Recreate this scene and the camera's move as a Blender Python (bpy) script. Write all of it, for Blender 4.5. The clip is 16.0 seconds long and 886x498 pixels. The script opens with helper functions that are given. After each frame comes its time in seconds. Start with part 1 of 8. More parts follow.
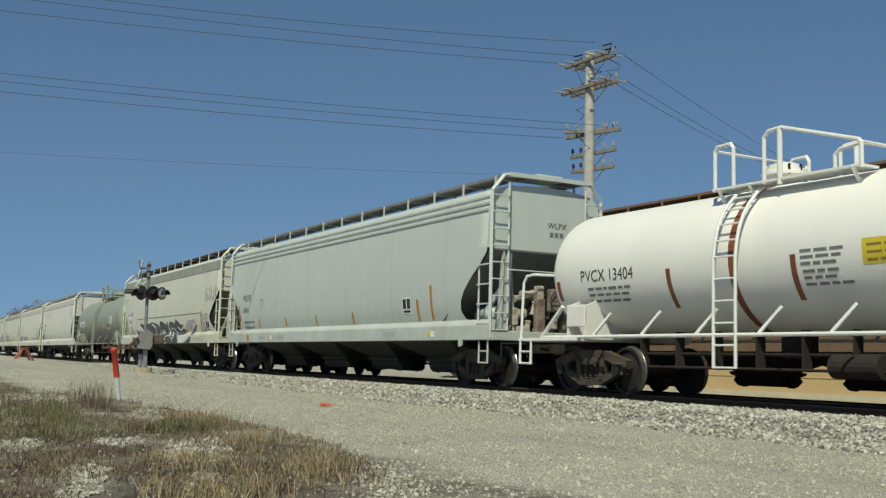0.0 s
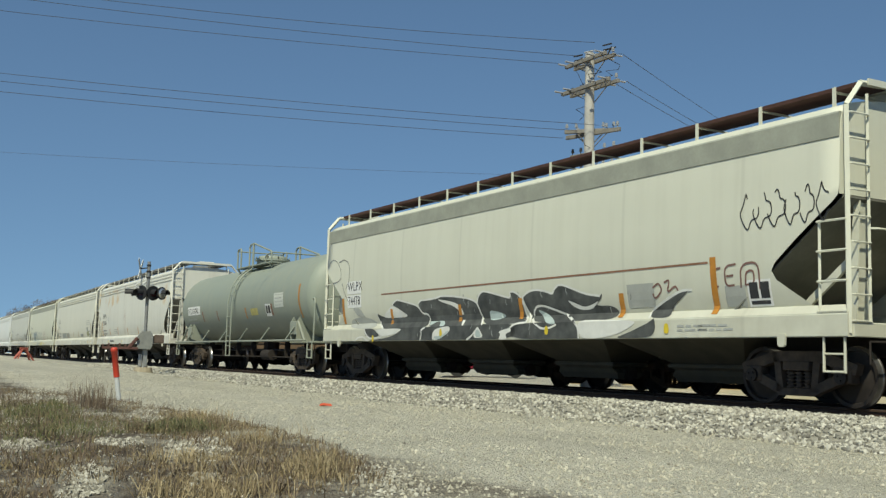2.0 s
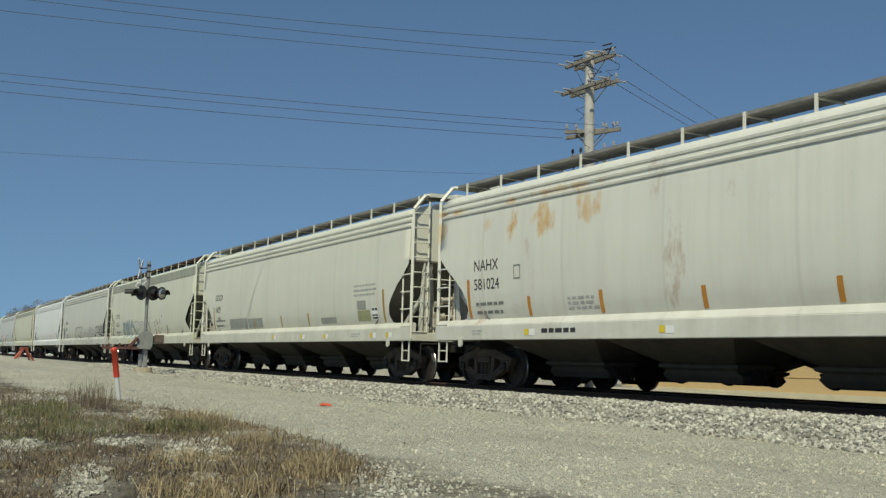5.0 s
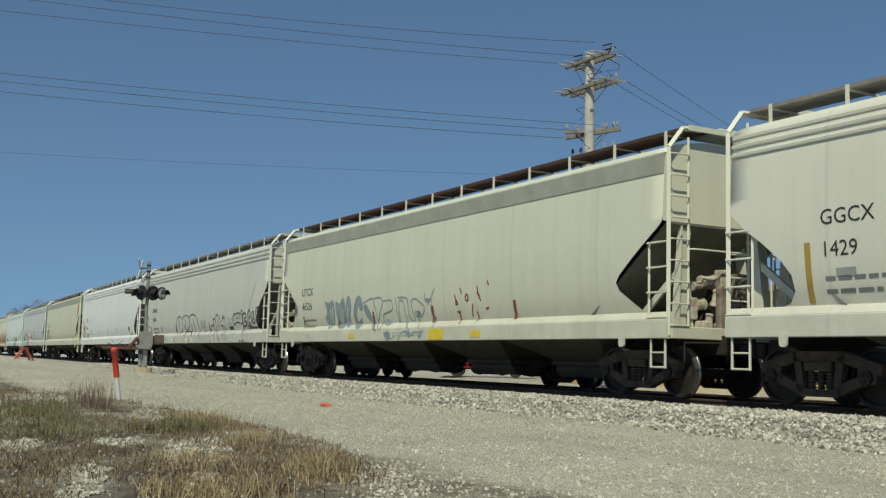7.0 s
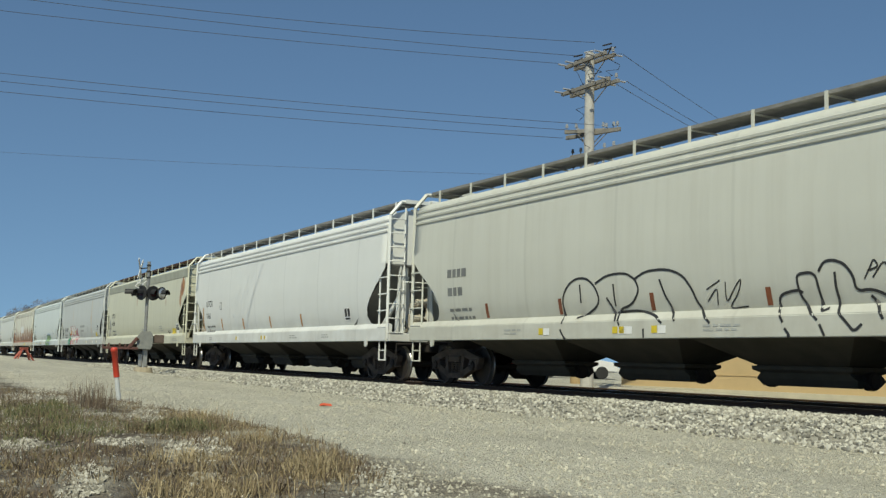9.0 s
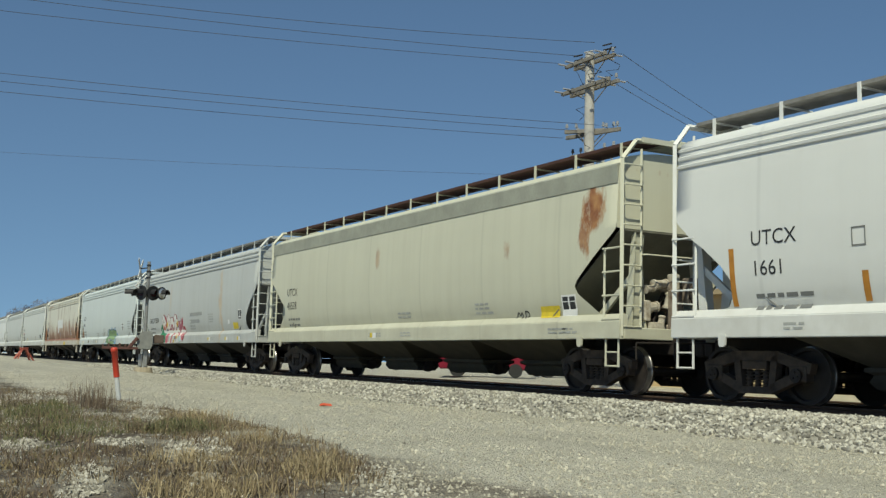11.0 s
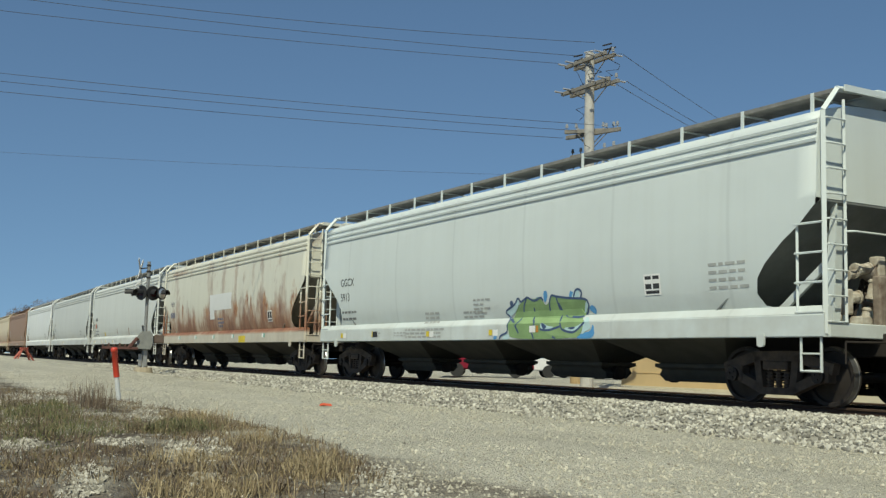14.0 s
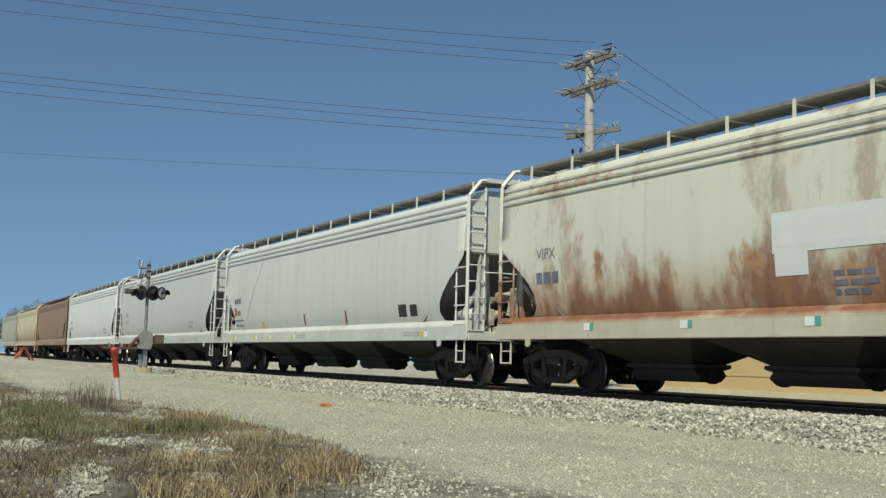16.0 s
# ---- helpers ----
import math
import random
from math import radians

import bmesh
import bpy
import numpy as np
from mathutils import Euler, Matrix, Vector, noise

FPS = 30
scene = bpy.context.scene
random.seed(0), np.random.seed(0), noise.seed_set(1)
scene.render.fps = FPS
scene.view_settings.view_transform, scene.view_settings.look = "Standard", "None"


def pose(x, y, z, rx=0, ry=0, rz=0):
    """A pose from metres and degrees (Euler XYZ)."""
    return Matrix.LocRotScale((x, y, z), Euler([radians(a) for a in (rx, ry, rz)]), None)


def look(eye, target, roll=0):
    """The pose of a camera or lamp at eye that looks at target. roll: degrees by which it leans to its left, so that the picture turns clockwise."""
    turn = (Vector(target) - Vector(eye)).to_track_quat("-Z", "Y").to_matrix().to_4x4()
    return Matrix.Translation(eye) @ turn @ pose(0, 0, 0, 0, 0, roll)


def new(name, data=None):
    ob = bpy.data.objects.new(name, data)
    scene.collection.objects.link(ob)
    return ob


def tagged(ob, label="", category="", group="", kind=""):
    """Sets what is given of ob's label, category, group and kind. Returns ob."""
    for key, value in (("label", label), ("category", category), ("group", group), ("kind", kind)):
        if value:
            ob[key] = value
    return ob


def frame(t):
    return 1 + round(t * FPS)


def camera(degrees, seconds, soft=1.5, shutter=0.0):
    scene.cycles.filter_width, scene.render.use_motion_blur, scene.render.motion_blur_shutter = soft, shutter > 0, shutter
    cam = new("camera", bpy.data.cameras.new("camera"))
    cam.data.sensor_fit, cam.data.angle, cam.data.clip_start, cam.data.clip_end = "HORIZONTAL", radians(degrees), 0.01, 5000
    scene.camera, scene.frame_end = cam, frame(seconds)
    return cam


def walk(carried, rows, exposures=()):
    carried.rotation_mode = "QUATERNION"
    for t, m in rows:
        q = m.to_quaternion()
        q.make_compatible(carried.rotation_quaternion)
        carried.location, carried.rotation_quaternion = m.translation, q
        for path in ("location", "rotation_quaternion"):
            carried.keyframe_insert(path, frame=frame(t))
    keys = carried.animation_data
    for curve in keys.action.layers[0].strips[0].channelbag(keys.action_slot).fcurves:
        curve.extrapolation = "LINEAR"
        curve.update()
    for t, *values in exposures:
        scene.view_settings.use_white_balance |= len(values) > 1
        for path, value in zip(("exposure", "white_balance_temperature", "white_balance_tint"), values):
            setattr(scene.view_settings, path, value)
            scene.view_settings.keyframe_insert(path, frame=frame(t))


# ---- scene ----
# camera, standing still beside the track; world x runs along the track, the train rolls towards +x
FOV = 2 * math.degrees(math.atan(784 / 1845.5))
cam = camera(FOV, 16.0, soft=1.35)
EYE_Z, TH, PI_, RO = 0.502, 0.53567, 0.10969, 0.02497
eye = Vector((0, 0, EYE_Z))
ahead = Vector((-math.cos(TH) * math.cos(PI_), math.sin(TH) * math.cos(PI_), math.sin(PI_)))
CAM = look(eye, eye + 20 * ahead, math.degrees(RO))
walk(cam, [(0, CAM), (16, CAM)], [(t, stops - 0.06, 6800, -2) for t, stops in (
    (0, -0.08), (1, 0.05), (2, 0.12), (3, 0.16), (4.2, 0.05), (5.5, -0.08), (6.5, -0.08), (7.5, 0.0), (8.5, 0.07), (9.8, 0.04), (11, 0.0), (12, 0.09), (14, 0.07), (15, 0.06), (16, 0.08))])

# the track: a gentle curve that straightens, on a slight grade
D0, K2, K3, GRADE, SPEED = 14.25, 0.6815e-3, 0.23546e-5, -0.0024877, 15.1545
S_IN = -K2 / (3 * K3)


def track_y(s):
    if s > 0:
        return D0
    if s > S_IN:
        return D0 + K2 * s * s + K3 * s ** 3
    return D0 + K2 * S_IN ** 2 + K3 * S_IN ** 3 + (2 * K2 * S_IN + 3 * K3 * S_IN ** 2) * (s - S_IN)


def track_z(s):
    return GRADE * (max(-320, min(s, 30)) + 15)


def track_dir(s):
    a, b = s - 0.5, s + 0.5
    return math.atan2(track_y(b) - track_y(a), 1.0)


# ---- daylight
SUN_AZ, SUN_EL = radians(-46), radians(51)      # direction to the sun: angle from +x, and height
sun_dir = Vector((math.cos(SUN_AZ) * math.cos(SUN_EL), math.sin(SUN_AZ) * math.cos(SUN_EL), math.sin(SUN_EL)))
sun = new("sun", bpy.data.lights.new("sun", "SUN"))
sun.data.energy, sun.data.angle, sun.data.color = 4.4, radians(0.53), (1.0, 0.94, 0.80)
sun.matrix_world = look(Vector((0, 0, 60)), Vector((0, 0, 60)) - sun_dir)
world = bpy.data.worlds.new("sky")
scene.world = world
world.use_nodes = True
wn = world.node_tree.nodes
sky = wn.new("ShaderNodeTexSky")
sky.sky_type, sky.sun_disc = "NISHITA", False
sky.sun_elevation, sky.sun_rotation = SUN_EL, math.pi / 2 - SUN_AZ
sky.air_density, sky.dust_density, sky.ozone_density = 0.85, 0.1, 4.8
wn["Background"].inputs[1].default_value = 0.098
# clear dry air: the sky keeps its blue nearly down to the horizon
sky_dir, sky_map, sky_len = wn.new("ShaderNodeTexCoord"), wn.new("ShaderNodeMapping"), wn.new("ShaderNodeVectorMath")
sky_map.inputs["Location"].default_value, sky_map.inputs["Scale"].default_value = (0, 0, 0.15), (1, 1, 0.72)
sky_len.operation = "NORMALIZE"
world.node_tree.links.new(sky_dir.outputs["Generated"], sky_map.inputs["Vector"])
world.node_tree.links.new(sky_map.outputs[0], sky_len.inputs[0])
world.node_tree.links.new(sky_len.outputs[0], sky.inputs["Vector"])
world.node_tree.links.new(sky.outputs[0], wn["Background"].inputs[0])

# ---- materials
def node_mat(name, rough=0.7, metal=0.0):
    m = bpy.data.materials.new(name)
    m.use_nodes = True
    nt = m.node_tree
    b = nt.nodes["Principled BSDF"]
    b.inputs["Roughness"].default_value, b.inputs["Metallic"].default_value = rough, metal
    return m, nt, b


def n_noise(nt, scale, detail=4.0, rough=0.55, coord="Object", stretch=None):
    tc = nt.nodes.new("ShaderNodeTexCoord")
    nz = nt.nodes.new("ShaderNodeTexNoise")
    nz.inputs["Scale"].default_value, nz.inputs["Detail"].default_value, nz.inputs["Roughness"].default_value = scale, detail, rough
    src = tc.outputs[coord]
    if stretch:
        mp = nt.nodes.new("ShaderNodeMapping")
        mp.inputs["Scale"].default_value = stretch
        nt.links.new(src, mp.inputs[0])
        src = mp.outputs[0]
    nt.links.new(src, nz.inputs["Vector"])
    return nz.outputs["Fac"]


def n_ramp(nt, src, lo, hi, a=(0, 0, 0, 1), b=(1, 1, 1, 1)):
    r = nt.nodes.new("ShaderNodeValToRGB")
    e = r.color_ramp.elements
    e[0].position, e[1].position, e[0].color, e[1].color = lo, hi, a, b
    nt.links.new(src, r.inputs[0])
    return r.outputs[0]


def n_mix(nt, fac, a, b, mode="MIX"):
    m = nt.nodes.new("ShaderNodeMix")
    m.data_type, m.blend_type = "RGBA", mode
    for s, v in ((0, fac), (6, a), (7, b)):
        if hasattr(v, "is_linked"):
            nt.links.new(v, m.inputs[s])
        elif s == 0:
            m.inputs[0].default_value = v
        else:
            m.inputs[s].default_value = (*v[:3], 1)
    return m.outputs[2]


def n_math(nt, op, a, b=0.0):
    m = nt.nodes.new("ShaderNodeMath")
    m.operation = op
    for s, v in ((0, a), (1, b)):
        if hasattr(v, "is_linked"):
            nt.links.new(v, m.inputs[s])
        else:
            m.inputs[s].default_value = v
    return m.outputs[0]


def n_bump(nt, b, src, strength, dist):
    bp = nt.nodes.new("ShaderNodeBump")
    bp.inputs["Strength"].default_value, bp.inputs["Distance"].default_value = strength, dist
    nt.links.new(src, bp.inputs["Height"])
    nt.links.new(bp.outputs[0], b.inputs["Normal"])


def plain(name, col, rough=0.6, metal=0.0, vary=0.25, scale=6.0, bump=0.0, dark=None):
    m, nt, b = node_mat(name, rough, metal)
    d = dark or tuple(c * (1 - vary) for c in col)
    f = n_ramp(nt, n_noise(nt, scale, 6.0), 0.3, 0.72)
    c = n_mix(nt, f, d, col)
    f2 = n_ramp(nt, n_noise(nt, scale * 9, 3.0), 0.35, 0.75)
    c = n_mix(nt, n_math(nt, "MULTIPLY", f2, vary * 0.8), c, tuple(x * 0.55 for x in col))
    nt.links.new(c, b.inputs["Base Color"])
    if bump:
        n_bump(nt, b, n_noise(nt, scale * 5, 5.0), bump, 0.02)
    return m


def car_paint(name, col, dirt=0.25, rust=0.0, rust_low=0.0, stain=(0.30, 0.27, 0.20), rough=0.55, grime=0.35, seam=True, spots=(), spot_cols=((0.23, 0.085, 0.036), (0.42, 0.22, 0.09))):
    """Weathered car paint: chalking blotches, streaks that run down, grime near the sill, and rust."""
    m, nt, b = node_mat(name, rough)
    big = n_ramp(nt, n_noise(nt, 0.45, 5.0), 0.34, 0.7)
    c = n_mix(nt, n_math(nt, "MULTIPLY", big, 0.55), col, tuple(x * 0.86 + 0.02 for x in col))
    streak = n_ramp(nt, n_noise(nt, 1.0, 6.0, 0.62, stretch=(3.2, 3.2, 0.16)), 0.44, 0.86)
    c = n_mix(nt, n_math(nt, "MULTIPLY", streak, dirt), c, stain)
    fine = n_ramp(nt, n_noise(nt, 1.0, 4.0, 0.6, stretch=(16, 16, 0.7)), 0.52, 0.8)
    c = n_mix(nt, n_math(nt, "MULTIPLY", fine, dirt * 0.28), c, tuple(x * 0.6 for x in col))
    tc = nt.nodes.new("ShaderNodeTexCoord")
    sp = nt.nodes.new("ShaderNodeSeparateXYZ")
    nt.links.new(tc.outputs["Object"], sp.inputs[0])
    # road dirt thrown up on the lowest band
    low = nt.nodes.new("ShaderNodeMapRange")
    low.inputs[1].default_value, low.inputs[2].default_value = 2.0, 1.3
    nt.links.new(sp.outputs[2], low.inputs[0])
    mud = n_math(nt, "MULTIPLY", low.outputs[0], n_ramp(nt, n_noise(nt, 1.6, 6.0, 0.6), 0.3, 0.75))
    c = n_mix(nt, n_math(nt, "MULTIPLY", mud, grime), c, (0.24, 0.20, 0.14))
    if seam:
        # faint weld lines between side sheets
        wv = n_math(nt, "ABSOLUTE", n_math(nt, "SUBTRACT", n_math(nt, "FRACT", n_math(nt, "MULTIPLY", sp.outputs[0], 0.33)), 0.5))
        line = n_ramp(nt, wv, 0.006, 0.018, (1, 1, 1, 1), (0, 0, 0, 1))
        c = n_mix(nt, n_math(nt, "MULTIPLY", line, 0.16), c, tuple(x * 0.45 for x in col))
    if rust > 0:
        rn = n_ramp(nt, n_noise(nt, 1.0, 7.0, 0.68, stretch=(1.1, 1.1, 0.42)), 0.66 - 0.12 * rust, 0.80 - 0.1 * rust)
        c = n_mix(nt, n_math(nt, "MULTIPLY", rn, 0.85), c, n_mix(nt, n_noise(nt, 5, 4), (0.17, 0.060, 0.022), (0.42, 0.20, 0.07)))
    if rust_low > 0:
        up = nt.nodes.new("ShaderNodeMapRange")
        up.inputs[1].default_value, up.inputs[2].default_value = 2.85, 1.60
        nt.links.new(sp.outputs[2], up.inputs[0])
        up.inputs[1].default_value, up.inputs[2].default_value = 3.0, 1.55
        rs = n_noise(nt, 1.0, 8.0, 0.66, stretch=(0.95, 0.95, 0.42))
        wash = n_ramp(nt, n_math(nt, "ADD", n_math(nt, "MULTIPLY", up.outputs[0], 0.75), n_math(nt, "MULTIPLY", rs, 0.5)), 0.48, 0.92)
        sheet = nt.nodes.new("ShaderNodeMapRange")
        sheet.inputs[1].default_value, sheet.inputs[2].default_value, sheet.inputs[3].default_value = 1.34, 1.48, 0.2
        nt.links.new(sp.outputs[2], sheet.inputs[0])
        c = n_mix(nt, n_math(nt, "MULTIPLY", n_math(nt, "MULTIPLY", wash, sheet.outputs[0]), 0.62 * rust_low), c, (0.40, 0.235, 0.125))
        # a rust line where the sheet meets the sill
        seam_d = n_math(nt, "ABSOLUTE", n_math(nt, "SUBTRACT", sp.outputs[2], 1.47))
        seam_k = n_math(nt, "MULTIPLY", n_ramp(nt, seam_d, 0.02, 0.10, (1, 1, 1, 1), (0, 0, 0, 1)), n_ramp(nt, n_noise(nt, 1.3, 5, 0.6), 0.30, 0.55))
        c = n_mix(nt, n_math(nt, "MULTIPLY", seam_k, rust_low), c, (0.24, 0.095, 0.055))
        k = n_ramp(nt, n_math(nt, "ADD", n_math(nt, "MULTIPLY", up.outputs[0], 0.40), n_math(nt, "MULTIPLY", n_ramp(nt, rs, 0.38, 0.62), 0.55)), 0.36, 0.74)
        sill = nt.nodes.new("ShaderNodeMapRange")
        sill.inputs[1].default_value, sill.inputs[2].default_value, sill.inputs[3].default_value, sill.inputs[4].default_value = 1.34, 1.46, 0.12, 0.9
        nt.links.new(sp.outputs[2], sill.inputs[0])
        k = n_math(nt, "MULTIPLY", k, sill.outputs[0])
        rc = n_mix(nt, n_ramp(nt, n_noise(nt, 1.0, 6.0, 0.65, stretch=(2.6, 2.6, 0.5)), 0.35, 0.68), (0.16, 0.060, 0.032), (0.31, 0.145, 0.075))
        c = n_mix(nt, n_math(nt, "MULTIPLY", k, rust_low), c, rc)
    # single rust stains: place along the side, height, half sizes, strength
    for i, (x, z, rx, rz, k) in enumerate(spots):
        dx = n_math(nt, "MULTIPLY", n_math(nt, "SUBTRACT", sp.outputs[0], x), 1 / rx)
        dz = n_math(nt, "MULTIPLY", n_math(nt, "SUBTRACT", sp.outputs[2], z), 1 / rz)
        d2 = n_math(nt, "ADD", n_math(nt, "MULTIPLY", dx, dx), n_math(nt, "MULTIPLY", dz, dz))
        e = n_math(nt, "SUBTRACT", n_math(nt, "MULTIPLY", n_noise(nt, 1.0, 7.0, 0.70, stretch=(2.6, 2.6, 1.2)), 4.0), n_math(nt, "ADD", d2, 1.0))
        near = n_math(nt, "LESS_THAN", sp.outputs[1], 0.0)
        f = n_math(nt, "MULTIPLY", n_math(nt, "MULTIPLY", n_ramp(nt, e, 0.40, 1.25), k), near)
        c = n_mix(nt, f, c, n_mix(nt, n_ramp(nt, n_noise(nt, 3.5, 5), 0.35, 0.65), *spot_cols))
    nt.links.new(c, b.inputs["Base Color"])
    n_bump(nt, b, n_noise(nt, 0.9, 3.0), 0.25, 0.03)
    return m


STEEL_DARK = plain("grimy_running_gear_steel", (0.030, 0.022, 0.017), 0.85, 0.0, 0.45, 7, 0.3)
WHEEL = plain("worn_wheel_steel", (0.034, 0.026, 0.021), 0.65, 0.2, 0.4, 9)
TREAD = plain("polished_tread_steel", (0.42, 0.41, 0.40), 0.3, 0.9, 0.2, 12)
RAIL_SIDE = plain("rusty_rail_steel", (0.10, 0.062, 0.042), 0.8, 0.3, 0.4, 9, 0.3)
RAIL_TOP = plain("polished_rail_head", (0.45, 0.45, 0.46), 0.28, 0.9, 0.15, 20)
BOARD_BROWN = plain("rusty_brown_roof_walk", (0.085, 0.036, 0.027), 0.8, 0.1, 0.4, 5)
BOARD_GREY = plain("weathered_galvanised_roof_walk", (0.30, 0.29, 0.27), 0.7, 0.3, 0.35, 5)
BLACK_INK = plain("faded_black_stencil", (0.035, 0.036, 0.04), 0.7, 0, 0.4, 3)
FAINT_INK = plain("faint_grey_print", (0.44, 0.45, 0.43), 0.7, 0, 0.3, 3)
GREY_INK = plain("faded_grey_stencil", (0.20, 0.205, 0.20), 0.7, 0, 0.3, 3)
STRIPE = plain("orange_reflective_strip", (0.55, 0.24, 0.035), 0.5, 0, 0.3, 5)
STRIPE_RED = plain("red_brown_reflective_strip", (0.24, 0.075, 0.03), 0.5, 0, 0.3, 5)
YELLOW = plain("yellow_sticker", (0.72, 0.55, 0.04), 0.6, 0, 0.2, 5)
WHITE_P = plain("white_sticker", (0.80, 0.80, 0.78), 0.6, 0, 0.12, 5)
# top chord of the angled cars, a darker grey than their sides
CHORD = plain("plain_grey_top_chord", (0.36, 0.37, 0.31), 0.7, 0, 0.25, 2)
HOSE = plain("black_rubber_hose", (0.02, 0.02, 0.02), 0.6, 0, 0.2, 9)

# ---- mesh helpers
def part(name, data, material, parent, label=""):
    """Link a bmesh or a mesh as ONE object under a thing or a part; meshes may be shared."""
    if isinstance(data, bmesh.types.BMesh):
        me = bpy.data.meshes.new(name)
        data.to_mesh(me)
        data.free()
    else:
        me = data
    mats = material if isinstance(material, tuple) else (material,)
    while len(me.materials) < len(mats):
        me.materials.append(None)
    ob = new(name, me)
    for slot, m in zip(ob.material_slots, mats):
        slot.link = "OBJECT"
        slot.material = m
    if parent:
        ob.parent = parent
    if label:
        tagged(ob, label)
    return ob


def mesh_of(name, bm, smooth=False):
    me = bpy.data.meshes.new(name)
    if smooth:
        for f in bm.faces:
            f.smooth = True
    bm.to_mesh(me)
    bm.free()
    return me


def box(bm, x0, x1, y0, y1, z0, z1, bevel=0.0):
    r = bmesh.ops.create_cube(bm, size=1, matrix=Matrix.Translation(((x0 + x1) / 2, (y0 + y1) / 2, (z0 + z1) / 2)) @ Matrix.Diagonal((x1 - x0, y1 - y0, z1 - z0, 1)))
    if bevel:
        es = list({e for v in r["verts"] for e in v.link_edges})
        bmesh.ops.bevel(bm, geom=es, offset=bevel, segments=2, affect="EDGES", profile=0.5)


def rod(bm, a, b, r=0.02, n=8, r2=None):
    a, b = Vector(a), Vector(b)
    d = b - a
    q = d.to_track_quat("Z", "Y").to_matrix().to_4x4()
    bmesh.ops.create_cone(bm, cap_ends=True, segments=n, radius1=r, radius2=r if r2 is None else r2, depth=d.length, matrix=Matrix.Translation((a + b) / 2) @ q)


def pipe(bm, pts, r=0.02, n=8):
    P = [Vector(p) for p in pts]
    rings, u = [], None
    for i, p in enumerate(P):
        d = ((P[min(i + 1, len(P) - 1)] - p).normalized() + (p - P[max(i - 1, 0)]).normalized()).normalized()
        if u is None:
            u = d.orthogonal().normalized()
        u = (u - d * u.dot(d)).normalized()
        w = d.cross(u)
        k = 1.0
        if 0 < i < len(P) - 1:
            k = 1 / max(0.6, d.dot((P[i + 1] - p).normalized()))
        rings.append([p + (u * math.cos(a) + w * math.sin(a)) * r * k for a in [j * math.tau / n for j in range(n)]])
    loft(bm, rings, True, True)


def prism(bm, pts, y0, y1):
    """A plate: outline of (x, z) points, thick from y0 to y1."""
    a = [bm.verts.new((x, y0, z)) for x, z in pts]
    b = [bm.verts.new((x, y1, z)) for x, z in pts]
    n = len(pts)
    bm.faces.new(a)
    bm.faces.new(b[::-1])
    for i in range(n):
        bm.faces.new((a[i], b[i], b[(i + 1) % n], a[(i + 1) % n]))


def finish(bm):
    bmesh.ops.recalc_face_normals(bm, faces=bm.faces)
    return bm


def loft(bm, rings, closed=False, cap=False):
    vs = [[bm.verts.new(p) for p in r] for r in rings]
    for a, b in zip(vs, vs[1:]):
        n = len(a)
        for i in range(n if closed else n - 1):
            j = (i + 1) % n
            bm.faces.new((a[i], a[j], b[j], b[i]))
    if cap:
        bm.faces.new(vs[0][::-1])
        bm.faces.new(vs[-1])
    return vs


def lerp_table(tab, z):
    if z <= tab[0][0]:
        return tab[0][1]
    for (a, u), (b, w) in zip(tab, tab[1:]):
        if z <= b:
            return u + (w - u) * (z - a) / (b - a)
    return tab[-1][1]


# half width of a covered hopper's side by height, and of its roof
SIDE = [(1.46, 1.43), (1.6, 1.475), (1.8, 1.525), (2.1, 1.565), (2.5, 1.592), (2.9, 1.60), (3.4, 1.59), (3.9, 1.565), (4.3, 1.525), (4.46, 1.47)]
ROOF = [(4.46, 1.47), (4.55, 1.32), (4.62, 1.0), (4.67, 0.6), (4.69, 0.0)]
# how far the side sheet stops short of the end posts, by height
CUT_CURVED = [(1.46, 0.75), (1.56, 1.22), (1.75, 1.36), (2.0, 1.32), (2.25, 1.12), (2.55, 0.75), (2.75, 0.45), (3.05, 0.12), (3.2, 0.10), (4.6, 0.10)]
CUT_ANGLED = [(1.46, 0.62), (1.75, 1.05), (1.95, 1.36), (2.10, 1.44), (2.22, 1.36), (2.6, 0.86), (3.12, 0.12), (3.25, 0.10), (4.6, 0.10)]
POST = 0.70           # end post, from the coupling


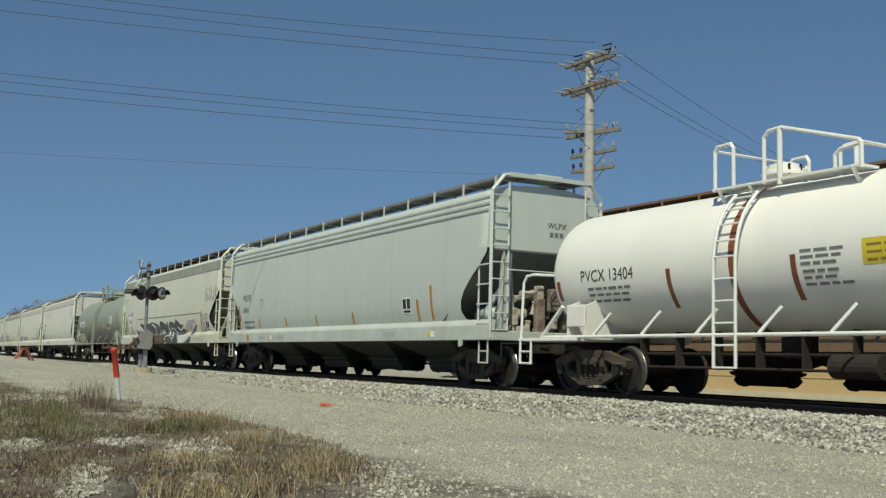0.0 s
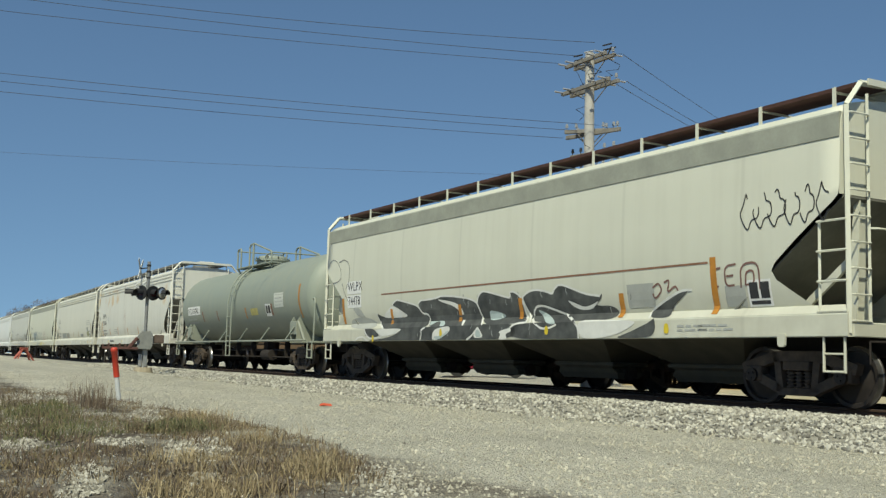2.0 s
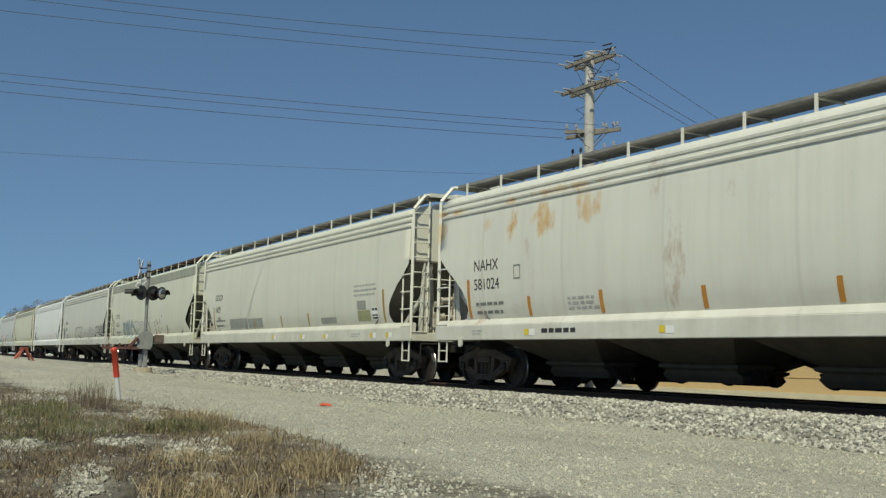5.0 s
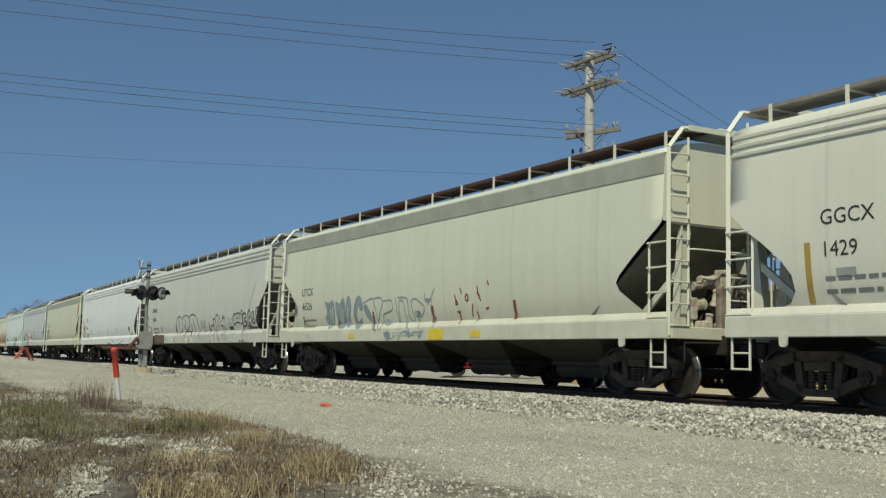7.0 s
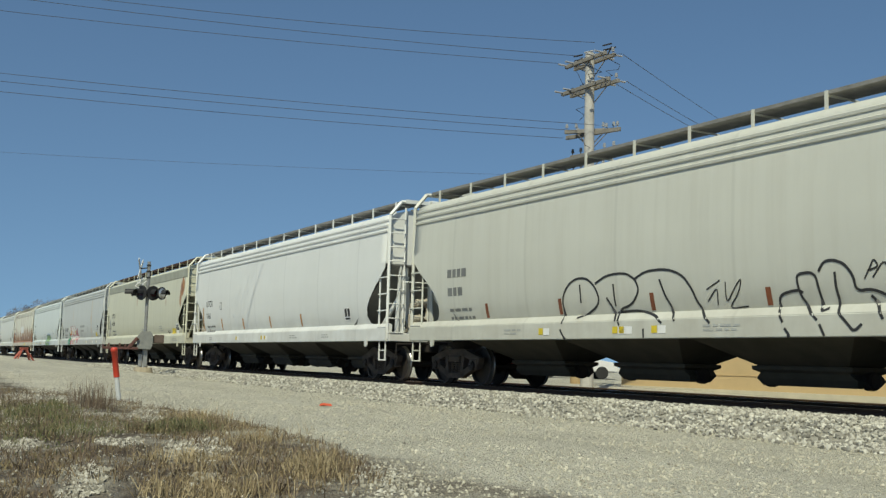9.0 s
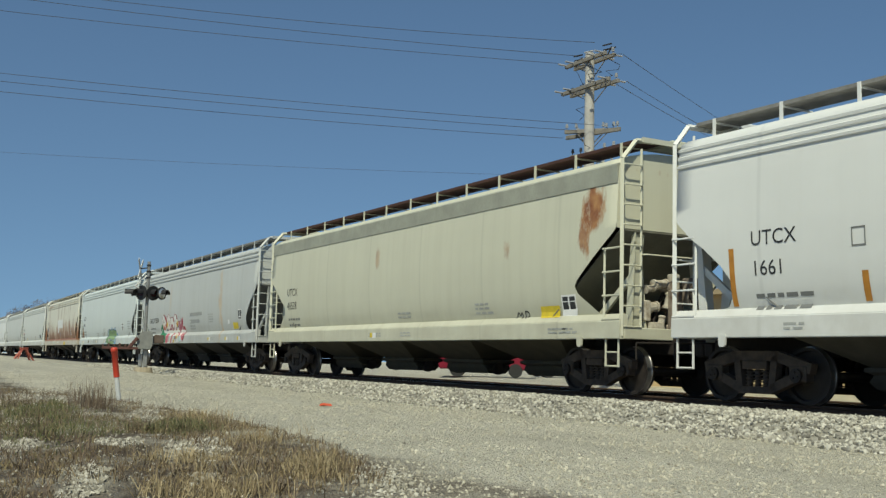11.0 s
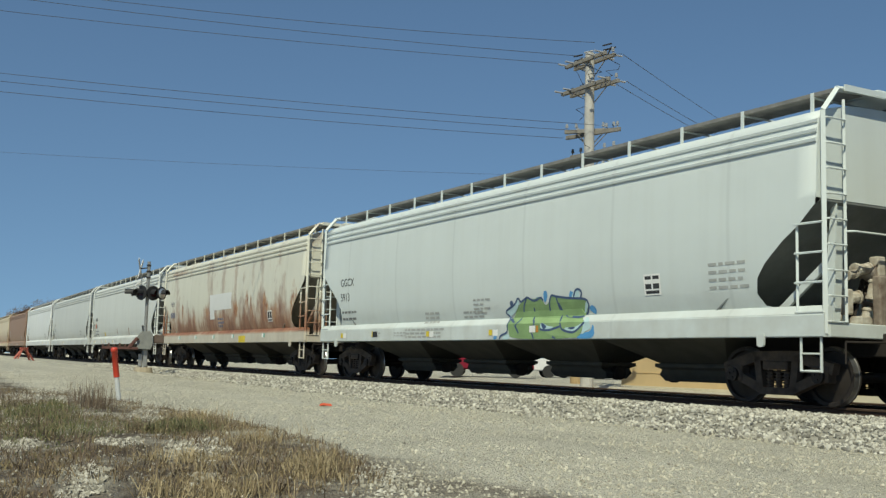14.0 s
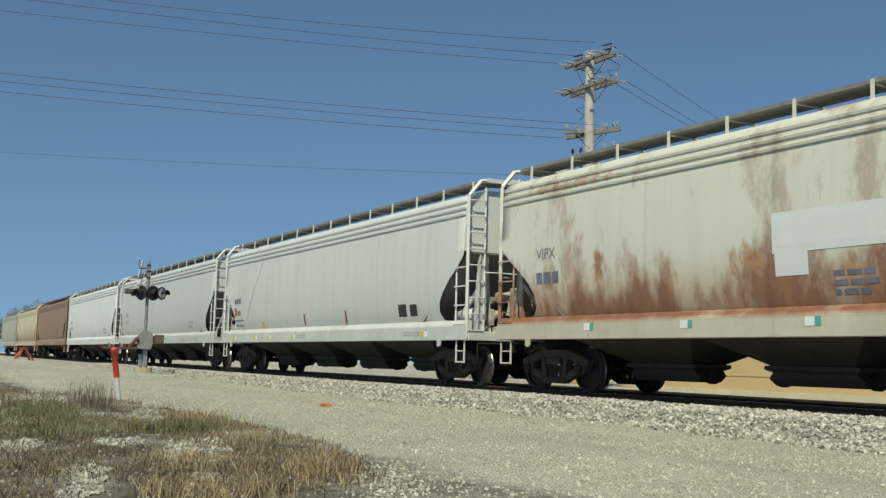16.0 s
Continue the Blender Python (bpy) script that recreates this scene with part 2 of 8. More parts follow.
def hopper_meshes(L, cut):
    """All the shared meshes of a covered hopper L metres between couplings."""
    H = L / 2 - POST
    out = {}
    zs = [1.46, 1.5, 1.56, 1.65, 1.75, 1.85, 1.95, 2.0, 2.10, 2.22, 2.4, 2.55, 2.75, 2.9, 3.05, 3.15, 3.3, 3.6, 3.9, 4.1, 4.2, 4.3, 4.40, 4.46]
    us = [-1 + 2 * i / 48 for i in range(49)]
    bm = bmesh.new()
    prof = [(z, -lerp_table(SIDE, z)) for z in zs] + [(z, -w) for z, w in ROOF[1:-1]]
    prof = prof + [(4.69, 0.0)] + [(z, -y) for z, y in prof[::-1]]
    rings = []
    for u in us:
        rings.append([(u * (H - lerp_table(cut, z)), y, z) for z, y in prof])
    loft(bm, rings)
    # upper end sheets, then slope sheets falling inwards under them
    for sg in (-1, 1):
        xe = sg * (H - 0.10)
        zc = 3.12
        ring = [(xe, y, z) for z, y in prof if z >= zc]
        vs = [bm.verts.new(p) for p in ring]
        bm.faces.new(vs)
    bmesh.ops.remove_doubles(bm, verts=bm.verts, dist=0.002)
    out["body"] = mesh_of("body", finish(bm))
    for p in out["body"].polygons:
        p.use_smooth = abs(p.normal.x) < 0.5
    # slope sheets falling inwards under the end sheets
    for sg in (-1, 1):
        bm = bmesh.new()
        xe, zc, run = sg * (H - 0.10), 3.14, 2.7
        ring = [(xe, zc), (xe - sg * run, zc - run * 0.74), (xe - sg * run, zc - run * 0.74 - 0.03), (xe, zc - 0.03)]
        prism(bm, ring, -1.50, 1.50)
        out["slope", sg] = mesh_of("slope_sheet", finish(bm))
    # ribbed top chord, or a plain wide one
    xe = H - 0.11
    for sg in (-1, 1):
        if cut is CUT_CURVED:
            for k, z in enumerate((4.04, 4.19, 4.34)):
                bm = bmesh.new()
                w = lerp_table(SIDE, z)
                pts = [(z - 0.045, w - 0.01), (z - 0.025, w + 0.035), (z + 0.02, w + 0.042), (z + 0.045, w - 0.01)]
                loft(bm, [[(x, sg * y, q) for q, y in pts] for x in (-xe, xe)], True, True)
                out["rib", sg, k] = mesh_of("side_rib", finish(bm))
        else:
            bm = bmesh.new()
            pts = [(4.40, 1.55), (4.37, 1.575), (4.02, 1.535 + 0.035), (4.0, 1.50), (4.40, 1.44)]
            loft(bm, [[(x, sg * y, z) for z, y in pts] for x in (-xe, xe)], True, True)
            out["rib", sg, 0] = mesh_of("top_chord", finish(bm))
    # side sill: a deep channel with a sloping top
    for nm, sg in (("sill_near", -1), ("sill_far", 1)):
        bm = bmesh.new()
        pts = [(1.05, 1.60), (1.39, 1.60), (1.53, 1.485), (1.50, 1.40), (1.05, 1.44)]
        loft(bm, [[(x, sg * y, z) for z, y in pts] for x in (-H - 0.02, H + 0.02)], True, True)
        bmesh.ops.bevel(bm, geom=[e for e in bm.edges if abs(e.verts[0].co.x - e.verts[1].co.x) > 5], offset=0.012, segments=2, affect="EDGES")
        out[nm] = mesh_of("side_sill", finish(bm))
    # centre sill, end platforms
    for sg in (-1, 1):
        bm = bmesh.new()
        box(bm, *sorted((sg * (L / 2 - 3.3), sg * (L / 2 - 0.45))), -0.33, 0.33, 0.78, 1.14, 0.02)
        out["stub_sill", sg] = mesh_of("stub_sill", bm)
    for nm, sg in (("plat_front", 1), ("plat_back", -1)):
        bm = bmesh.new()
        x0, x1 = sorted((sg * (H - 1.5), sg * (H + 0.03)))
        box(bm, x0, x1, -1.43, 1.43, 1.14, 1.19, 0.01)
        x0, x1 = sorted((sg * (H - 0.02), sg * (H + 0.05)))
        box(bm, x0, x1, -1.5, 1.5, 1.05, 1.27, 0.015)
        out[nm] = mesh_of("end_platform", bm)
        # braces from the platform to the slope sheet
        for k, y in enumerate((-0.72, 0.72)):
            bm = bmesh.new()
            xa, xb = sg * (H - 0.35), sg * (H - 0.55)
            pts = [(xa - 0.09, 1.19), (xa + 0.09, 1.19), (xb + 0.12, 2.85), (xb - 0.12, 2.85)]
            prism(bm, pts, y - 0.012, y + 0.012)
            prism(bm, [(sg * (H - 1.75), 1.19), (sg * (H - 1.55), 1.19), (sg * (H - 0.25), 2.2), (sg * (H - 0.25), 2.35)], y * 1.5 - 0.03, y * 1.5 + 0.03)
            out[nm + "_brace", k] = mesh_of("brace", finish(bm))
    # ladders: end pair of posts that bend over the roof, short side ladders, rungs, stirrup steps
    for nm, sx, sy in (("lad_fn", 1, -1), ("lad_ff", 1, 1), ("lad_bn", -1, -1), ("lad_bf", -1, 1)):
        bm = bmesh.new()
        X, Y = sx * H, sy * 1.54
        for dx, dy in ((0, 0), (0, -0.46)):
            y = Y + dy * sy
            if dy == 0:
                for a, b in (((X, y, 1.1), (X, y, 4.47)), ((X, y, 4.47), (X, y - sy * 0.32, 4.85)), ((X, y - sy * 0.32, 4.85), (X, y - sy * 0.75, 4.87))):
                    v = (Vector(b) - Vector(a))
                    rod(bm, a, b, 0.05, 4)
            else:
                rod(bm, (X, y, 1.15), (X, y, 4.7), 0.03, 4)
        for k in range(9):
            z = 1.28 + 0.385 * k
            pipe(bm, [(X, Y, z), (X + sx * 0.06, Y - sy * 0.04, z), (X + sx * 0.06, Y - sy * 0.42, z), (X, Y - sy * 0.46, z)], 0.014, 6)
        x2 = X - sx * 0.52
        rod(bm, (x2, Y - sy * 0.0, 1.1), (x2, Y, 2.78), 0.028, 4)
        for k in range(4):
            z = 1.42 + 0.45 * k
            pipe(bm, [(X, Y, z), (X, Y + sy * 0.05, z), (x2, Y + sy * 0.05, z), (x2, Y, z)], 0.014, 6)
        # stirrup below the sill
        xs0, xs1 = X - sx * 0.08, X - sx * 0.46
        pipe(bm, [(xs0, Y, 1.08), (xs0, Y, 0.54), (xs1, Y, 0.54), (xs1, Y, 1.08)], 0.02, 6)
        rod(bm, (xs0, Y, 0.80), (xs1, Y, 0.80), 0.016, 6)
        out[nm] = mesh_of("ladder", bm)
    # roof walks, their brackets, crossovers at the ends and trough hatches
    for nm, sg in (("walk_near", -1), ("walk_far", 1)):
        bm = bmesh.new()
        ya, yb = sorted((sg * 0.52, sg * 1.12))
        pr = [(ya, 4.85), (ya, 4.912), (ya + 0.02, 4.912), (ya + 0.02, 4.89), (yb - 0.02, 4.89), (yb - 0.02, 4.912), (yb, 4.912), (yb, 4.85)]
        loft(bm, [[(x, y, z) for y, z in pr] for x in (-H + 0.1, H - 0.1)], True, True)
        finish(bm)
        out[nm] = mesh_of("roof_walk", bm)
        bm = bmesh.new()
        box(bm, -0.03, 0.03, sg * 1.13 - 0.012, sg * 1.13 + 0.012, 4.52, 4.91)
        box(bm, -0.025, 0.025, min(sg * 0.4, sg * 1.12), max(sg * 0.4, sg * 1.12), 4.825, 4.85)
        out[nm + "_br"] = mesh_of("walk_bracket", bm)
    out["bracket_x"] = [(-1 + 2 * i / 12) * (H - 0.55) for i in range(13)]
    for nm, sg in (("cross_front", 1), ("cross_back", -1)):
        bm = bmesh.new()
        xa, xb = sorted((sg * (H - 0.55), sg * (H + 0.06)))
        box(bm, xa, xb, -1.1, 1.1, 4.865, 4.89)
        for xx in (xa, xb):
            box(bm, xx - 0.015, xx + 0.015, -1.12, 1.12, 4.82, 4.92)
        xc = sg * (H - 0.22)
        box(bm, xc - 0.28, xc + 0.28, -0.36, 0.36, 4.90, 4.96, 0.02)
        prism(bm, [(xc - 0.3, 4.84), (xc + 0.3, 4.84), (xc + 0.27, 4.91), (xc - 0.27, 4.91)], -0.42, 0.42)
        out[nm] = mesh_of("crossover_walk", finish(bm))
    bm = bmesh.new()
    box(bm, -H + 0.9, H - 0.9, -0.3, 0.3, 4.66, 4.80, 0.03)
    for i in range(9):
        x = (-1 + 2 * i / 8) * (H - 1.1)
        box(bm, x - 0.05, x + 0.05, -0.36, 0.36, 4.70, 4.84)
    out["hatch"] = mesh_of("hatch_cover", bm)
    # outlet bays below the sill
    half = H - 2.2
    n = 4
    pitch = 2 * half / n
    bm = bmesh.new()
    t = pitch / 2 - 0.01
    loft(bm, [[(-x, -y, z), (x, -y, z), (x, y, z), (-x, y, z)] for x, y, z in ((t, 1.42, 1.13), (t - 0.24, 1.14, 1.00), (t - 0.92, 0.42, 0.62), (t - 0.82, 0.46, 0.61), (t - 0.82, 0.46, 0.55), (t - 0.94, 0.38, 0.50), (t - 0.82, 0.34, 0.40), (t - 0.90, 0.26, 0.28))], True, True)
    out["bay"] = mesh_of("outlet_bay", finish(bm))
    bm = bmesh.new()
    rod(bm, (-t + 0.76, 0, 0.40), (t - 0.76, 0, 0.40), 0.10, 12)
    for sx in (-1, 1):
        rod(bm, (sx * (t - 0.92), 0, 0.40), (sx * (t - 0.78), 0, 0.40), 0.15, 12)
    out["outlet"] = mesh_of("outlet_tube", bm)
    out["bay_x"] = [-half + pitch * (i + 0.5) for i in range(n)]
    # jacking lugs below the sill, brake gear on the end
    for sx in (-1, 1):
        bm = bmesh.new()
        c = sx * (H - 1.2)
        prism(bm, [(c - 0.08, 1.1), (c + 0.08, 1.1), (c + 0.07, 0.93), (c + 0.04, 0.90), (c - 0.04, 0.90), (c - 0.07, 0.93)], -1.63, -1.59)
        out["lug", sx] = mesh_of("jacking_lug", finish(bm))
    bm = bmesh.new()
    x = H - 0.55
    rod(bm, (x - 0.75, -0.95, 1.66), (x + 0.15, -0.95, 1.66), 0.20, 20)
    for xx in (x - 0.75, x + 0.15):
        bmesh.ops.create_uvsphere(bm, u_segments=16, v_segments=8, radius=0.2, matrix=Matrix.Translation((xx, -0.95, 1.66)) @ Matrix.Diagonal((0.5, 1, 1, 1)))
    rod(bm, (x - 1.0, -0.95, 1.66), (x - 0.80, -0.95, 1.66), 0.09, 12)
    box(bm, x - 0.7, x - 0.6, -1.1, -0.8, 1.19, 1.5)
    box(bm, x, x + 0.1, -1.1, -0.8, 1.19, 1.5)
    out["air_tank"] = mesh_of("air_reservoir", bm, True)
    bm = bmesh.new()
    box(bm, H - 0.25, H - 0.02, 0.15, 0.55, 1.75, 2.3, 0.04)
    box(bm, H - 0.2, H - 0.05, -0.25, 0.0, 1.19, 2.05, 0.03)
    bmesh.ops.create_cone(bm, cap_ends=True, segments=16, radius1=0.13, radius2=0.13, depth=0.3, matrix=Matrix.Translation((H - 0.3, -0.12, 2.1)) @ Euler((0, radians(90), 0)).to_matrix().to_4x4())
    box(bm, H - 0.5, H - 0.2, 0.6, 1.0, 1.19, 1.6, 0.03)
    out["brake_gear"] = mesh_of("brake_housing", bm)
    valves = []
    for x, y, z, r, ln, axis_y in ((-0.28, -0.35, 2.15, 0.13, 0.34, 1), (-0.28, -0.62, 2.05, 0.10, 0.20, 1), (-0.24, -0.2, 1.85, 0.09, 0.3, 0), (-0.35, -0.5, 1.7, 0.15, 0.26, 1), (-0.2, 0.35, 1.55, 0.12, 0.3, 0), (-0.42, -0.85, 1.36, 0.11, 0.4, 1), (-0.2, -0.4, 1.42, 0.10, 0.25, 0)):
        bm = bmesh.new()
        axis_v = Vector((0, 1, 0.15)).normalized() if axis_y else Vector((0.1, 0.12, 1)).normalized()
        loft(bm, [[(0.72 * r * q * math.cos(a), 0.72 * r * q * math.sin(a), ln * w) for a in [k * math.tau / 12 for k in range(12)]] for q, w in ((0.5, -0.58), (1.2, -0.56), (1.2, -0.42), (1.0, -0.40), (0.85, 0.3), (1.05, 0.32), (1.05, 0.42), (0.6, 0.5))], True, True)
        bmesh.ops.transform(bm, verts=bm.verts, matrix=Matrix.Translation((H + x, y, z)) @ axis_v.to_track_quat("Z", "Y").to_matrix().to_4x4())
        valves.append(finish(bm))
    for x, y, z, w, h in ((-0.22, -0.08, 2.2, 0.09, 0.16), (-0.3, -0.7, 1.62, 0.07, 0.2), (-0.18, -0.55, 1.3, 0.12, 0.1)):
        bm = bmesh.new()
        box(bm, H + x - w, H + x + w, y - w, y + w, z - h, z + h, 0.025)
        valves.append(bm)
    out["valves"] = [mesh_of("brake_valve", b) for b in valves]
    for nm, sg in (("rail_front", 1), ("rail_back", -1)):
        bm = bmesh.new()
        pipe(bm, [(sg * (H + 0.02), -1.08, 2.66), (sg * (H + 0.10), -1.0, 2.66), (sg * (H + 0.10), 1.0, 2.66), (sg * (H + 0.02), 1.08, 2.66)], 0.016, 6)
        out[nm] = mesh_of("end_handrail", bm)
        bm = bmesh.new()
        y = -0.98
        prism(bm, [(sg * (H - 0.30) - 0.10, 1.19), (sg * (H - 0.30) + 0.10, 1.19), (sg * (H - 0.16) + 0.05, 3.12), (sg * (H - 0.16) - 0.05, 3.12)], y - 0.16, y - 0.13)
        prism(bm, [(sg * (H - 0.30) - 0.012, 1.19), (sg * (H - 0.30) + 0.012, 1.19), (sg * (H - 0.16) + 0.012, 3.12), (sg * (H - 0.16) - 0.012, 3.12)], y - 0.145, y + 0.10)
        out[nm + "_post"] = mesh_of("end_stanchion", finish(bm))
    rnd = random.Random(3)
    for k in range(7):
        bm = bmesh.new()
        y0, y1 = rnd.uniform(-0.9, 0.9), rnd.uniform(-0.9, 0.9)
        x0 = H - rnd.uniform(0.15, 0.7)
        z0, z1 = 1.2, rnd.uniform(1.5, 2.3)
        pipe(bm, [(x0, y0, z0), (x0, y0, z0 + 0.3 * (z1 - z0)), (x0 - 0.05, (y0 + y1) / 2, z1), (x0 - 0.1, y1, z1 - 0.1), (x0 - 0.3, y1, z1 - 0.15)], rnd.choice((0.018, 0.025, 0.032)), 6)
        out["brake_pipe", k] = mesh_of("brake_pipe", bm)
    bm = bmesh.new()
    cx = Vector((H + 0.04, 0.35, 2.0))
    ring = [cx + Vector((0, 0.27 * math.cos(a), 0.27 * math.sin(a))) for a in [i * math.tau / 16 for i in range(17)]]
    pipe(bm, ring, 0.014, 6)
    for k in range(4):
        rod(bm, cx, ring[k * 4], 0.012, 5)
    out["hand_wheel"] = mesh_of("brake_wheel", bm)
    return out


def hose_mesh(L):
    bm = bmesh.new()
    pts = [(L / 2 - 0.6 + 0.075 * i, 0.42, 0.95 - 0.38 * math.sin(i / 8 * math.pi / 2)) for i in range(9)]
    pipe(bm, pts, 0.028, 6)
    return mesh_of("air_hose", bm)


def coupler_mesh(L, sg):
    bm = bmesh.new()
    if sg:
        box(bm, *sorted((sg * (L / 2 - 0.75), sg * (L / 2 - 0.12))), -0.10, 0.10, 0.78, 0.98, 0.02)
        box(bm, *sorted((sg * (L / 2 - 0.22), sg * (L / 2 - 0.01))), -0.17, 0.13, 0.74, 1.02, 0.05)
        rod(bm, (sg * (L / 2 - 0.35), 0, 1.0), (sg * (L / 2 - 0.5), -1.35, 0.98), 0.016, 6)
        rod(bm, (sg * (L / 2 - 0.5), -1.35, 0.98), (sg * (L / 2 - 0.5), -1.35, 0.66), 0.016, 6)
    return mesh_of("coupler", bm)


# running gear, shared by all the cars
def truck_meshes():
    out = {}
    bm = bmesh.new()
    # a cast frame of members round three openings
    def member(a, b, w):
        a, b = Vector((a[0], 0, a[1])), Vector((b[0], 0, b[1]))
        d = (b - a).normalized()
        nrm = Vector((-d.z, 0, d.x)) * w / 2
        p = [a + nrm - d * w * .2, b + nrm + d * w * .2, b - nrm + d * w * .2, a - nrm - d * w * .2]
        prism(bm, [(v.x, v.z) for v in p], -0.075, 0.075)
    for sg in (-1, 1):
        member((sg * 1.1, 0.58), (sg * 0.45, 0.76), 0.17)
        member((sg * 0.98, 0.50), (sg * 0.36, 0.25), 0.15)
        member((sg * 0.40, 0.74), (sg * 0.34, 0.25), 0.13)
        box(bm, sg * 0.89 - 0.17, sg * 0.89 + 0.17, -0.10, 0.10, 0.36, 0.62, 0.03)
    member((-0.45, 0.77), (0.45, 0.77), 0.16)
    member((-0.34, 0.21), (0.34, 0.21), 0.12)
    out["frame"] = mesh_of("side_frame", finish(bm))
    bm = bmesh.new()
    coil = [(0.03, 0.265)]
    for k in range(5):
        z = 0.275 + 0.055 * k
        coil += [(0.048, z), (0.072, z + 0.008), (0.072, z + 0.024), (0.048, z + 0.032)]
    coil += [(0.03, 0.545)]
    loft(bm, [[(r * math.cos(a), r * math.sin(a), z) for a in [k * math.tau / 10 for k in range(10)]] for r, z in coil], True, True)
    out["spring"] = mesh_of("spring", finish(bm))
    bm = bmesh.new()
    box(bm, -0.26, 0.26, -0.10, 0.10, 0.545, 0.69, 0.02)
    out["spring_cap"] = mesh_of("bolster_end", bm)
    bm = bmesh.new()
    box(bm, -0.2, 0.2, -0.95, 0.95, 0.55, 0.80, 0.03)
    rod(bm, (0, 0, 0.7), (0, 0, 0.86), 0.2, 16)
    for sg in (-1, 1):
        box(bm, sg * 0.42 - 0.06, sg * 0.42 + 0.06, -0.85, 0.85, 0.36, 0.46, 0.02)
    out["bolster"] = mesh_of("bolster", bm)
    # a wheelset: tread, flange, dished plate, hub, axle; turned round y
    prof = [(0.457, 0.0), (0.462, 0.07), (0.475, 0.105), (0.485, 0.115), (0.480, 0.135), (0.40, 0.14), (0.395, 0.11), (0.20, 0.075), (0.13, 0.13), (0.09, 0.13)]
    prof_in = [(0.09, -0.02), (0.14, -0.02), (0.20, 0.03), (0.385, 0.05), (0.40, 0.0), (0.457, 0.0)]
    bm = bmesh.new()
    for sg in (-1, 1):
        N = 40
        rings = []
        for i in range(N + 1):
            a = i * math.tau / N
            rings.append([(r * math.cos(a), sg * (0.86 - w), r * math.sin(a)) for r, w in prof_in[:-1] + prof])
        loft(bm, rings)
        rod(bm, (0, sg * 0.70, 0), (0, sg * 1.12, 0), 0.085, 16)
        rod(bm, (0, sg * 1.02, 0), (0, sg * 1.15, 0), 0.11, 16)
        for k in range(3):
            a = k * math.tau / 3
            rod(bm, (0.055 * math.cos(a), sg * 1.14, 0.055 * math.sin(a)), (0.055 * math.cos(a), sg * 1.17, 0.055 * math.sin(a)), 0.02, 6)
    rod(bm, (0, -0.75, 0), (0, 0.75, 0), 0.08, 16)
    bmesh.ops.remove_doubles(bm, verts=bm.verts, dist=0.0005)
    out["wheelset"] = mesh_of("wheelset", finish(bm), True)
    out["wheelset"].set_sharp_from_angle(angle=radians(35))
    for p in out["wheelset"].polygons:
        c = p.center
        p.material_index = 1 if 0.452 < math.hypot(c.x, c.z) < 0.474 and abs(c.y) > 0.75 else 0
    return out


FRAME_BROWN = plain("dusty_brown_cast_steel", (0.10, 0.073, 0.052), 0.85, 0, 0.5, 6, 0.3, dark=(0.035, 0.026, 0.02))
TRUCK = truck_meshes()
WHEELSETS = []


def add_trucks(car, half):
    for sg in (1, -1):
        tr = part("truck", TRUCK["bolster"], STEEL_DARK, car)
        tr.location = (sg * half, 0, 0)
        for sy in (-1, 1):
            f = part("side_frame", TRUCK["frame"], FRAME_BROWN, tr)
            f.location = (0, sy * 1.0, 0)
            s = part("bolster_end", TRUCK["spring_cap"], FRAME_BROWN, tr)
            s.location = (0, sy * 1.0, 0)
            for k in (-1, 0, 1):
                s = part("spring", TRUCK["spring"], FRAME_BROWN, tr)
                s.location = (k * 0.17, sy * 1.0, 0)
        for sx in (-1, 1):
            w = part("wheelset", TRUCK["wheelset"], (WHEEL, TREAD), tr)
            w.location = (sx * 0.89, 0, 0.46)
            WHEELSETS.append((w, sx * 0.89, car))


# ---- marks on the sides
def text_mesh(words, size):
    cu = bpy.data.curves.new("letters", "FONT")
    cu.body, cu.size = words, size
    cu.resolution_u = 3
    ob = new("letters", cu)
    me = bpy.data.meshes.new_from_object(ob)
    bpy.data.objects.remove(ob)
    bpy.data.curves.remove(cu)
    return me


def side_y(z):
    if z < 1.39:
        return -1.606
    if z < 1.53:
        return -(1.606 - (z - 1.39) * 0.82)
    return -(lerp_table(SIDE, z) + 0.006)


def on_side(bm, surf, lift=0.0):
    for v in bm.verts:
        v.co = Vector((v.co.x, surf(v.co.y) - lift, v.co.y))


# how far the marks of a car are set off from its middle
MARK_OFF = {}


def mark(name, bm, mat, car, label=""):
    ob = part(name, bm, mat, car, label)
    ob.location.x = MARK_OFF.get(car.name, 0.0)
    return ob


def lettering(car, words, x, z, size, surf=side_y, mat=None, wide=1.0, gap=1.0, bold=0.012):
    me = text_mesh(words, size)
    bm = bmesh.new()
    bm.from_mesh(me)
    bpy.data.meshes.remove(me)
    for v in bm.verts:
        v.co = Vector((x + v.co.x * wide, z + v.co.y, 0))
    bmesh.ops.triangulate(bm, faces=bm.faces)
    on_side(bm, surf)
    mark("lettering", bm, mat or BLACK_INK, car)


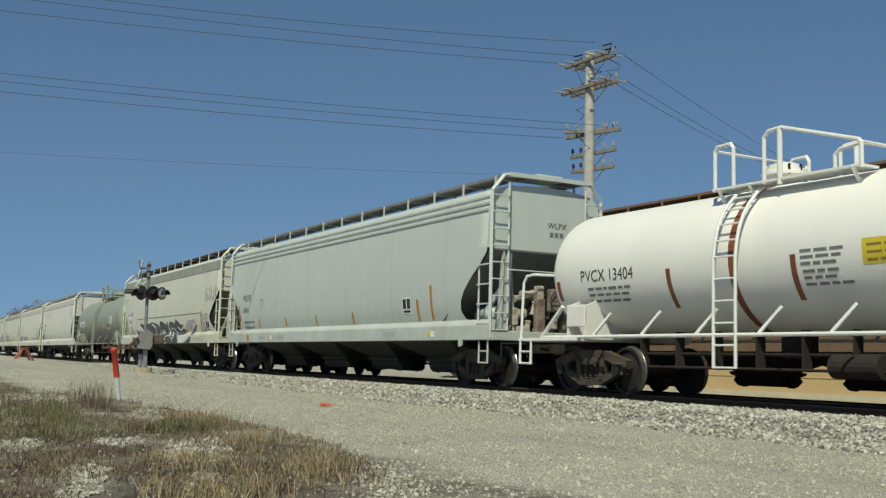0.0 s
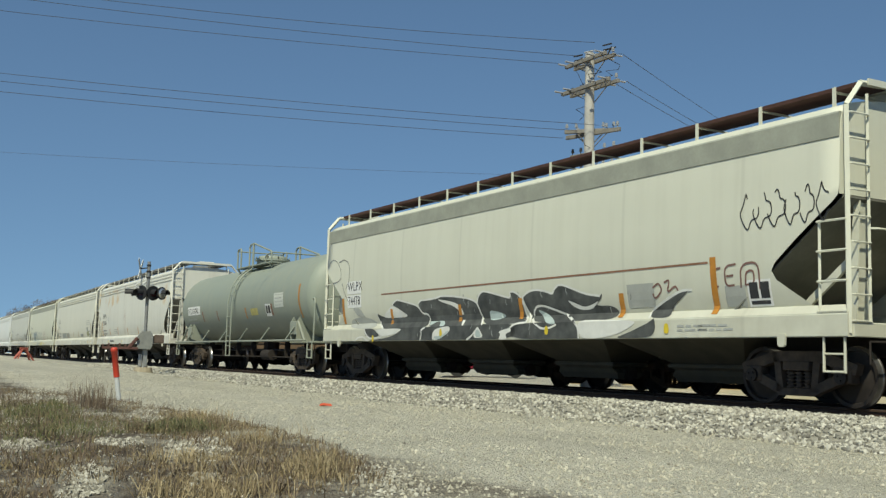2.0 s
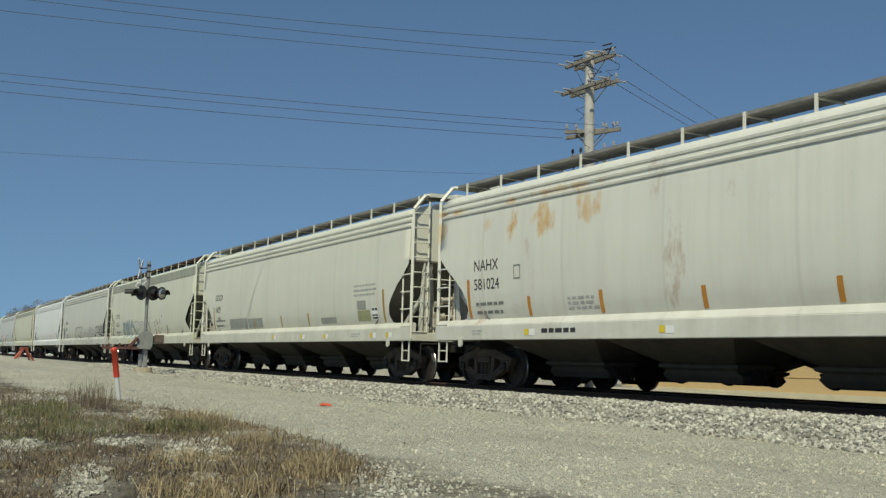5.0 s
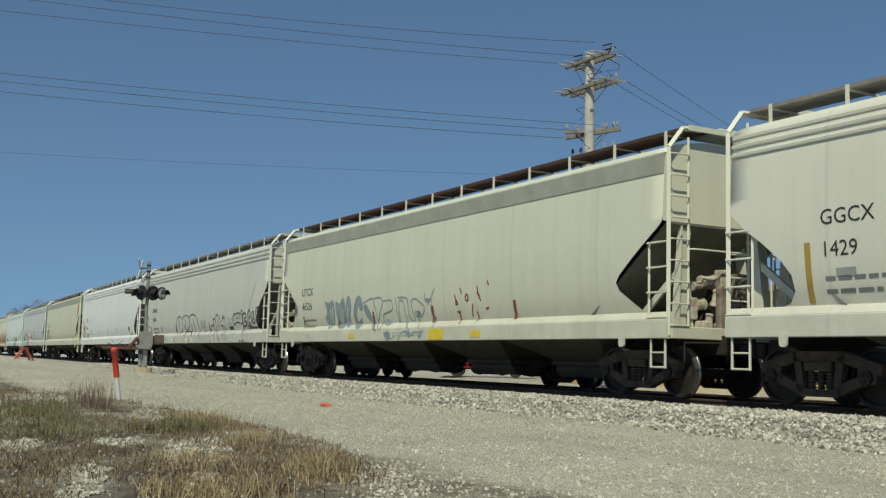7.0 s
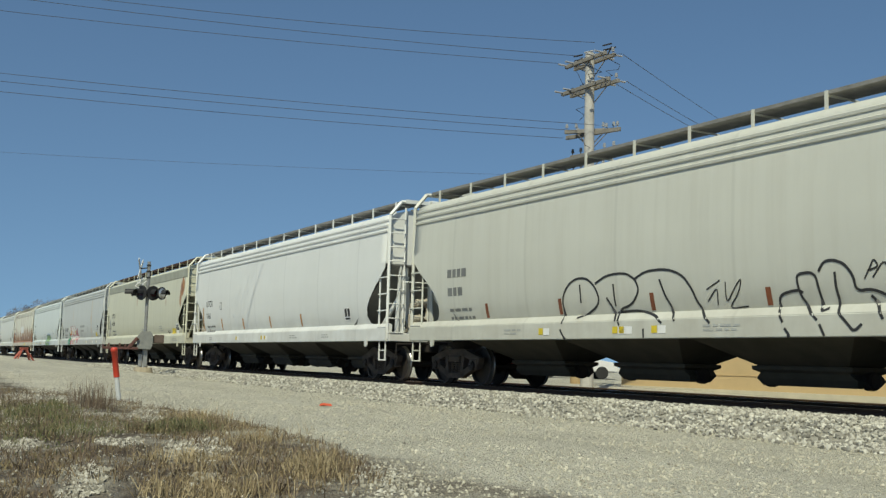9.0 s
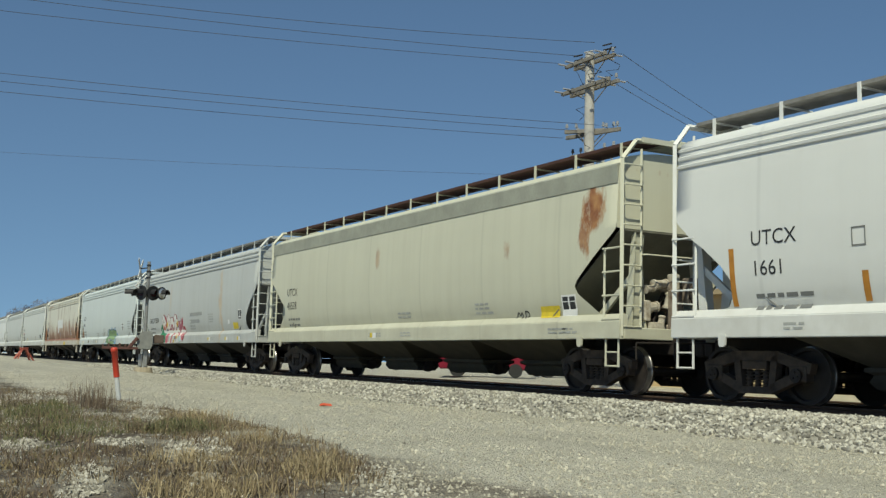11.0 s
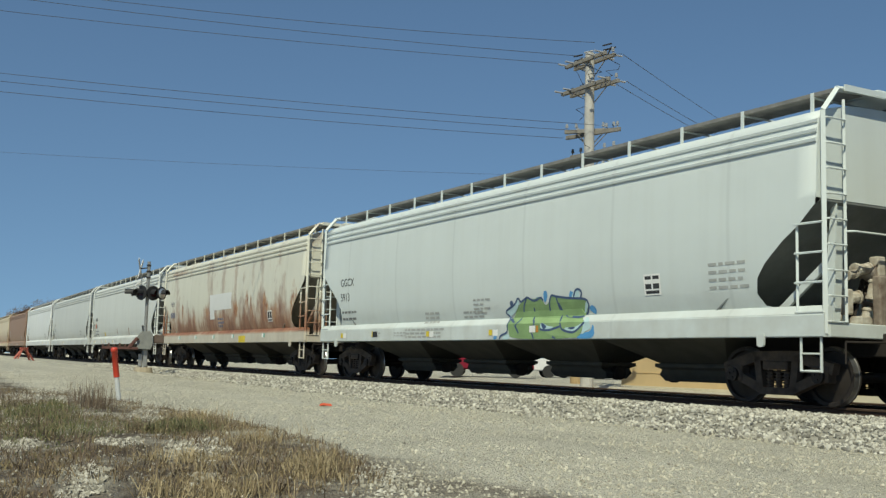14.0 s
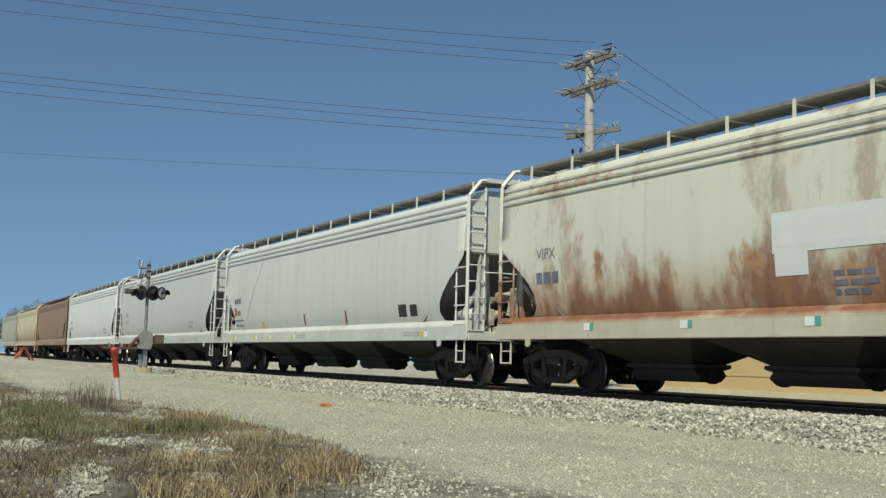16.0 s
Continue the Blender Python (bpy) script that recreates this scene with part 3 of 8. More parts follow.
def flat_marks(car, name, quads, mat, surf=side_y, lift=0.0, label=""):
    """Flat marks that follow the side: each (x0, x1, z0, z1)."""
    if name in ("repaint_patch", "inspection_plate") and len(quads) > 1:
        return [flat_marks(car, name, [q], mat, surf, lift, label) for q in quads]
    bm = bmesh.new()
    for x0, x1, z0, z1 in quads:
        n = max(1, int((z1 - z0) / 0.12))
        cuts = sorted([z0 + (z1 - z0) * k / n for k in range(n + 1)] + [q for q in (1.39, 1.53) if z0 < q < z1])
        for a, b in zip(cuts, cuts[1:]):
            bm.faces.new([bm.verts.new(p) for p in ((x0, a, 0), (x1, a, 0), (x1, b, 0), (x0, b, 0))])
    on_side(bm, surf, lift)
    ob = mark(name, bm, mat, car, label)
    return tagged(ob, label or "rows of small stencilled print", kind="stuff") if len(quads) > 3 else ob


def bars(x, z, rows, seed, h=0.06, step=0.12, length=1.2):
    rnd = random.Random(seed)
    q = []
    for r in range(rows):
        a = x
        while a < x + length * rnd.uniform(0.8, 1.0):
            w = rnd.uniform(0.10, 0.26)
            q.append((a, a + w, z - r * step, z - r * step + h))
            a += w + 0.05
    return q


def stroke(pts, w):
    """A ribbon through (x, z) points, w wide."""
    out = []
    for i, p in enumerate(pts):
        a, b = Vector(pts[max(0, i - 1)]), Vector(pts[min(len(pts) - 1, i + 1)])
        d = (b - a).normalized() if (b - a).length > 1e-6 else Vector((1, 0))
        n = Vector((-d.y, d.x)) * w / 2
        out.append((Vector(p) + n, Vector(p) - n))
    return out


def rounded(pts, closed=True, times=2):
    """An outline with its corners cut, as a spray can rounds them."""
    for _ in range(times):
        if len(pts) > 60:
            break
        n = len(pts)
        out = [] if closed else [pts[0]]
        for i in range(n if closed else n - 1):
            (x0, z0), (x1, z1) = pts[i], pts[(i + 1) % n]
            out += [(0.78 * x0 + 0.22 * x1, 0.78 * z0 + 0.22 * z1), (0.22 * x0 + 0.78 * x1, 0.22 * z0 + 0.78 * z1)]
        pts = out if closed else out + [pts[-1]]
    return pts


def paint_strokes(car, name, strokes, w, mat, surf=side_y, lift=0.002, label=""):
    if len(strokes) > 1:
        return [paint_strokes(car, name, [p], w, mat, surf, lift, label) for p in strokes]
    bm = bmesh.new()
    for pts in strokes:
        rib = stroke(rounded([tuple(p) for p in pts], False), w)
        vs = [(bm.verts.new((a.x, a.y, 0)), bm.verts.new((b.x, b.y, 0))) for a, b in rib]
        for (a, b), (c, d) in zip(vs, vs[1:]):
            bm.faces.new((a, b, d, c))
    on_side(bm, surf, lift)
    return mark(name, bm, mat, car, label)


def paint_blobs(car, name, blobs, mat, surf=side_y, lift=0.0, label=""):
    """Filled shapes given as outlines of (x, z), cut into small cells so that they follow the side."""
    if len(blobs) > 1:
        return [paint_blobs(car, name, [p], mat, surf, lift, label) for p in blobs]
    bm = bmesh.new()
    for pts in blobs:
        bm.faces.new([bm.verts.new((x, z, 0)) for x, z in rounded([tuple(p) for p in pts])])
    bmesh.ops.triangulate(bm, faces=bm.faces)
    zs = [v.co.y for v in bm.verts]
    lo, hi = min(zs), max(zs)
    for z in sorted([1.39, 1.53] + [lo + 0.15 * k for k in range(1, 1 + int((hi - lo) / 0.15))]):
        bmesh.ops.bisect_plane(bm, geom=list(bm.verts) + list(bm.edges) + list(bm.faces), plane_co=(0, z, 0), plane_no=(0, 1, 0))
    on_side(bm, surf, lift)
    return mark(name, bm, mat, car, label)


def smooth_blob(cx, cz, rx, rz, rnd, n=16, rough=0.25):
    ph = [rnd.uniform(0, 6.28) for _ in range(3)]
    return [(cx + rx * (1 + rough * (0.6 * math.sin(2 * a + ph[0]) + 0.4 * math.sin(3 * a + ph[1]) + 0.3 * math.sin(5 * a + ph[2]))) * math.cos(a),
             cz + rz * (1 + rough * (0.6 * math.sin(2 * a + ph[1]) + 0.4 * math.sin(3 * a + ph[0]))) * math.sin(a)) for a in [i * math.tau / n for i in range(n)]]


GEAR = plain("dusty_brake_gear", (0.34, 0.30, 0.25), 0.8, 0, 0.6, 6, 0.3, dark=(0.10, 0.055, 0.035))
VALVE = plain("pale_dusty_casting", (0.60, 0.57, 0.49), 0.8, 0, 0.5, 7, 0.3, dark=(0.22, 0.17, 0.12))
HOPPERS = {}
CARS = []


def hopper(front, back, style, paint, walkmat, label, sill=None, under=None, slope=None, gear=True, reservoir=False, speed=SPEED, lane=0.0):
    """A covered hopper between two couplings, given by their places on the track at the start."""
    L = round(front - back, 1)
    key = (L, style)
    if key not in HOPPERS:
        HOPPERS[key] = hopper_meshes(L, CUT_CURVED if style == "curved" else CUT_ANGLED)
        HOPPERS[key]["hose"] = hose_mesh(L)
        for sg in (-1, 1):
            HOPPERS[key]["coupler", sg] = coupler_mesh(L, sg)
    M = HOPPERS[key]
    car = tagged(new("covered_hopper_car"), label, "hopper car", "cars of the freight train")
    sill = sill or paint
    part("body", M["body"], paint, car)
    for sg in (-1, 1):
        part("slope_sheet", M["slope", sg], slope or under, car, "slope sheet under the end, its shade put into the paint")
    for k in [q for q in M if q[0] == "rib"]:
        part("side_rib" if style == "curved" else "top_chord", M[k], paint if style == "curved" else CHORD, car)
    part("side_sill", M["sill_near"], sill, car)
    part("side_sill", M["sill_far"], sill, car)
    for sg in (-1, 1):
        part("stub_sill", M["stub_sill", sg], STEEL_DARK, car)
    for nm in ("plat_front", "plat_back"):
        part("end_platform", M[nm], sill, car)
        for k in (0, 1):
            part("brace", M[nm + "_brace", k], paint, car)
    for nm in ("lad_fn", "lad_ff", "lad_bn", "lad_bf"):
        part("ladder", M[nm], sill, car)
    for nm in ("walk_near", "walk_far"):
        part("roof_walk", M[nm], walkmat, car)
        for x in M["bracket_x"]:
            br = part("walk_bracket", M[nm + "_br"], sill, car)
            br.location.x = x
    for nm in ("cross_front", "cross_back"):
        part("crossover_walk", M[nm], sill, car)
    part("hatch_cover", M["hatch"], walkmat, car)
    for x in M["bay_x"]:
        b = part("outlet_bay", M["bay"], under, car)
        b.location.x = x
        o = part("outlet_tube", M["outlet"], STEEL_DARK, b)
    for sx in (-1, 1):
        part("jacking_lug", M["lug", sx], sill, car)
    if reservoir:
        part("air_reservoir", M["air_tank"], sill, car)
    for nm in ("rail_front", "rail_back"):
        part("end_handrail", M[nm], sill, car)
        part("end_stanchion", M[nm + "_post"], paint, car)
    if gear:
        for me in M["valves"]:
            part("brake_valve", me, VALVE, car, "pale dusty brake valve casting")
        part("brake_housing", M["brake_gear"], GEAR, car, "dusty brake gear with rust")
        for k in range(7):
            part("brake_pipe", M["brake_pipe", k], GEAR if k % 2 else STEEL_DARK, car)
    part("brake_wheel", M["hand_wheel"], STEEL_DARK, car)
    for sg in (-1, 1):
        part("coupler", M["coupler", sg], STEEL_DARK, car)
    part("air_hose", M["hose"], HOSE, car)
    add_trucks(car, L / 2 - 2.1)
    CARS.append((car, (front + back) / 2, L / 2 - 2.1, speed, lane))
    return car, L / 2 - POST


def tank_car(front, back, r, zc, paint, label, railmat, under, cage=(-0.72, 2.35), dr=0.33, over=0.85):
    L = round(front - back, 1)
    car = tagged(new("tank_car"), label, "tank car", "cars of the freight train")
    hx = L / 2 - over
    bm = bmesh.new()
    N = 48
    xs = [(-hx + 0.62 * (1 - math.cos(a)), math.sin(a)) for a in [i * math.pi / 2 / 8 for i in range(9)]]
    sec = xs + [(x, 1.0) for x in [-hx + 0.62 + (2 * hx - 1.24) * i / 12 for i in range(1, 12)]] + [(-x, w) for x, w in xs[::-1]]
    loft(bm, [[(x, r * w * math.sin(a), zc + r * w * math.cos(a)) for a in [i * math.tau / N for i in range(N)]] for x, w in sec], True)
    bmesh.ops.remove_doubles(bm, verts=bm.verts, dist=0.001)
    me = mesh_of("tank_shell", finish(bm), True)
    part("tank_shell", me, paint, car)
    surf = lambda z: -(math.sqrt(max(0.01, r * r - (z - zc) ** 2)) + 0.005)
    # dome, valves, platform with railings
    zt = zc + r
    c0, c1 = cage
    bm = bmesh.new()
    loft(bm, [[(q * math.cos(a), q * math.sin(a), zt + z) for q, z in ((dr, -0.12), (dr, 0.18), (dr + 0.07, 0.19), (dr + 0.07, 0.24), (dr + 0.04, 0.25), (dr + 0.04, 0.29), (dr - 0.04, 0.30), (dr * 0.85, 0.38), (dr * 0.5, 0.42), (0.0, 0.43))] for a in [i * math.tau / 32 for i in range(33)]])
    bmesh.ops.remove_doubles(bm, verts=bm.verts, dist=0.001)
    dome = part("dome", finish(bm), paint, car)
    for k in range(10):
        a = k * math.tau / 10
        bm = bmesh.new()
        rod(bm, ((dr + 0.03) * math.cos(a), (dr + 0.03) * math.sin(a), zt + 0.18), ((dr + 0.03) * math.cos(a), (dr + 0.03) * math.sin(a), zt + 0.36), 0.024, 6)
        part("dome_bolt", bm, STEEL_DARK if k % 3 == 0 else paint, dome)
    bm = bmesh.new()
    rod(bm, (-0.35, 0.25, zt - 0.1), (-0.35, 0.25, zt + 0.26), 0.07, 10)
    rod(bm, (-0.35, 0.25, zt + 0.18), (-0.35, 0.25, zt + 0.22), 0.12, 10)
    part("relief_valve", bm, paint, car)
    for y0, y1 in ((-0.98, -0.55), (0.55, 0.98)):
        bm = bmesh.new()
        box(bm, c0 - 0.05, c1, y0, y1, zt - 0.08, zt - 0.04)
        for x in (c0 + 0.1, 0.1, c1 - 0.15):
            rod(bm, (x, y0 if y0 < 0 else y1, zt - 0.05), (x, (y0 if y0 < 0 else y1) * 0.8, zt - 0.33), 0.04, 4)
        part("dome_platform", bm, railmat, car)
    zr = zt + 0.70
    w = c1 - c0
    for sy in (-1, 1):
        y = 0.95 * sy
        bm = bmesh.new()
        pipe(bm, [(c0, y, zt - 0.1), (c0, y, zr - 0.08), (c0 + 0.06, y, zr), (c0 + 0.38, y, zr + 0.01), (c0 + 0.44, y, zr - 0.08), (c0 + 0.44, y, zt - 0.1)], 0.034)
        pipe(bm, [(c0 + 0.37 * w, y, zt - 0.1), (c0 + 0.37 * w, y, zr - 0.02), (c0 + 0.40 * w, y, zr + 0.08), (c0 + 0.49 * w, y, zr + 0.10), (c1 - 0.05, y, zt + 0.34), (c1, y, zt + 0.28), (c1, y, zt - 0.1)], 0.034)
        rod(bm, (c0 + 0.48 * w, y, zt - 0.15), (c0 + 0.48 * w, y, zr + 0.10), 0.045)
        pipe(bm, [(c0 + 0.84 * w, y, zt - 0.1), (c0 + 0.84 * w, y, zt + 0.16), (c0 + 0.87 * w, y, zt + 0.24), (c1, y, zt + 0.28)], 0.030)
        part("railing", bm, railmat, car)
    for x, z in ((c0, zr - 0.06), (c1, zt + 0.30)):
        bm = bmesh.new()
        pipe(bm, [(x, -0.95, z), (x, 0.95, z)], 0.026)
        part("railing", bm, railmat, car)
    # side ladder that curves with the shell
    bm = bmesh.new()
    Y = -(r + 0.16)
    for x in (-0.25, 0.25):
        pts = [(x, Y, 0.55), (x, Y, zc - 0.05)] + [(x, -(r + 0.14) * math.cos(a), zc + (r + 0.12) * math.sin(a)) for a in [radians(d) for d in (8, 18, 28, 38, 48, 58)]]
        pipe(bm, pts, 0.03, 6)
    for k in range(6):
        z = 0.56 + 0.37 * k
        rod(bm, (-0.25, Y, z), (0.25, Y, z), 0.018, 6)
    for d in (10, 22, 34, 46, 56):
        a = radians(d)
        rod(bm, (-0.25, -(r + 0.14) * math.cos(a), zc + (r + 0.12) * math.sin(a)), (0.25, -(r + 0.14) * math.cos(a), zc + (r + 0.12) * math.sin(a)), 0.018, 6)
    part("ladder", bm, railmat, car)
    bm = bmesh.new()
    bands = [(x, w) for x, w in ((-0.0, 0.07),)]
    for x, w in bands:
        loft(bm, [[(x + dx, (r + 0.008) * math.sin(a), zc + (r + 0.008) * math.cos(a)) for a in [i * math.tau / 48 for i in range(49)]] for dx in (-w, w)])
    part("wrap_band", bm, STRIPE_RED if railmat is not paint else paint, car)
    # side handrail along the shell, on brackets; end platforms, corner rails, steps
    bm = bmesh.new()
    Yr = -(r + 0.14)
    for sy in (-1, 1):
        pipe(bm, [(-hx + 0.3, sy * (r + 0.14), 1.10), (hx - 0.3, sy * (r + 0.14), 1.10)], 0.035)
        for i in range(6):
            x = (-1 + 2 * i / 5) * (hx - 2.0)
            rod(bm, (x, sy * (r + 0.14), 1.10), (x + 0.35, sy * r * 0.97, 1.55), 0.035, 6)
    part("side_handrail", bm, railmat, car)
    for sg in (-1, 1):
        bm = bmesh.new()
        a, b = sorted((sg * (L / 2 - 2.4), sg * (L / 2 - 0.35)))
        box(bm, a, b, -1.5, 1.5, 1.02, 1.08, 0.01)
        part("end_platform", bm, railmat, car)
        e = L / 2 - 0.4
        for sy in (-1, 1):
            bm = bmesh.new()
            pipe(bm, [(sg * e, sy * 1.45, 1.05), (sg * (e - 0.03), sy * 1.42, 2.28), (sg * (e - 0.12), sy * 1.40, 2.42), (sg * (e - 0.3), sy * 1.35, 2.45), (sg * (e - 0.9), sy * 1.2, 2.40)], 0.03)
            rod(bm, (sg * (e - 0.75), sy * 1.45, 1.08), (sg * (e - 1.45), sy * 1.42, 1.72), 0.045, 6)
            part("corner_rail", bm, railmat, car)
            bm = bmesh.new()
            x0, x1 = sg * (e - 0.02), sg * (e - 0.42)
            pipe(bm, [(x0, sy * 1.48, 1.05), (x0, sy * 1.48, 0.55), (x1, sy * 1.48, 0.55), (x1, sy * 1.48, 1.05)], 0.024)
            rod(bm, (x0, sy * 1.48, 0.8), (x1, sy * 1.48, 0.8), 0.02)
            part("stirrup_step", bm, railmat, car)
        # saddle: a box bolster with sloping gussets under the shell
        bm = bmesh.new()
        c = sg * (L / 2 - 2.3)
        for dx in (-0.28, 0.28):
            vs = [(-1.42, 1.06), (-1.42, 1.72), (-1.22, 1.75)]
            arc = [(-r * math.sin(a) * 1.0, zc - r * math.cos(a)) for a in [radians(d) for d in (62, 45, 30, 15, 0, -15, -30, -45, -62)]]
            ring = vs[:2] + arc + [(1.42, 1.72), (1.42, 1.06)]
            va = [bm.verts.new((c + dx - 0.02, y, z)) for y, z in ring]
            vb = [bm.verts.new((c + dx + 0.02, y, z)) for y, z in ring]
            bm.faces.new(va)
            bm.faces.new(vb[::-1])
            for i in range(len(ring)):
                j = (i + 1) % len(ring)
                bm.faces.new((va[i], va[j], vb[j], vb[i]))
        box(bm, c - 0.3, c + 0.3, -1.44, -1.38, 1.3, 1.74, 0.02)
        part("saddle", finish(bm), paint, car)
        bm = bmesh.new()
        a, b = sorted((c, sg * (L / 2 - 0.4)))
        box(bm, a, b, -0.3, 0.3, 0.76, 1.05, 0.02)
        part("stub_sill", bm, STEEL_DARK, car)
    bm = bmesh.new()
    rod(bm, (-hx + 2.2, -0.55, 0.80), (hx - 2.2, -0.55, 0.80), 0.035)
    rod(bm, (-hx + 2.2, -0.7, 0.55), (hx - 2.2, -0.7, 0.55), 0.025)
    for i in range(7):
        x = (-1 + 2 * i / 6) * (hx - 2.6)
        box(bm, x - 0.02, x + 0.02, -0.72, -0.52, 0.52, 1.2)
    rod(bm, (1.6, -0.7, 0.62), (2.5, -0.7, 0.62), 0.19, 16)
    rod(bm, (0.3, 0, 0.75), (0.3, 0, 1.2), 0.30, 16)
    part("under_piping", bm, under, car)
    for sg in (-1, 1):
        part("coupler", coupler_mesh(L, sg), STEEL_DARK, car)
    part("air_hose", hose_mesh(L), HOSE, car)
    add_trucks(car, L / 2 - 2.3)
    CARS.append((car, (front + back) / 2, L / 2 - 2.3, SPEED, 0.0))
    return car, hx, surf

# ---- the place
def stones_mat(name, cols, dust, rough=0.95):
    m, nt, b = node_mat(name, rough)
    g = nt.nodes.new("ShaderNodeNewGeometry")
    r = nt.nodes.new("ShaderNodeValToRGB")
    e = r.color_ramp.elements
    e[0].color, e[1].color = (*cols[0], 1), (*cols[-1], 1)
    for i, c in enumerate(cols[1:-1], 1):
        k = e.new(i / (len(cols) - 1))
        k.color = (*c, 1)
    nt.links.new(g.outputs["Random Per Island"], r.inputs[0])
    c = n_mix(nt, n_math(nt, "MULTIPLY", n_ramp(nt, n_noise(nt, 1.2, 4), 0.35, 0.7), 0.5), r.outputs[0], dust)
    nt.links.new(c, b.inputs["Base Color"])
    n_bump(nt, b, n_noise(nt, 60, 3), 0.4, 0.01)
    return m


def ground_mat():
    """Crushed limestone: pale dust, darker damp patches, tyre tracks, and dry soil on the camera's side of the road."""
    m, nt, b = node_mat("limestone_gravel", 0.97)
    cell = nt.nodes.new("ShaderNodeTexVoronoi")
    tc = nt.nodes.new("ShaderNodeTexCoord")
    nt.links.new(tc.outputs["Object"], cell.inputs["Vector"])
    cell.inputs["Scale"].default_value = 40
    stone = n_ramp(nt, cell.outputs["Color"], 0.1, 0.9, (0.36, 0.34, 0.275, 1), (0.76, 0.72, 0.60, 1))
    dust = n_mix(nt, n_ramp(nt, n_noise(nt, 0.35, 6, 0.6), 0.35, 0.68), (0.60, 0.565, 0.46), (0.72, 0.685, 0.575))
    c = n_mix(nt, n_math(nt, "MULTIPLY", n_ramp(nt, n_noise(nt, 0.8, 5, 0.6), 0.3, 0.6), 0.85), dust, stone)
    worn = n_ramp(nt, n_noise(nt, 1.0, 4, 0.5, stretch=(0.05, 0.9, 1)), 0.45, 0.7)
    c = n_mix(nt, n_math(nt, "MULTIPLY", worn, 0.30), c, (0.33, 0.305, 0.23))
    c = n_mix(nt, n_math(nt, "MULTIPLY", n_ramp(nt, n_noise(nt, 5, 5, 0.7), 0.5, 0.75), 0.28), c, (0.24, 0.22, 0.165))
    grit = n_ramp(nt, n_noise(nt, 38, 4, 0.75), 0.46, 0.66)
    c = n_mix(nt, n_math(nt, "MULTIPLY", grit, 0.42), c, (0.25, 0.23, 0.175))
    pale = n_ramp(nt, n_noise(nt, 27, 4, 0.75), 0.56, 0.72)
    c = n_mix(nt, n_math(nt, "MULTIPLY", pale, 0.6), c, (0.72, 0.68, 0.57))
    sp = nt.nodes.new("ShaderNodeSeparateXYZ")
    nt.links.new(tc.outputs["Object"], sp.inputs[0])
    edge = n_math(nt, "ADD", sp.outputs[1], n_math(nt, "MULTIPLY", n_noise(nt, 0.9, 5, 0.6), 1.6))
    soil = n_ramp(nt, n_math(nt, "MULTIPLY", edge, 0.1), 0.50, 0.56, (1, 1, 1, 1), (0, 0, 0, 1))
    patch = n_ramp(nt, n_noise(nt, 0.7, 6, 0.65), 0.40, 0.58)
    earth = n_mix(nt, n_ramp(nt, n_noise(nt, 9, 5, 0.7), 0.35, 0.7), (0.075, 0.056, 0.040), (0.17, 0.135, 0.095))
    c = n_mix(nt, n_math(nt, "MULTIPLY", soil, n_math(nt, "ADD", n_math(nt, "MULTIPLY", patch, 0.75), 0.25)), c, earth)
    nt.links.new(c, b.inputs["Base Color"])
    n_bump(nt, b, n_math(nt, "ADD", cell.outputs["Distance"], n_noise(nt, 6, 6, 0.7)), 1.0, 0.05)
    return m


BALLAST_Z = -0.09


def smooth(a, b, x):
    t = max(0.0, min(1.0, (x - a) / (b - a)))
    return t * t * (3 - 2 * t)


def ground_z(x, y):
    s = x
    far = smooth(-20, -45, s)
    tz = track_z(s)
    z = tz - 0.37 + 0.24 * far
    z += 0.16 * smooth(-60, -95, s) * smooth(6, -2, abs(y - track_y(s) + 8) - 3)
    d = abs(y - track_y(s))
    if -4.6 < y - track_y(s) < 9.6:                                        # ground falls away below the ballast
        z = min(z, tz - 0.30)
    n = noise.noise(Vector((x * 0.16, y * 0.16, 3.0))) * 0.05 + noise.noise(Vector((x * 0.7, y * 0.7, 7.0))) * 0.016
    return z + n * smooth(400, 60, abs(x)) * (1 if d > 3 else 0.3)


def axis(lims):
    out = []
    for a, b, st in lims:
        n = int(round((b - a) / st))
        out += [a + (b - a) * i / n for i in range(n)]
    return out + [lims[-1][1]]


gx = axis([(-3000, -400, 260), (-400, -120, 14), (-120, -50, 2.0), (-50, 0, 0.4), (0, 60, 3), (60, 400, 34), (400, 3000, 260)])
gy = axis([(-3000, -400, 260), (-400, -40, 30), (-40, -4, 2), (-4, 12, 0.4), (12, 60, 2.0), (60, 400, 20), (400, 3000, 260)])
bm = bmesh.new()
loft(bm, [[(x, y, ground_z(x, y)) for x in gx] for y in gy])
GRAVEL = ground_mat()
ground = tagged(part("ground", mesh_of("ground", finish(bm), True), GRAVEL, None), "pale crushed limestone gravel yard with dry weedy soil", "ground", kind="structure")

# track bed, ties, rails
S_LIST = [-320 + 4 * i for i in range(95)]


def swept(bm, prof, ss, closed=True):
    rings = []
    for s in ss:
        a = track_dir(s)
        nx, ny = -math.sin(a), math.cos(a)
        rings.append([(s + nx * o, track_y(s) + ny * o, track_z(s) + z) for o, z in prof])
    loft(bm, rings, closed, closed)


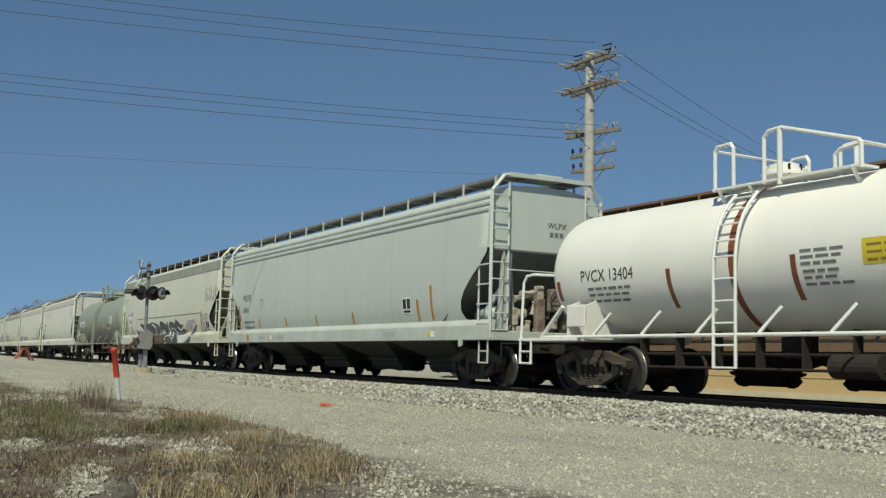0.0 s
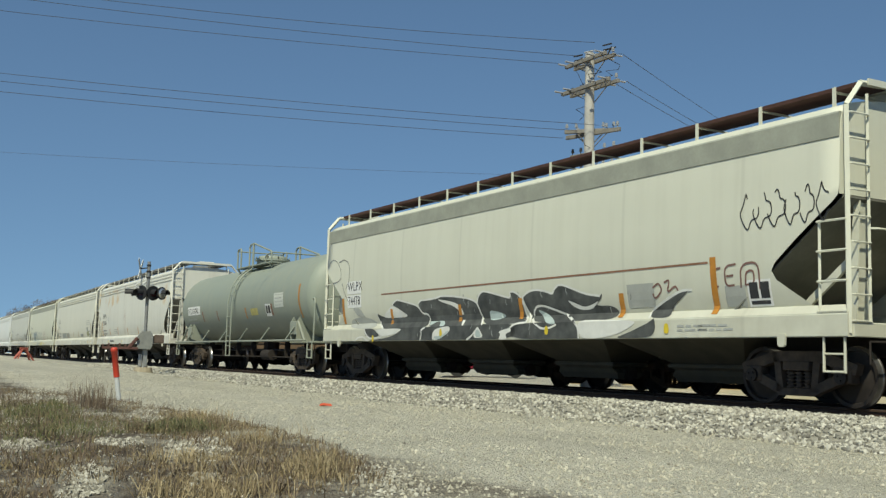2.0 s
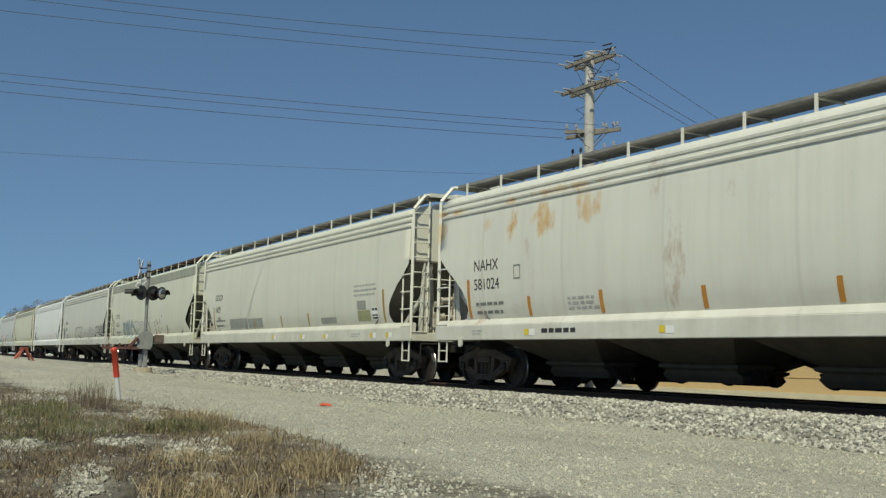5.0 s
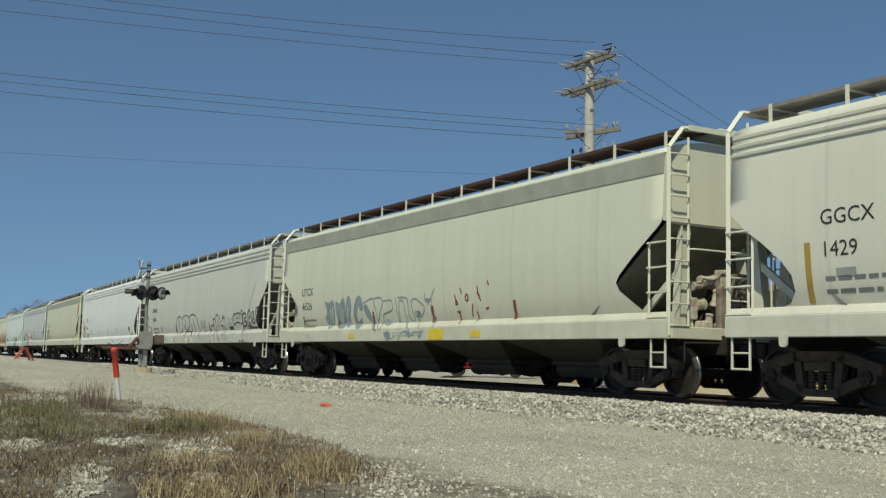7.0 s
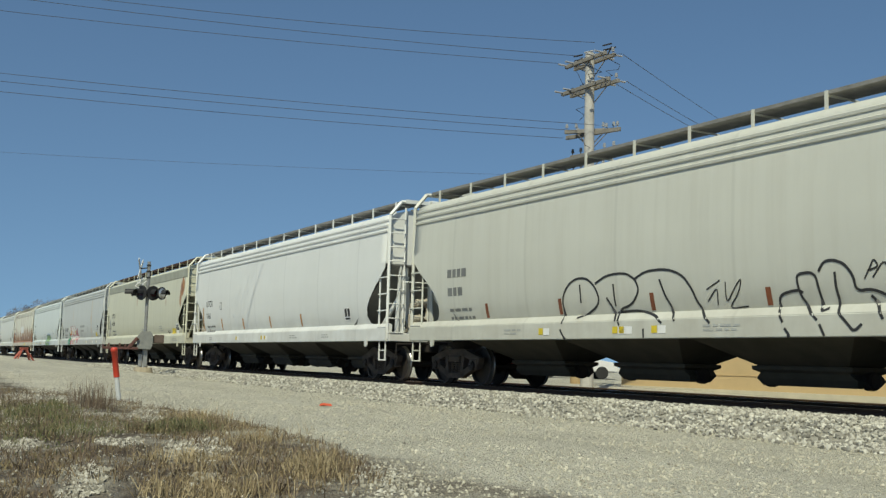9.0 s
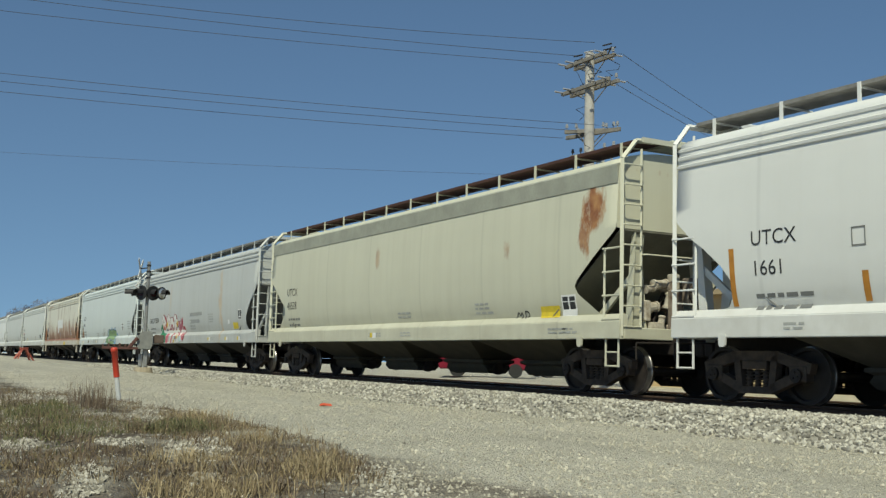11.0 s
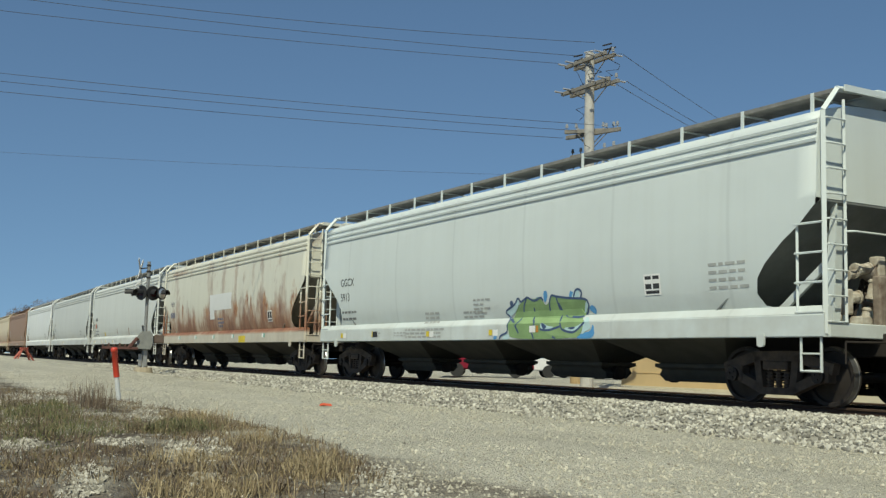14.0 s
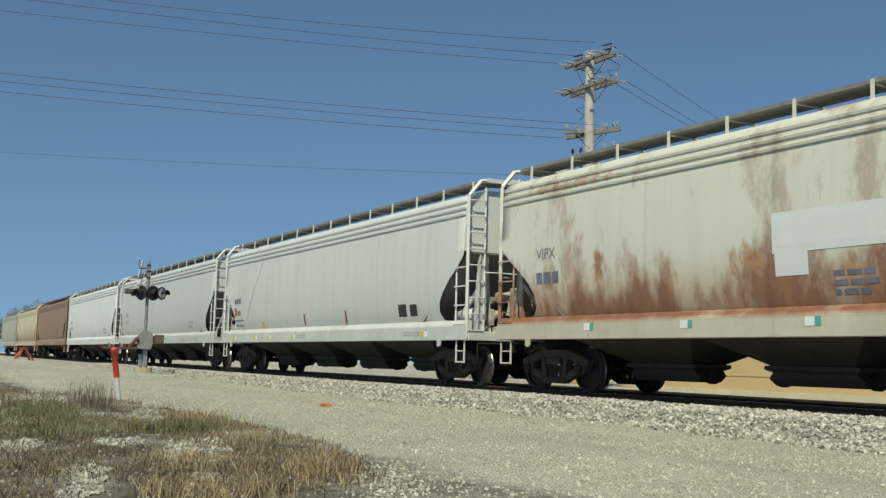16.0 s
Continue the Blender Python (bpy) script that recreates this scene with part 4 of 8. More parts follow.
# the train's shade between the rails is put into the bed's dark colour
BALLAST_BED = plain("shaded_dark_ballast_bed", (0.12, 0.108, 0.09), 0.95, 0, 0.45, 14, 0.9, dark=(0.05, 0.043, 0.035))
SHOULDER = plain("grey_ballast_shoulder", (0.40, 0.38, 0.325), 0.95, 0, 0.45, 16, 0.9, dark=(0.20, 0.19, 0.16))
bm = bmesh.new()
swept(bm, [(-4.6, -0.75), (-3.2, -0.42), (-2.5, -0.16), (-2.2, BALLAST_Z - 0.03), (-1.5, BALLAST_Z - 0.03), (-0.6, -0.15), (0.6, -0.15), (1.5, BALLAST_Z - 0.03), (2.2, BALLAST_Z - 0.03), (3.4, -0.5), (4.6, -0.75)], S_LIST)
bed_me = mesh_of("track_bed", finish(bm))
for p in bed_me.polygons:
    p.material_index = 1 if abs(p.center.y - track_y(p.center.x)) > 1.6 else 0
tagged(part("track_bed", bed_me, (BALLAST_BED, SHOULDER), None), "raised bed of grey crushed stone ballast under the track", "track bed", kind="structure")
RAIL_P = [(-0.07, -0.17), (0.07, -0.17), (0.07, -0.155), (0.012, -0.14), (0.010, -0.045), (0.036, -0.032), (0.036, -0.006), (0.028, 0), (-0.028, 0), (-0.036, -0.006), (-0.036, -0.032), (-0.010, -0.045), (-0.012, -0.14), (-0.07, -0.155)]
rails = tagged(new("railway_track"), "steel railway track with rusty rails and dark timber ties", "railway track", kind="structure")
for o in (-0.755, 0.755):
    bm = bmesh.new()
    swept(bm, [(o + a, b) for a, b in RAIL_P], S_LIST)
    me = mesh_of("rail", finish(bm))
    for p in me.polygons:
        p.material_index = 1 if p.normal.z > 0.9 and p.center.z - track_z(p.center.x) > -0.004 else 0
    part("rail", me, (RAIL_SIDE, RAIL_TOP), rails)
# a second track beyond, a little lower
LANE, LANE_Z = 4.8, -0.12
bm = bmesh.new()
swept(bm, [(LANE - 2.2, -0.45), (LANE - 1.6, -0.25), (LANE + 1.6, -0.25), (LANE + 3.6, -0.75), (LANE - 2.2, -0.75)], S_LIST)
# same shade-darkened bed colour as under the near track
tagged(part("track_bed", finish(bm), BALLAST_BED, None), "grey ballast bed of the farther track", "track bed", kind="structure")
rails_b = tagged(new("railway_track"), "farther railway track behind the freight train", "railway track", kind="structure")
for o in (-0.755, 0.755):
    bm = bmesh.new()
    swept(bm, [(LANE + o + a, LANE_Z + b) for a, b in RAIL_P], S_LIST)
    part("rail", finish(bm), (RAIL_SIDE,), rails_b)
TIE = plain("creosoted_timber", (0.055, 0.042, 0.032), 0.9, 0, 0.4, 8, 0.5)
bm = bmesh.new()
box(bm, -0.115, 0.115, -1.3, 1.3, -0.34, -0.165, 0.012)
tie_me = mesh_of("tie", bm)
s = -62.0
while s < 4:
    t = part("tie", tie_me, TIE, rails)
    t.location, t.rotation_euler = (s, track_y(s), track_z(s)), (0, 0, track_dir(s) + random.uniform(-0.01, 0.01))
    s += 0.53


def verge_edge(x):
    """The road-side limit of the weedy verge."""
    tab = [(-45, 2.6), (-30, 3.6), (-20, 4.95), (-15.8, 5.2), (-13, 5.0), (-10, 4.7), (-8.6, 4.2), (-7.4, 3.8), (-6.4, 3.4), (-5.2, 2.6), (-3, 0.8)]
    return lerp_table(tab, x) + 0.25 * noise.noise(Vector((x * 0.9, 2.0, 0)))


# loose stones
b0 = bmesh.new()
bmesh.ops.create_icosphere(b0, subdivisions=1, radius=1)
b0.verts.ensure_lookup_table()
ICO_V = np.array([v.co[:] for v in b0.verts])
ICO_F = np.array([[v.index for v in f.verts] for f in b0.faces])
b0.free()


OCT_V = np.array([(1, 0, 0), (-1, 0, 0), (0, 1, 0), (0, -1, 0), (0, 0, 1), (0, 0, -1)], float)
OCT_F = np.array([(0, 2, 4), (2, 1, 4), (1, 3, 4), (3, 0, 4), (2, 0, 5), (1, 2, 5), (3, 1, 5), (0, 3, 5)])


def stones(name, spots, sizes, mat, label, seed, small=False):
    """Angular stones of one mesh; the small ones are eight-sided."""
    rng = np.random.default_rng(seed)
    n = len(spots)
    V, F = (OCT_V, OCT_F) if small else (ICO_V, ICO_F)
    base = V[None] * (0.65 + 0.7 * rng.random((n, len(V), 1))) + 0.25 * (rng.random((n, len(V), 3)) - 0.5)
    base = base * (sizes[:, None, None] * (0.65 + 0.7 * rng.random((n, 1, 3))))
    tilt = (rng.random(n) - 0.5) * 1.6
    ct, st = np.cos(tilt)[:, None], np.sin(tilt)[:, None]
    base = np.stack([base[..., 0] * ct - base[..., 2] * st, base[..., 1], base[..., 0] * st + base[..., 2] * ct], -1)
    a = rng.random(n) * math.tau
    ca, sa = np.cos(a)[:, None], np.sin(a)[:, None]
    v = np.stack([base[..., 0] * ca - base[..., 1] * sa, base[..., 0] * sa + base[..., 1] * ca, base[..., 2]], -1) + np.asarray(spots)[:, None]
    f = (F[None] + (np.arange(n) * len(V))[:, None, None]).reshape(-1, 3)
    me = bpy.data.meshes.new(name)
    me.from_pydata(v.reshape(-1, 3).tolist(), [], f.tolist())
    me.materials.append(mat)
    return tagged(new(name, me), label, "stones", kind="stuff")


def bed_height(o):
    tab = [(-3.8, -0.56), (-3.2, -0.42), (-2.5, -0.16), (-2.2, -0.12), (-1.3, -0.12), (-0.6, -0.15), (0, -0.15)]
    return lerp_table(tab, o)


rng = np.random.default_rng(5)
spots, sizes = [], []
for _ in range(40000):
    s = -7 - 58 * rng.random() ** 1.9
    o = -1.35 - 3.6 * rng.random() ** 1.25
    nz = noise.noise(Vector((s * 0.5, o * 0.8, 1)))
    if o < -2.7 and rng.random() < (-2.7 - o) * 0.75 + 0.45 * nz:
        continue
    y = track_y(s) + o
    spots.append((s, y, max(track_z(s) + bed_height(o), ground_z(s, y)) + 0.008 + 0.016 * rng.random()))
    sizes.append(0.017 + 0.021 * rng.random())
BALLAST = stones_mat("mixed_grey_ballast", [(0.10, 0.095, 0.085), (0.20, 0.19, 0.165), (0.34, 0.325, 0.28), (0.46, 0.44, 0.38), (0.62, 0.595, 0.52)], (0.44, 0.415, 0.34))
stones("ballast_stones", spots, np.array(sizes), BALLAST, "angular grey and pale ballast stones along the rails", 6)
spots, sizes = [], []
for _ in range(52000):
    x = -3.5 - 34 * rng.random() ** 1.7
    y = 1.0 + (track_y(x) - 4.6) * rng.random()
    if y < verge_edge(x) - 0.2 or noise.noise(Vector((x * 0.25, y * 0.9, 11))) + rng.random() * 0.8 < 0.22:
        continue
    spots.append((x, y, ground_z(x, y) + 0.003))
    sizes.append(0.006 + 0.014 * rng.random() ** 2.2)
PALE = stones_mat("pale_limestone", [(0.18, 0.167, 0.135), (0.34, 0.315, 0.25), (0.46, 0.43, 0.345), (0.58, 0.545, 0.45)], (0.52, 0.48, 0.375))
stones("limestone_chips", spots, np.array(sizes), PALE, "pale limestone chips scattered on the gravel road", 7, True)

# bare patches on the verge: centre, half length along it, half width
STONE_PATCHES = [(-10.8, 1.7, 0.8, 0.2), (-11.1, 2.8, 0.6, 0.25), (-10.1, 3.3, 1.2, 0.38), (-8.2, 1.8, 0.6, 0.18), (-7.8, 2.6, 0.3, 0.14), (-7.1, 1.5, 0.35, 0.15), (-21.0, 3.6, 5.5, 0.75), (-14.4, 2.3, 0.7, 0.26), (-7.1, 3.75, 0.9, 0.30), (-16.3, 4.5, 1.6, 0.30)]
GREEN_PATCHES = [(-13.4, 2.5, 2.0, 0.62), (-13.3, 4.0, 0.9, 0.3), (-17.0, 2.9, 1.2, 0.4)]
STRAW_PATCHES = [(-11.1, 4.25, 1.4, 0.5), (-7.0, 2.35, 0.55, 0.35), (-7.9, 3.55, 0.6, 0.16), (-9.0, 2.9, 0.5, 0.3), (-14.8, 4.7, 1.2, 0.35)]
VERGE_RUN = Vector((-0.96, 0.28))


def in_patch(patches, x, y, rag=0.7):
    n = rag * (noise.noise(Vector((x * 1.1, y * 3.2, 33))) + 0.6 * noise.noise(Vector((x * 4.0, y * 7.0, 35))))
    for px, py, a, b in patches:
        dx, dy = x - px, y - py
        u, w = (dx * VERGE_RUN.x + dy * VERGE_RUN.y) / a, (dx * VERGE_RUN.y - dy * VERGE_RUN.x) / b
        if u * u + w * w < 1 + n * 1.6:
            return True
    return False


def stony(x, y):
    return in_patch(STONE_PATCHES, x, y)


spots, sizes = [], []
for px, py, a, b in STONE_PATCHES:
    for _ in range(int(min(5200, 2400 * a * b + 300))):
        u, w = rng.uniform(-1.4, 1.4), rng.uniform(-1.4, 1.4)
        x, y = px + u * a * VERGE_RUN.x + w * b * VERGE_RUN.y, py + u * a * VERGE_RUN.y - w * b * VERGE_RUN.x
        if x > -3 or not in_patch([(px, py, a, b)], x, y):
            continue
        spots.append((x, y, ground_z(x, y) + 0.008))
        sizes.append(0.009 + 0.016 * rng.random() ** 1.8)
for _ in range(7000):
    x = -3.0 - 24 * rng.random() ** 1.5
    y = verge_edge(x) + 0.1 - (4.5 + 0.12 * abs(x)) * rng.random() ** 1.3
    spots.append((x, y, ground_z(x, y) + 0.004))
    sizes.append(0.006 + 0.014 * rng.random() ** 2.4)
WHITE_STONE = stones_mat("white_limestone", [(0.15, 0.135, 0.11), (0.28, 0.26, 0.21), (0.42, 0.395, 0.335), (0.60, 0.57, 0.50)], (0.30, 0.28, 0.225))
stones("verge_stones", spots, np.array(sizes), WHITE_STONE, "white limestone lumps lying bare between the weeds", 8, True)


# dry grass and weeds
def blades(name, count, region, h0, h1, mat, label, seed, lean=0.5, width=0.006, clump=6, keep=None):
    rng = np.random.default_rng(seed)
    verts, faces = [], []
    while count > 0:
        x, y = region(rng)
        if keep and not keep(x, y, rng):
            count -= 1
            continue
        z = ground_z(x, y) - 0.01
        for _ in range(clump):
            a = rng.random() * math.tau
            h = (h0 + (h1 - h0) * rng.random() ** 1.6) * (0.55 + 0.9 * abs(noise.noise(Vector((x * 1.3, y * 1.3, 40)))) * 1.6)
            l = h * lean * rng.random()
            bx, by = x + rng.normal() * 0.045, y + rng.normal() * 0.045
            ca, sa = math.cos(a), math.sin(a)
            b2 = rng.random() * math.tau
            wx, wy = width * math.cos(b2) * (0.6 + rng.random()), width * math.sin(b2) * (0.6 + rng.random())
            i = len(verts)
            verts += [(bx - wx, by - wy, z), (bx + wx, by + wy, z), (bx + ca * l * 0.35 - wx * 0.8, by + sa * l * 0.35 - wy * 0.8, z + h * 0.6), (bx + ca * l * 0.35 + wx * 0.8, by + sa * l * 0.35 + wy * 0.8, z + h * 0.6),
                      (bx + ca * l, by + sa * l, z + h * (1 - 0.42 * min(1.0, l / h)))]
            faces += [(i, i + 1, i + 3, i + 2), (i + 2, i + 3, i + 4)]
        count -= 1
    me = bpy.data.meshes.new(name)
    me.from_pydata(verts, [], faces)
    me.materials.append(mat)
    return tagged(new(name, me), label, "grass", kind="stuff")


def grass_mat(name, cols):
    m, nt, b = node_mat(name, 0.8)
    g = nt.nodes.new("ShaderNodeNewGeometry")
    r = nt.nodes.new("ShaderNodeValToRGB")
    e = r.color_ramp.elements
    e[0].color, e[1].color = (*cols[0], 1), (*cols[-1], 1)
    for i, c in enumerate(cols[1:-1], 1):
        e.new(i / (len(cols) - 1)).color = (*c, 1)
    nt.links.new(g.outputs["Random Per Island"], r.inputs[0])
    nt.links.new(r.outputs[0], b.inputs["Base Color"])
    return m


def verge(rng):
    x = -3.2 - 30 * rng.random() ** 1.7
    return x, verge_edge(x) - (4.5 + 0.12 * abs(x)) * rng.random() ** 1.15


def patchy(x, y, rng):
    p = noise.noise(Vector((x * 0.55, y * 0.9, 5))) + 0.5 * noise.noise(Vector((x * 1.7, y * 2.2, 9)))
    return p + 0.55 * rng.random() > (0.10 if not stony(x, y) else 0.40)


def patch_spot(patches):
    def pick(r):
        px, py, a, b = patches[int(r.random() * len(patches))]
        u, w = r.normal() * 0.72, r.normal() * 0.72
        return px + u * a * VERGE_RUN.x + w * b * VERGE_RUN.y, py + u * a * VERGE_RUN.y - w * b * VERGE_RUN.x
    return pick


DRY = grass_mat("dry_grass", [(0.12, 0.085, 0.048), (0.22, 0.165, 0.085), (0.33, 0.26, 0.14), (0.16, 0.115, 0.062), (0.25, 0.195, 0.10), (0.10, 0.07, 0.042)])
GREEN = grass_mat("green_grass", [(0.085, 0.095, 0.040), (0.12, 0.13, 0.052), (0.16, 0.155, 0.07), (0.22, 0.19, 0.095)])
WEED = grass_mat("dead_weeds", [(0.085, 0.062, 0.046), (0.14, 0.10, 0.068), (0.20, 0.15, 0.095)])
STRAW = grass_mat("bleached_straw", [(0.24, 0.18, 0.095), (0.33, 0.26, 0.145), (0.42, 0.345, 0.21), (0.20, 0.145, 0.08)])
blades("dry_grass", 13000, verge, 0.015, 0.12, DRY, "dry straw-coloured grass on the verge of the gravel road", 11, 2.6, 0.0035, 7, patchy)
blades("green_grass", 1500, patch_spot(GREEN_PATCHES), 0.02, 0.15, GREEN, "thin green grass between the dry weeds", 12, 1.5, 0.004, 9)
blades("dead_weeds", 15000, verge, 0.03, 0.19, WEED, "brown dead weed stalks on the verge", 13, 1.6, 0.003, 5, patchy)
blades("straw_tufts", 380, patch_spot(STRAW_PATCHES), 0.05, 0.24, STRAW, "bleached straw tufts along the edge of the verge", 17, 1.3, 0.003, 14)
blades("tall_weeds", 70, lambda r: (-17.8 + r.normal() * 0.7, 3.95 + r.normal() * 0.14), 0.20, 0.75, WEED, "tall dead weeds near the marker post", 14, 0.6, 0.0035, 4)


# marker post: red cap over a white-grey tube, leaning a little
def marker_post(x, y):
    top = tagged(new("marker_post"), "leaning utility marker post with a red top and a white base", "marker post")
    z = ground_z(x, y)
    white = plain("weathered_white_plastic", (0.55, 0.56, 0.56), 0.5, 0, 0.2, 9)
    red = plain("sun_bleached_red_plastic", (0.58, 0.055, 0.028), 0.45, 0, 0.2, 7)
    bm = bmesh.new()
    rod(bm, (0, 0, -0.1), (0, 0, 0.55), 0.045, 20)
    part("post", mesh_of("post", bm, False), white, top)
    bm = bmesh.new()
    prof = [(0.052, 0.46), (0.056, 0.48), (0.056, 0.93), (0.064, 0.935), (0.066, 0.99), (0.058, 1.015), (0.03, 1.03), (0.002, 1.033)]
    loft(bm, [[(r * math.cos(a), r * math.sin(a), z0) for r, z0 in prof] for a in [i * math.tau / 24 for i in range(25)]])
    bmesh.ops.remove_doubles(bm, verts=bm.verts, dist=0.001)
    part("cap", mesh_of("cap", finish(bm), True), red, top)
    top.matrix_world = pose(x, y, z - 0.02, 7.5, -4.2, 0)
    return top


marker_post(-20.2, 4.96)


# crossing signal
def crossing_signal(x, y):
    top = tagged(new("crossing_signal"), "grey railway crossing signal mast with black flashing-light units", "crossing signal")
    alu = plain("weathered_aluminium", (0.34, 0.34, 0.33), 0.55, 0.6, 0.3, 6)
    dark = plain("flat_black_paint", (0.018, 0.018, 0.02), 0.6, 0, 0.2, 6)
    grey = plain("grey_cabinet_paint", (0.22, 0.225, 0.21), 0.6, 0, 0.25, 6)
    conc = plain("stained_concrete", (0.42, 0.36, 0.26), 0.95, 0, 0.3, 5, 0.4)
    lens = plain("dark_glass_lens", (0.05, 0.02, 0.02), 0.2, 0, 0.1, 6)
    rustred = plain("red_brown_painted_steel", (0.11, 0.045, 0.035), 0.7, 0, 0.3, 6)
    bm = bmesh.new()
    rod(bm, (0, 0, -0.3), (0, 0, 0.18), 0.42, 20, 0.34)
    part("foundation", bm, conc, top)
    bm = bmesh.new()
    rod(bm, (0, 0, 0.1), (0, 0, 4.45), 0.065, 16)
    rod(bm, (0, 0, 0.18), (0, 0, 0.5), 0.13, 12, 0.08)
    part("mast", bm, alu, top)
    silver = plain("silver_lens_glint", (0.72, 0.72, 0.70), 0.3, 0.9, 0.2, 6)
    whitish = plain("faded_white_board", (0.62, 0.62, 0.60), 0.6, 0, 0.2, 6)
    turn = pose(0, 0, 0, 0, 0, -75.1)
    # crossbuck seen nearly edge on
    for k, a in enumerate((48, -48)):
        bm = bmesh.new()
        box(bm, -0.012, 0.012, -0.55, 0.55, -0.07, 0.07)
        o = part("crossbuck_board", bm, whitish, top, "faded back of a crossbuck board")
        o.matrix_local = turn @ pose(-0.083 - 0.02 * k, -0.31, 4.1, 0, 0, 62) @ pose(0, 0, 0, a, 0, 0)
    bm = bmesh.new()
    rod(bm, (0, 0, 4.2), (-0.32, 0, 4.15), 0.025, 8)
    part("crossbuck_bracket", bm, dark, top)
    for z in (4.05, 4.3, 3.8):
        bm = bmesh.new()
        box(bm, -0.09, 0.09, -0.09, 0.09, z - 0.03, z + 0.03, 0.01)
        part("mast_clamp", bm, dark, top)
    # small frame for the bell and cables beside the mast
    bm = bmesh.new()
    for a, b in (((-0.50, 0, 3.42), (-0.16, 0, 3.78)), ((-0.34, 0, 3.36), (0.0, 0, 3.72)), ((-0.50, 0, 3.42), (-0.34, 0, 3.36)), ((-0.42, 0, 3.58), (-0.14, 0, 3.52))):
        rod(bm, a, b, 0.028, 6)
    part("bracket_frame", bm, whitish, top, "pale bracket frame")
    # four lamp units on a cross arm: backgrounds, hoods
    ZL = 3.17
    bm = bmesh.new()
    rod(bm, (-0.66, 0, ZL), (0.62, 0, ZL), 0.035, 10)
    box(bm, -0.1, 0.1, -0.1, 0.1, ZL - 0.09, ZL + 0.11, 0.02)
    part("lamp_arm", bm, dark, top)
    for x0, y0, yaw, bright in ((-0.24, -0.10, 222, 0), (0.22, -0.10, -55, 0), (-0.58, 0.05, 176, 0), (0.56, -0.14, -42, 1)):
        bm = bmesh.new()
        r = 0.26 if bright else 0.30
        rod(bm, (-0.02, 0, 0), (0.02, 0, 0), 0.15 if x0 < -0.5 else r, 28)
        rod(bm, (-0.20, 0, 0), (0.0, 0, 0), 0.13, 16)
        ring = []
        for i in range(15):
            a = radians(-15 + 210 * i / 14)
            ring.append((0.155 * math.cos(a), 0.155 * math.sin(a)))
        loft(bm, [[(0.02, yy, zz) for yy, zz in ring], [(0.30, yy, zz - 0.02) for yy, zz in ring]])
        u = part("lamp_unit", bm, dark, top, "black round lamp background with a hood")
        u.matrix_local = pose(x0, y0, ZL, 0, 0, yaw)
        bm = bmesh.new()
        # the bright unit's lens is a silver dish that stands for its glint
        if bright:
            loft(bm, [[(0.03 + 0.10 * (1 - (q / 0.2) ** 2), q * math.cos(a), q * math.sin(a)) for a in [k * math.tau / 24 for k in range(24)]] for q in (0.235, 0.2, 0.15, 0.1, 0.05, 0.005)], True)
            part("lens", finish(bm), silver, u, "bright metal lamp face")
        else:
            rod(bm, (0.02, 0, 0), (0.045, 0, 0), 0.145, 20)
            part("lens", bm, lens, u, "dark unlit lens")
    bm = bmesh.new()
    prism(bm, [(-0.30, 0.92), (0.22, 0.90), (0.30, 1.05), (0.30, 1.50), (0.20, 1.62), (-0.12, 1.62), (-0.30, 1.40)], -0.3, 0.25)
    part("gate_mechanism", finish(bm), grey, top, "grey gate mechanism box")
    bm = bmesh.new()
    box(bm, 0.31, 0.36, -0.12, 0.1, 1.15, 1.45, 0.01)
    box(bm, 0.36, 0.74, -0.2, 0.15, 1.16, 1.50, 0.03)
    part("junction_box", bm, plain("brown_weathered_box", (0.12, 0.085, 0.065), 0.7, 0, 0.4, 6), top, "small dark brown junction box")
    bm = bmesh.new()
    box(bm, -0.22, -0.06, -0.12, 0.12, 0.2, 0.72, 0.03)
    box(bm, -0.04, 0.14, -0.12, 0.12, 0.2, 0.90, 0.03)
    part("pedestal", bm, alu, top)
    bm = bmesh.new()
    box(bm, -1.62, -0.25, -0.40, -0.32, 0.88, 0.98, 0.01)
    rod(bm, (-0.62, -0.36, 0.92), (-0.28, -0.36, 1.35), 0.07, 6)
    for i in range(5):
        xx = -1.58 + 0.21 * i
        box(bm, xx - 0.03, xx + 0.03, -0.41, -0.31, 0.97, 1.07 + 0.05 * (i % 2), 0.01)
    part("counterweight_arm", bm, rustred, top, "red-brown counterweight arm")
    top.matrix_world = pose(x, y, ground_z(x, y) + 0.12, 0, 0, 75.1)
    return top


crossing_signal(-42.4, 11.3)


# utility pole with wires
WOOD = plain("grey_weathered_pole_wood", (0.52, 0.50, 0.46), 0.9, 0, 0.25, 3, 0.5)
ARM = plain("grey_crossarm_wood", (0.27, 0.25, 0.22), 0.9, 0, 0.35, 4, 0.4)
PORC = plain("grey_porcelain", (0.42, 0.43, 0.45), 0.25, 0, 0.15, 9)
IRON = plain("dark_line_hardware", (0.05, 0.05, 0.055), 0.6, 0.4, 0.3, 9)
WIRE = plain("dull_aluminium_wire", (0.10, 0.105, 0.115), 0.5, 0.5, 0.2, 9)
PX, PY, PTOP = -27.75, 22.2, 11.33
LINE = -math.pi / 2         # the way in which the wires cross the track


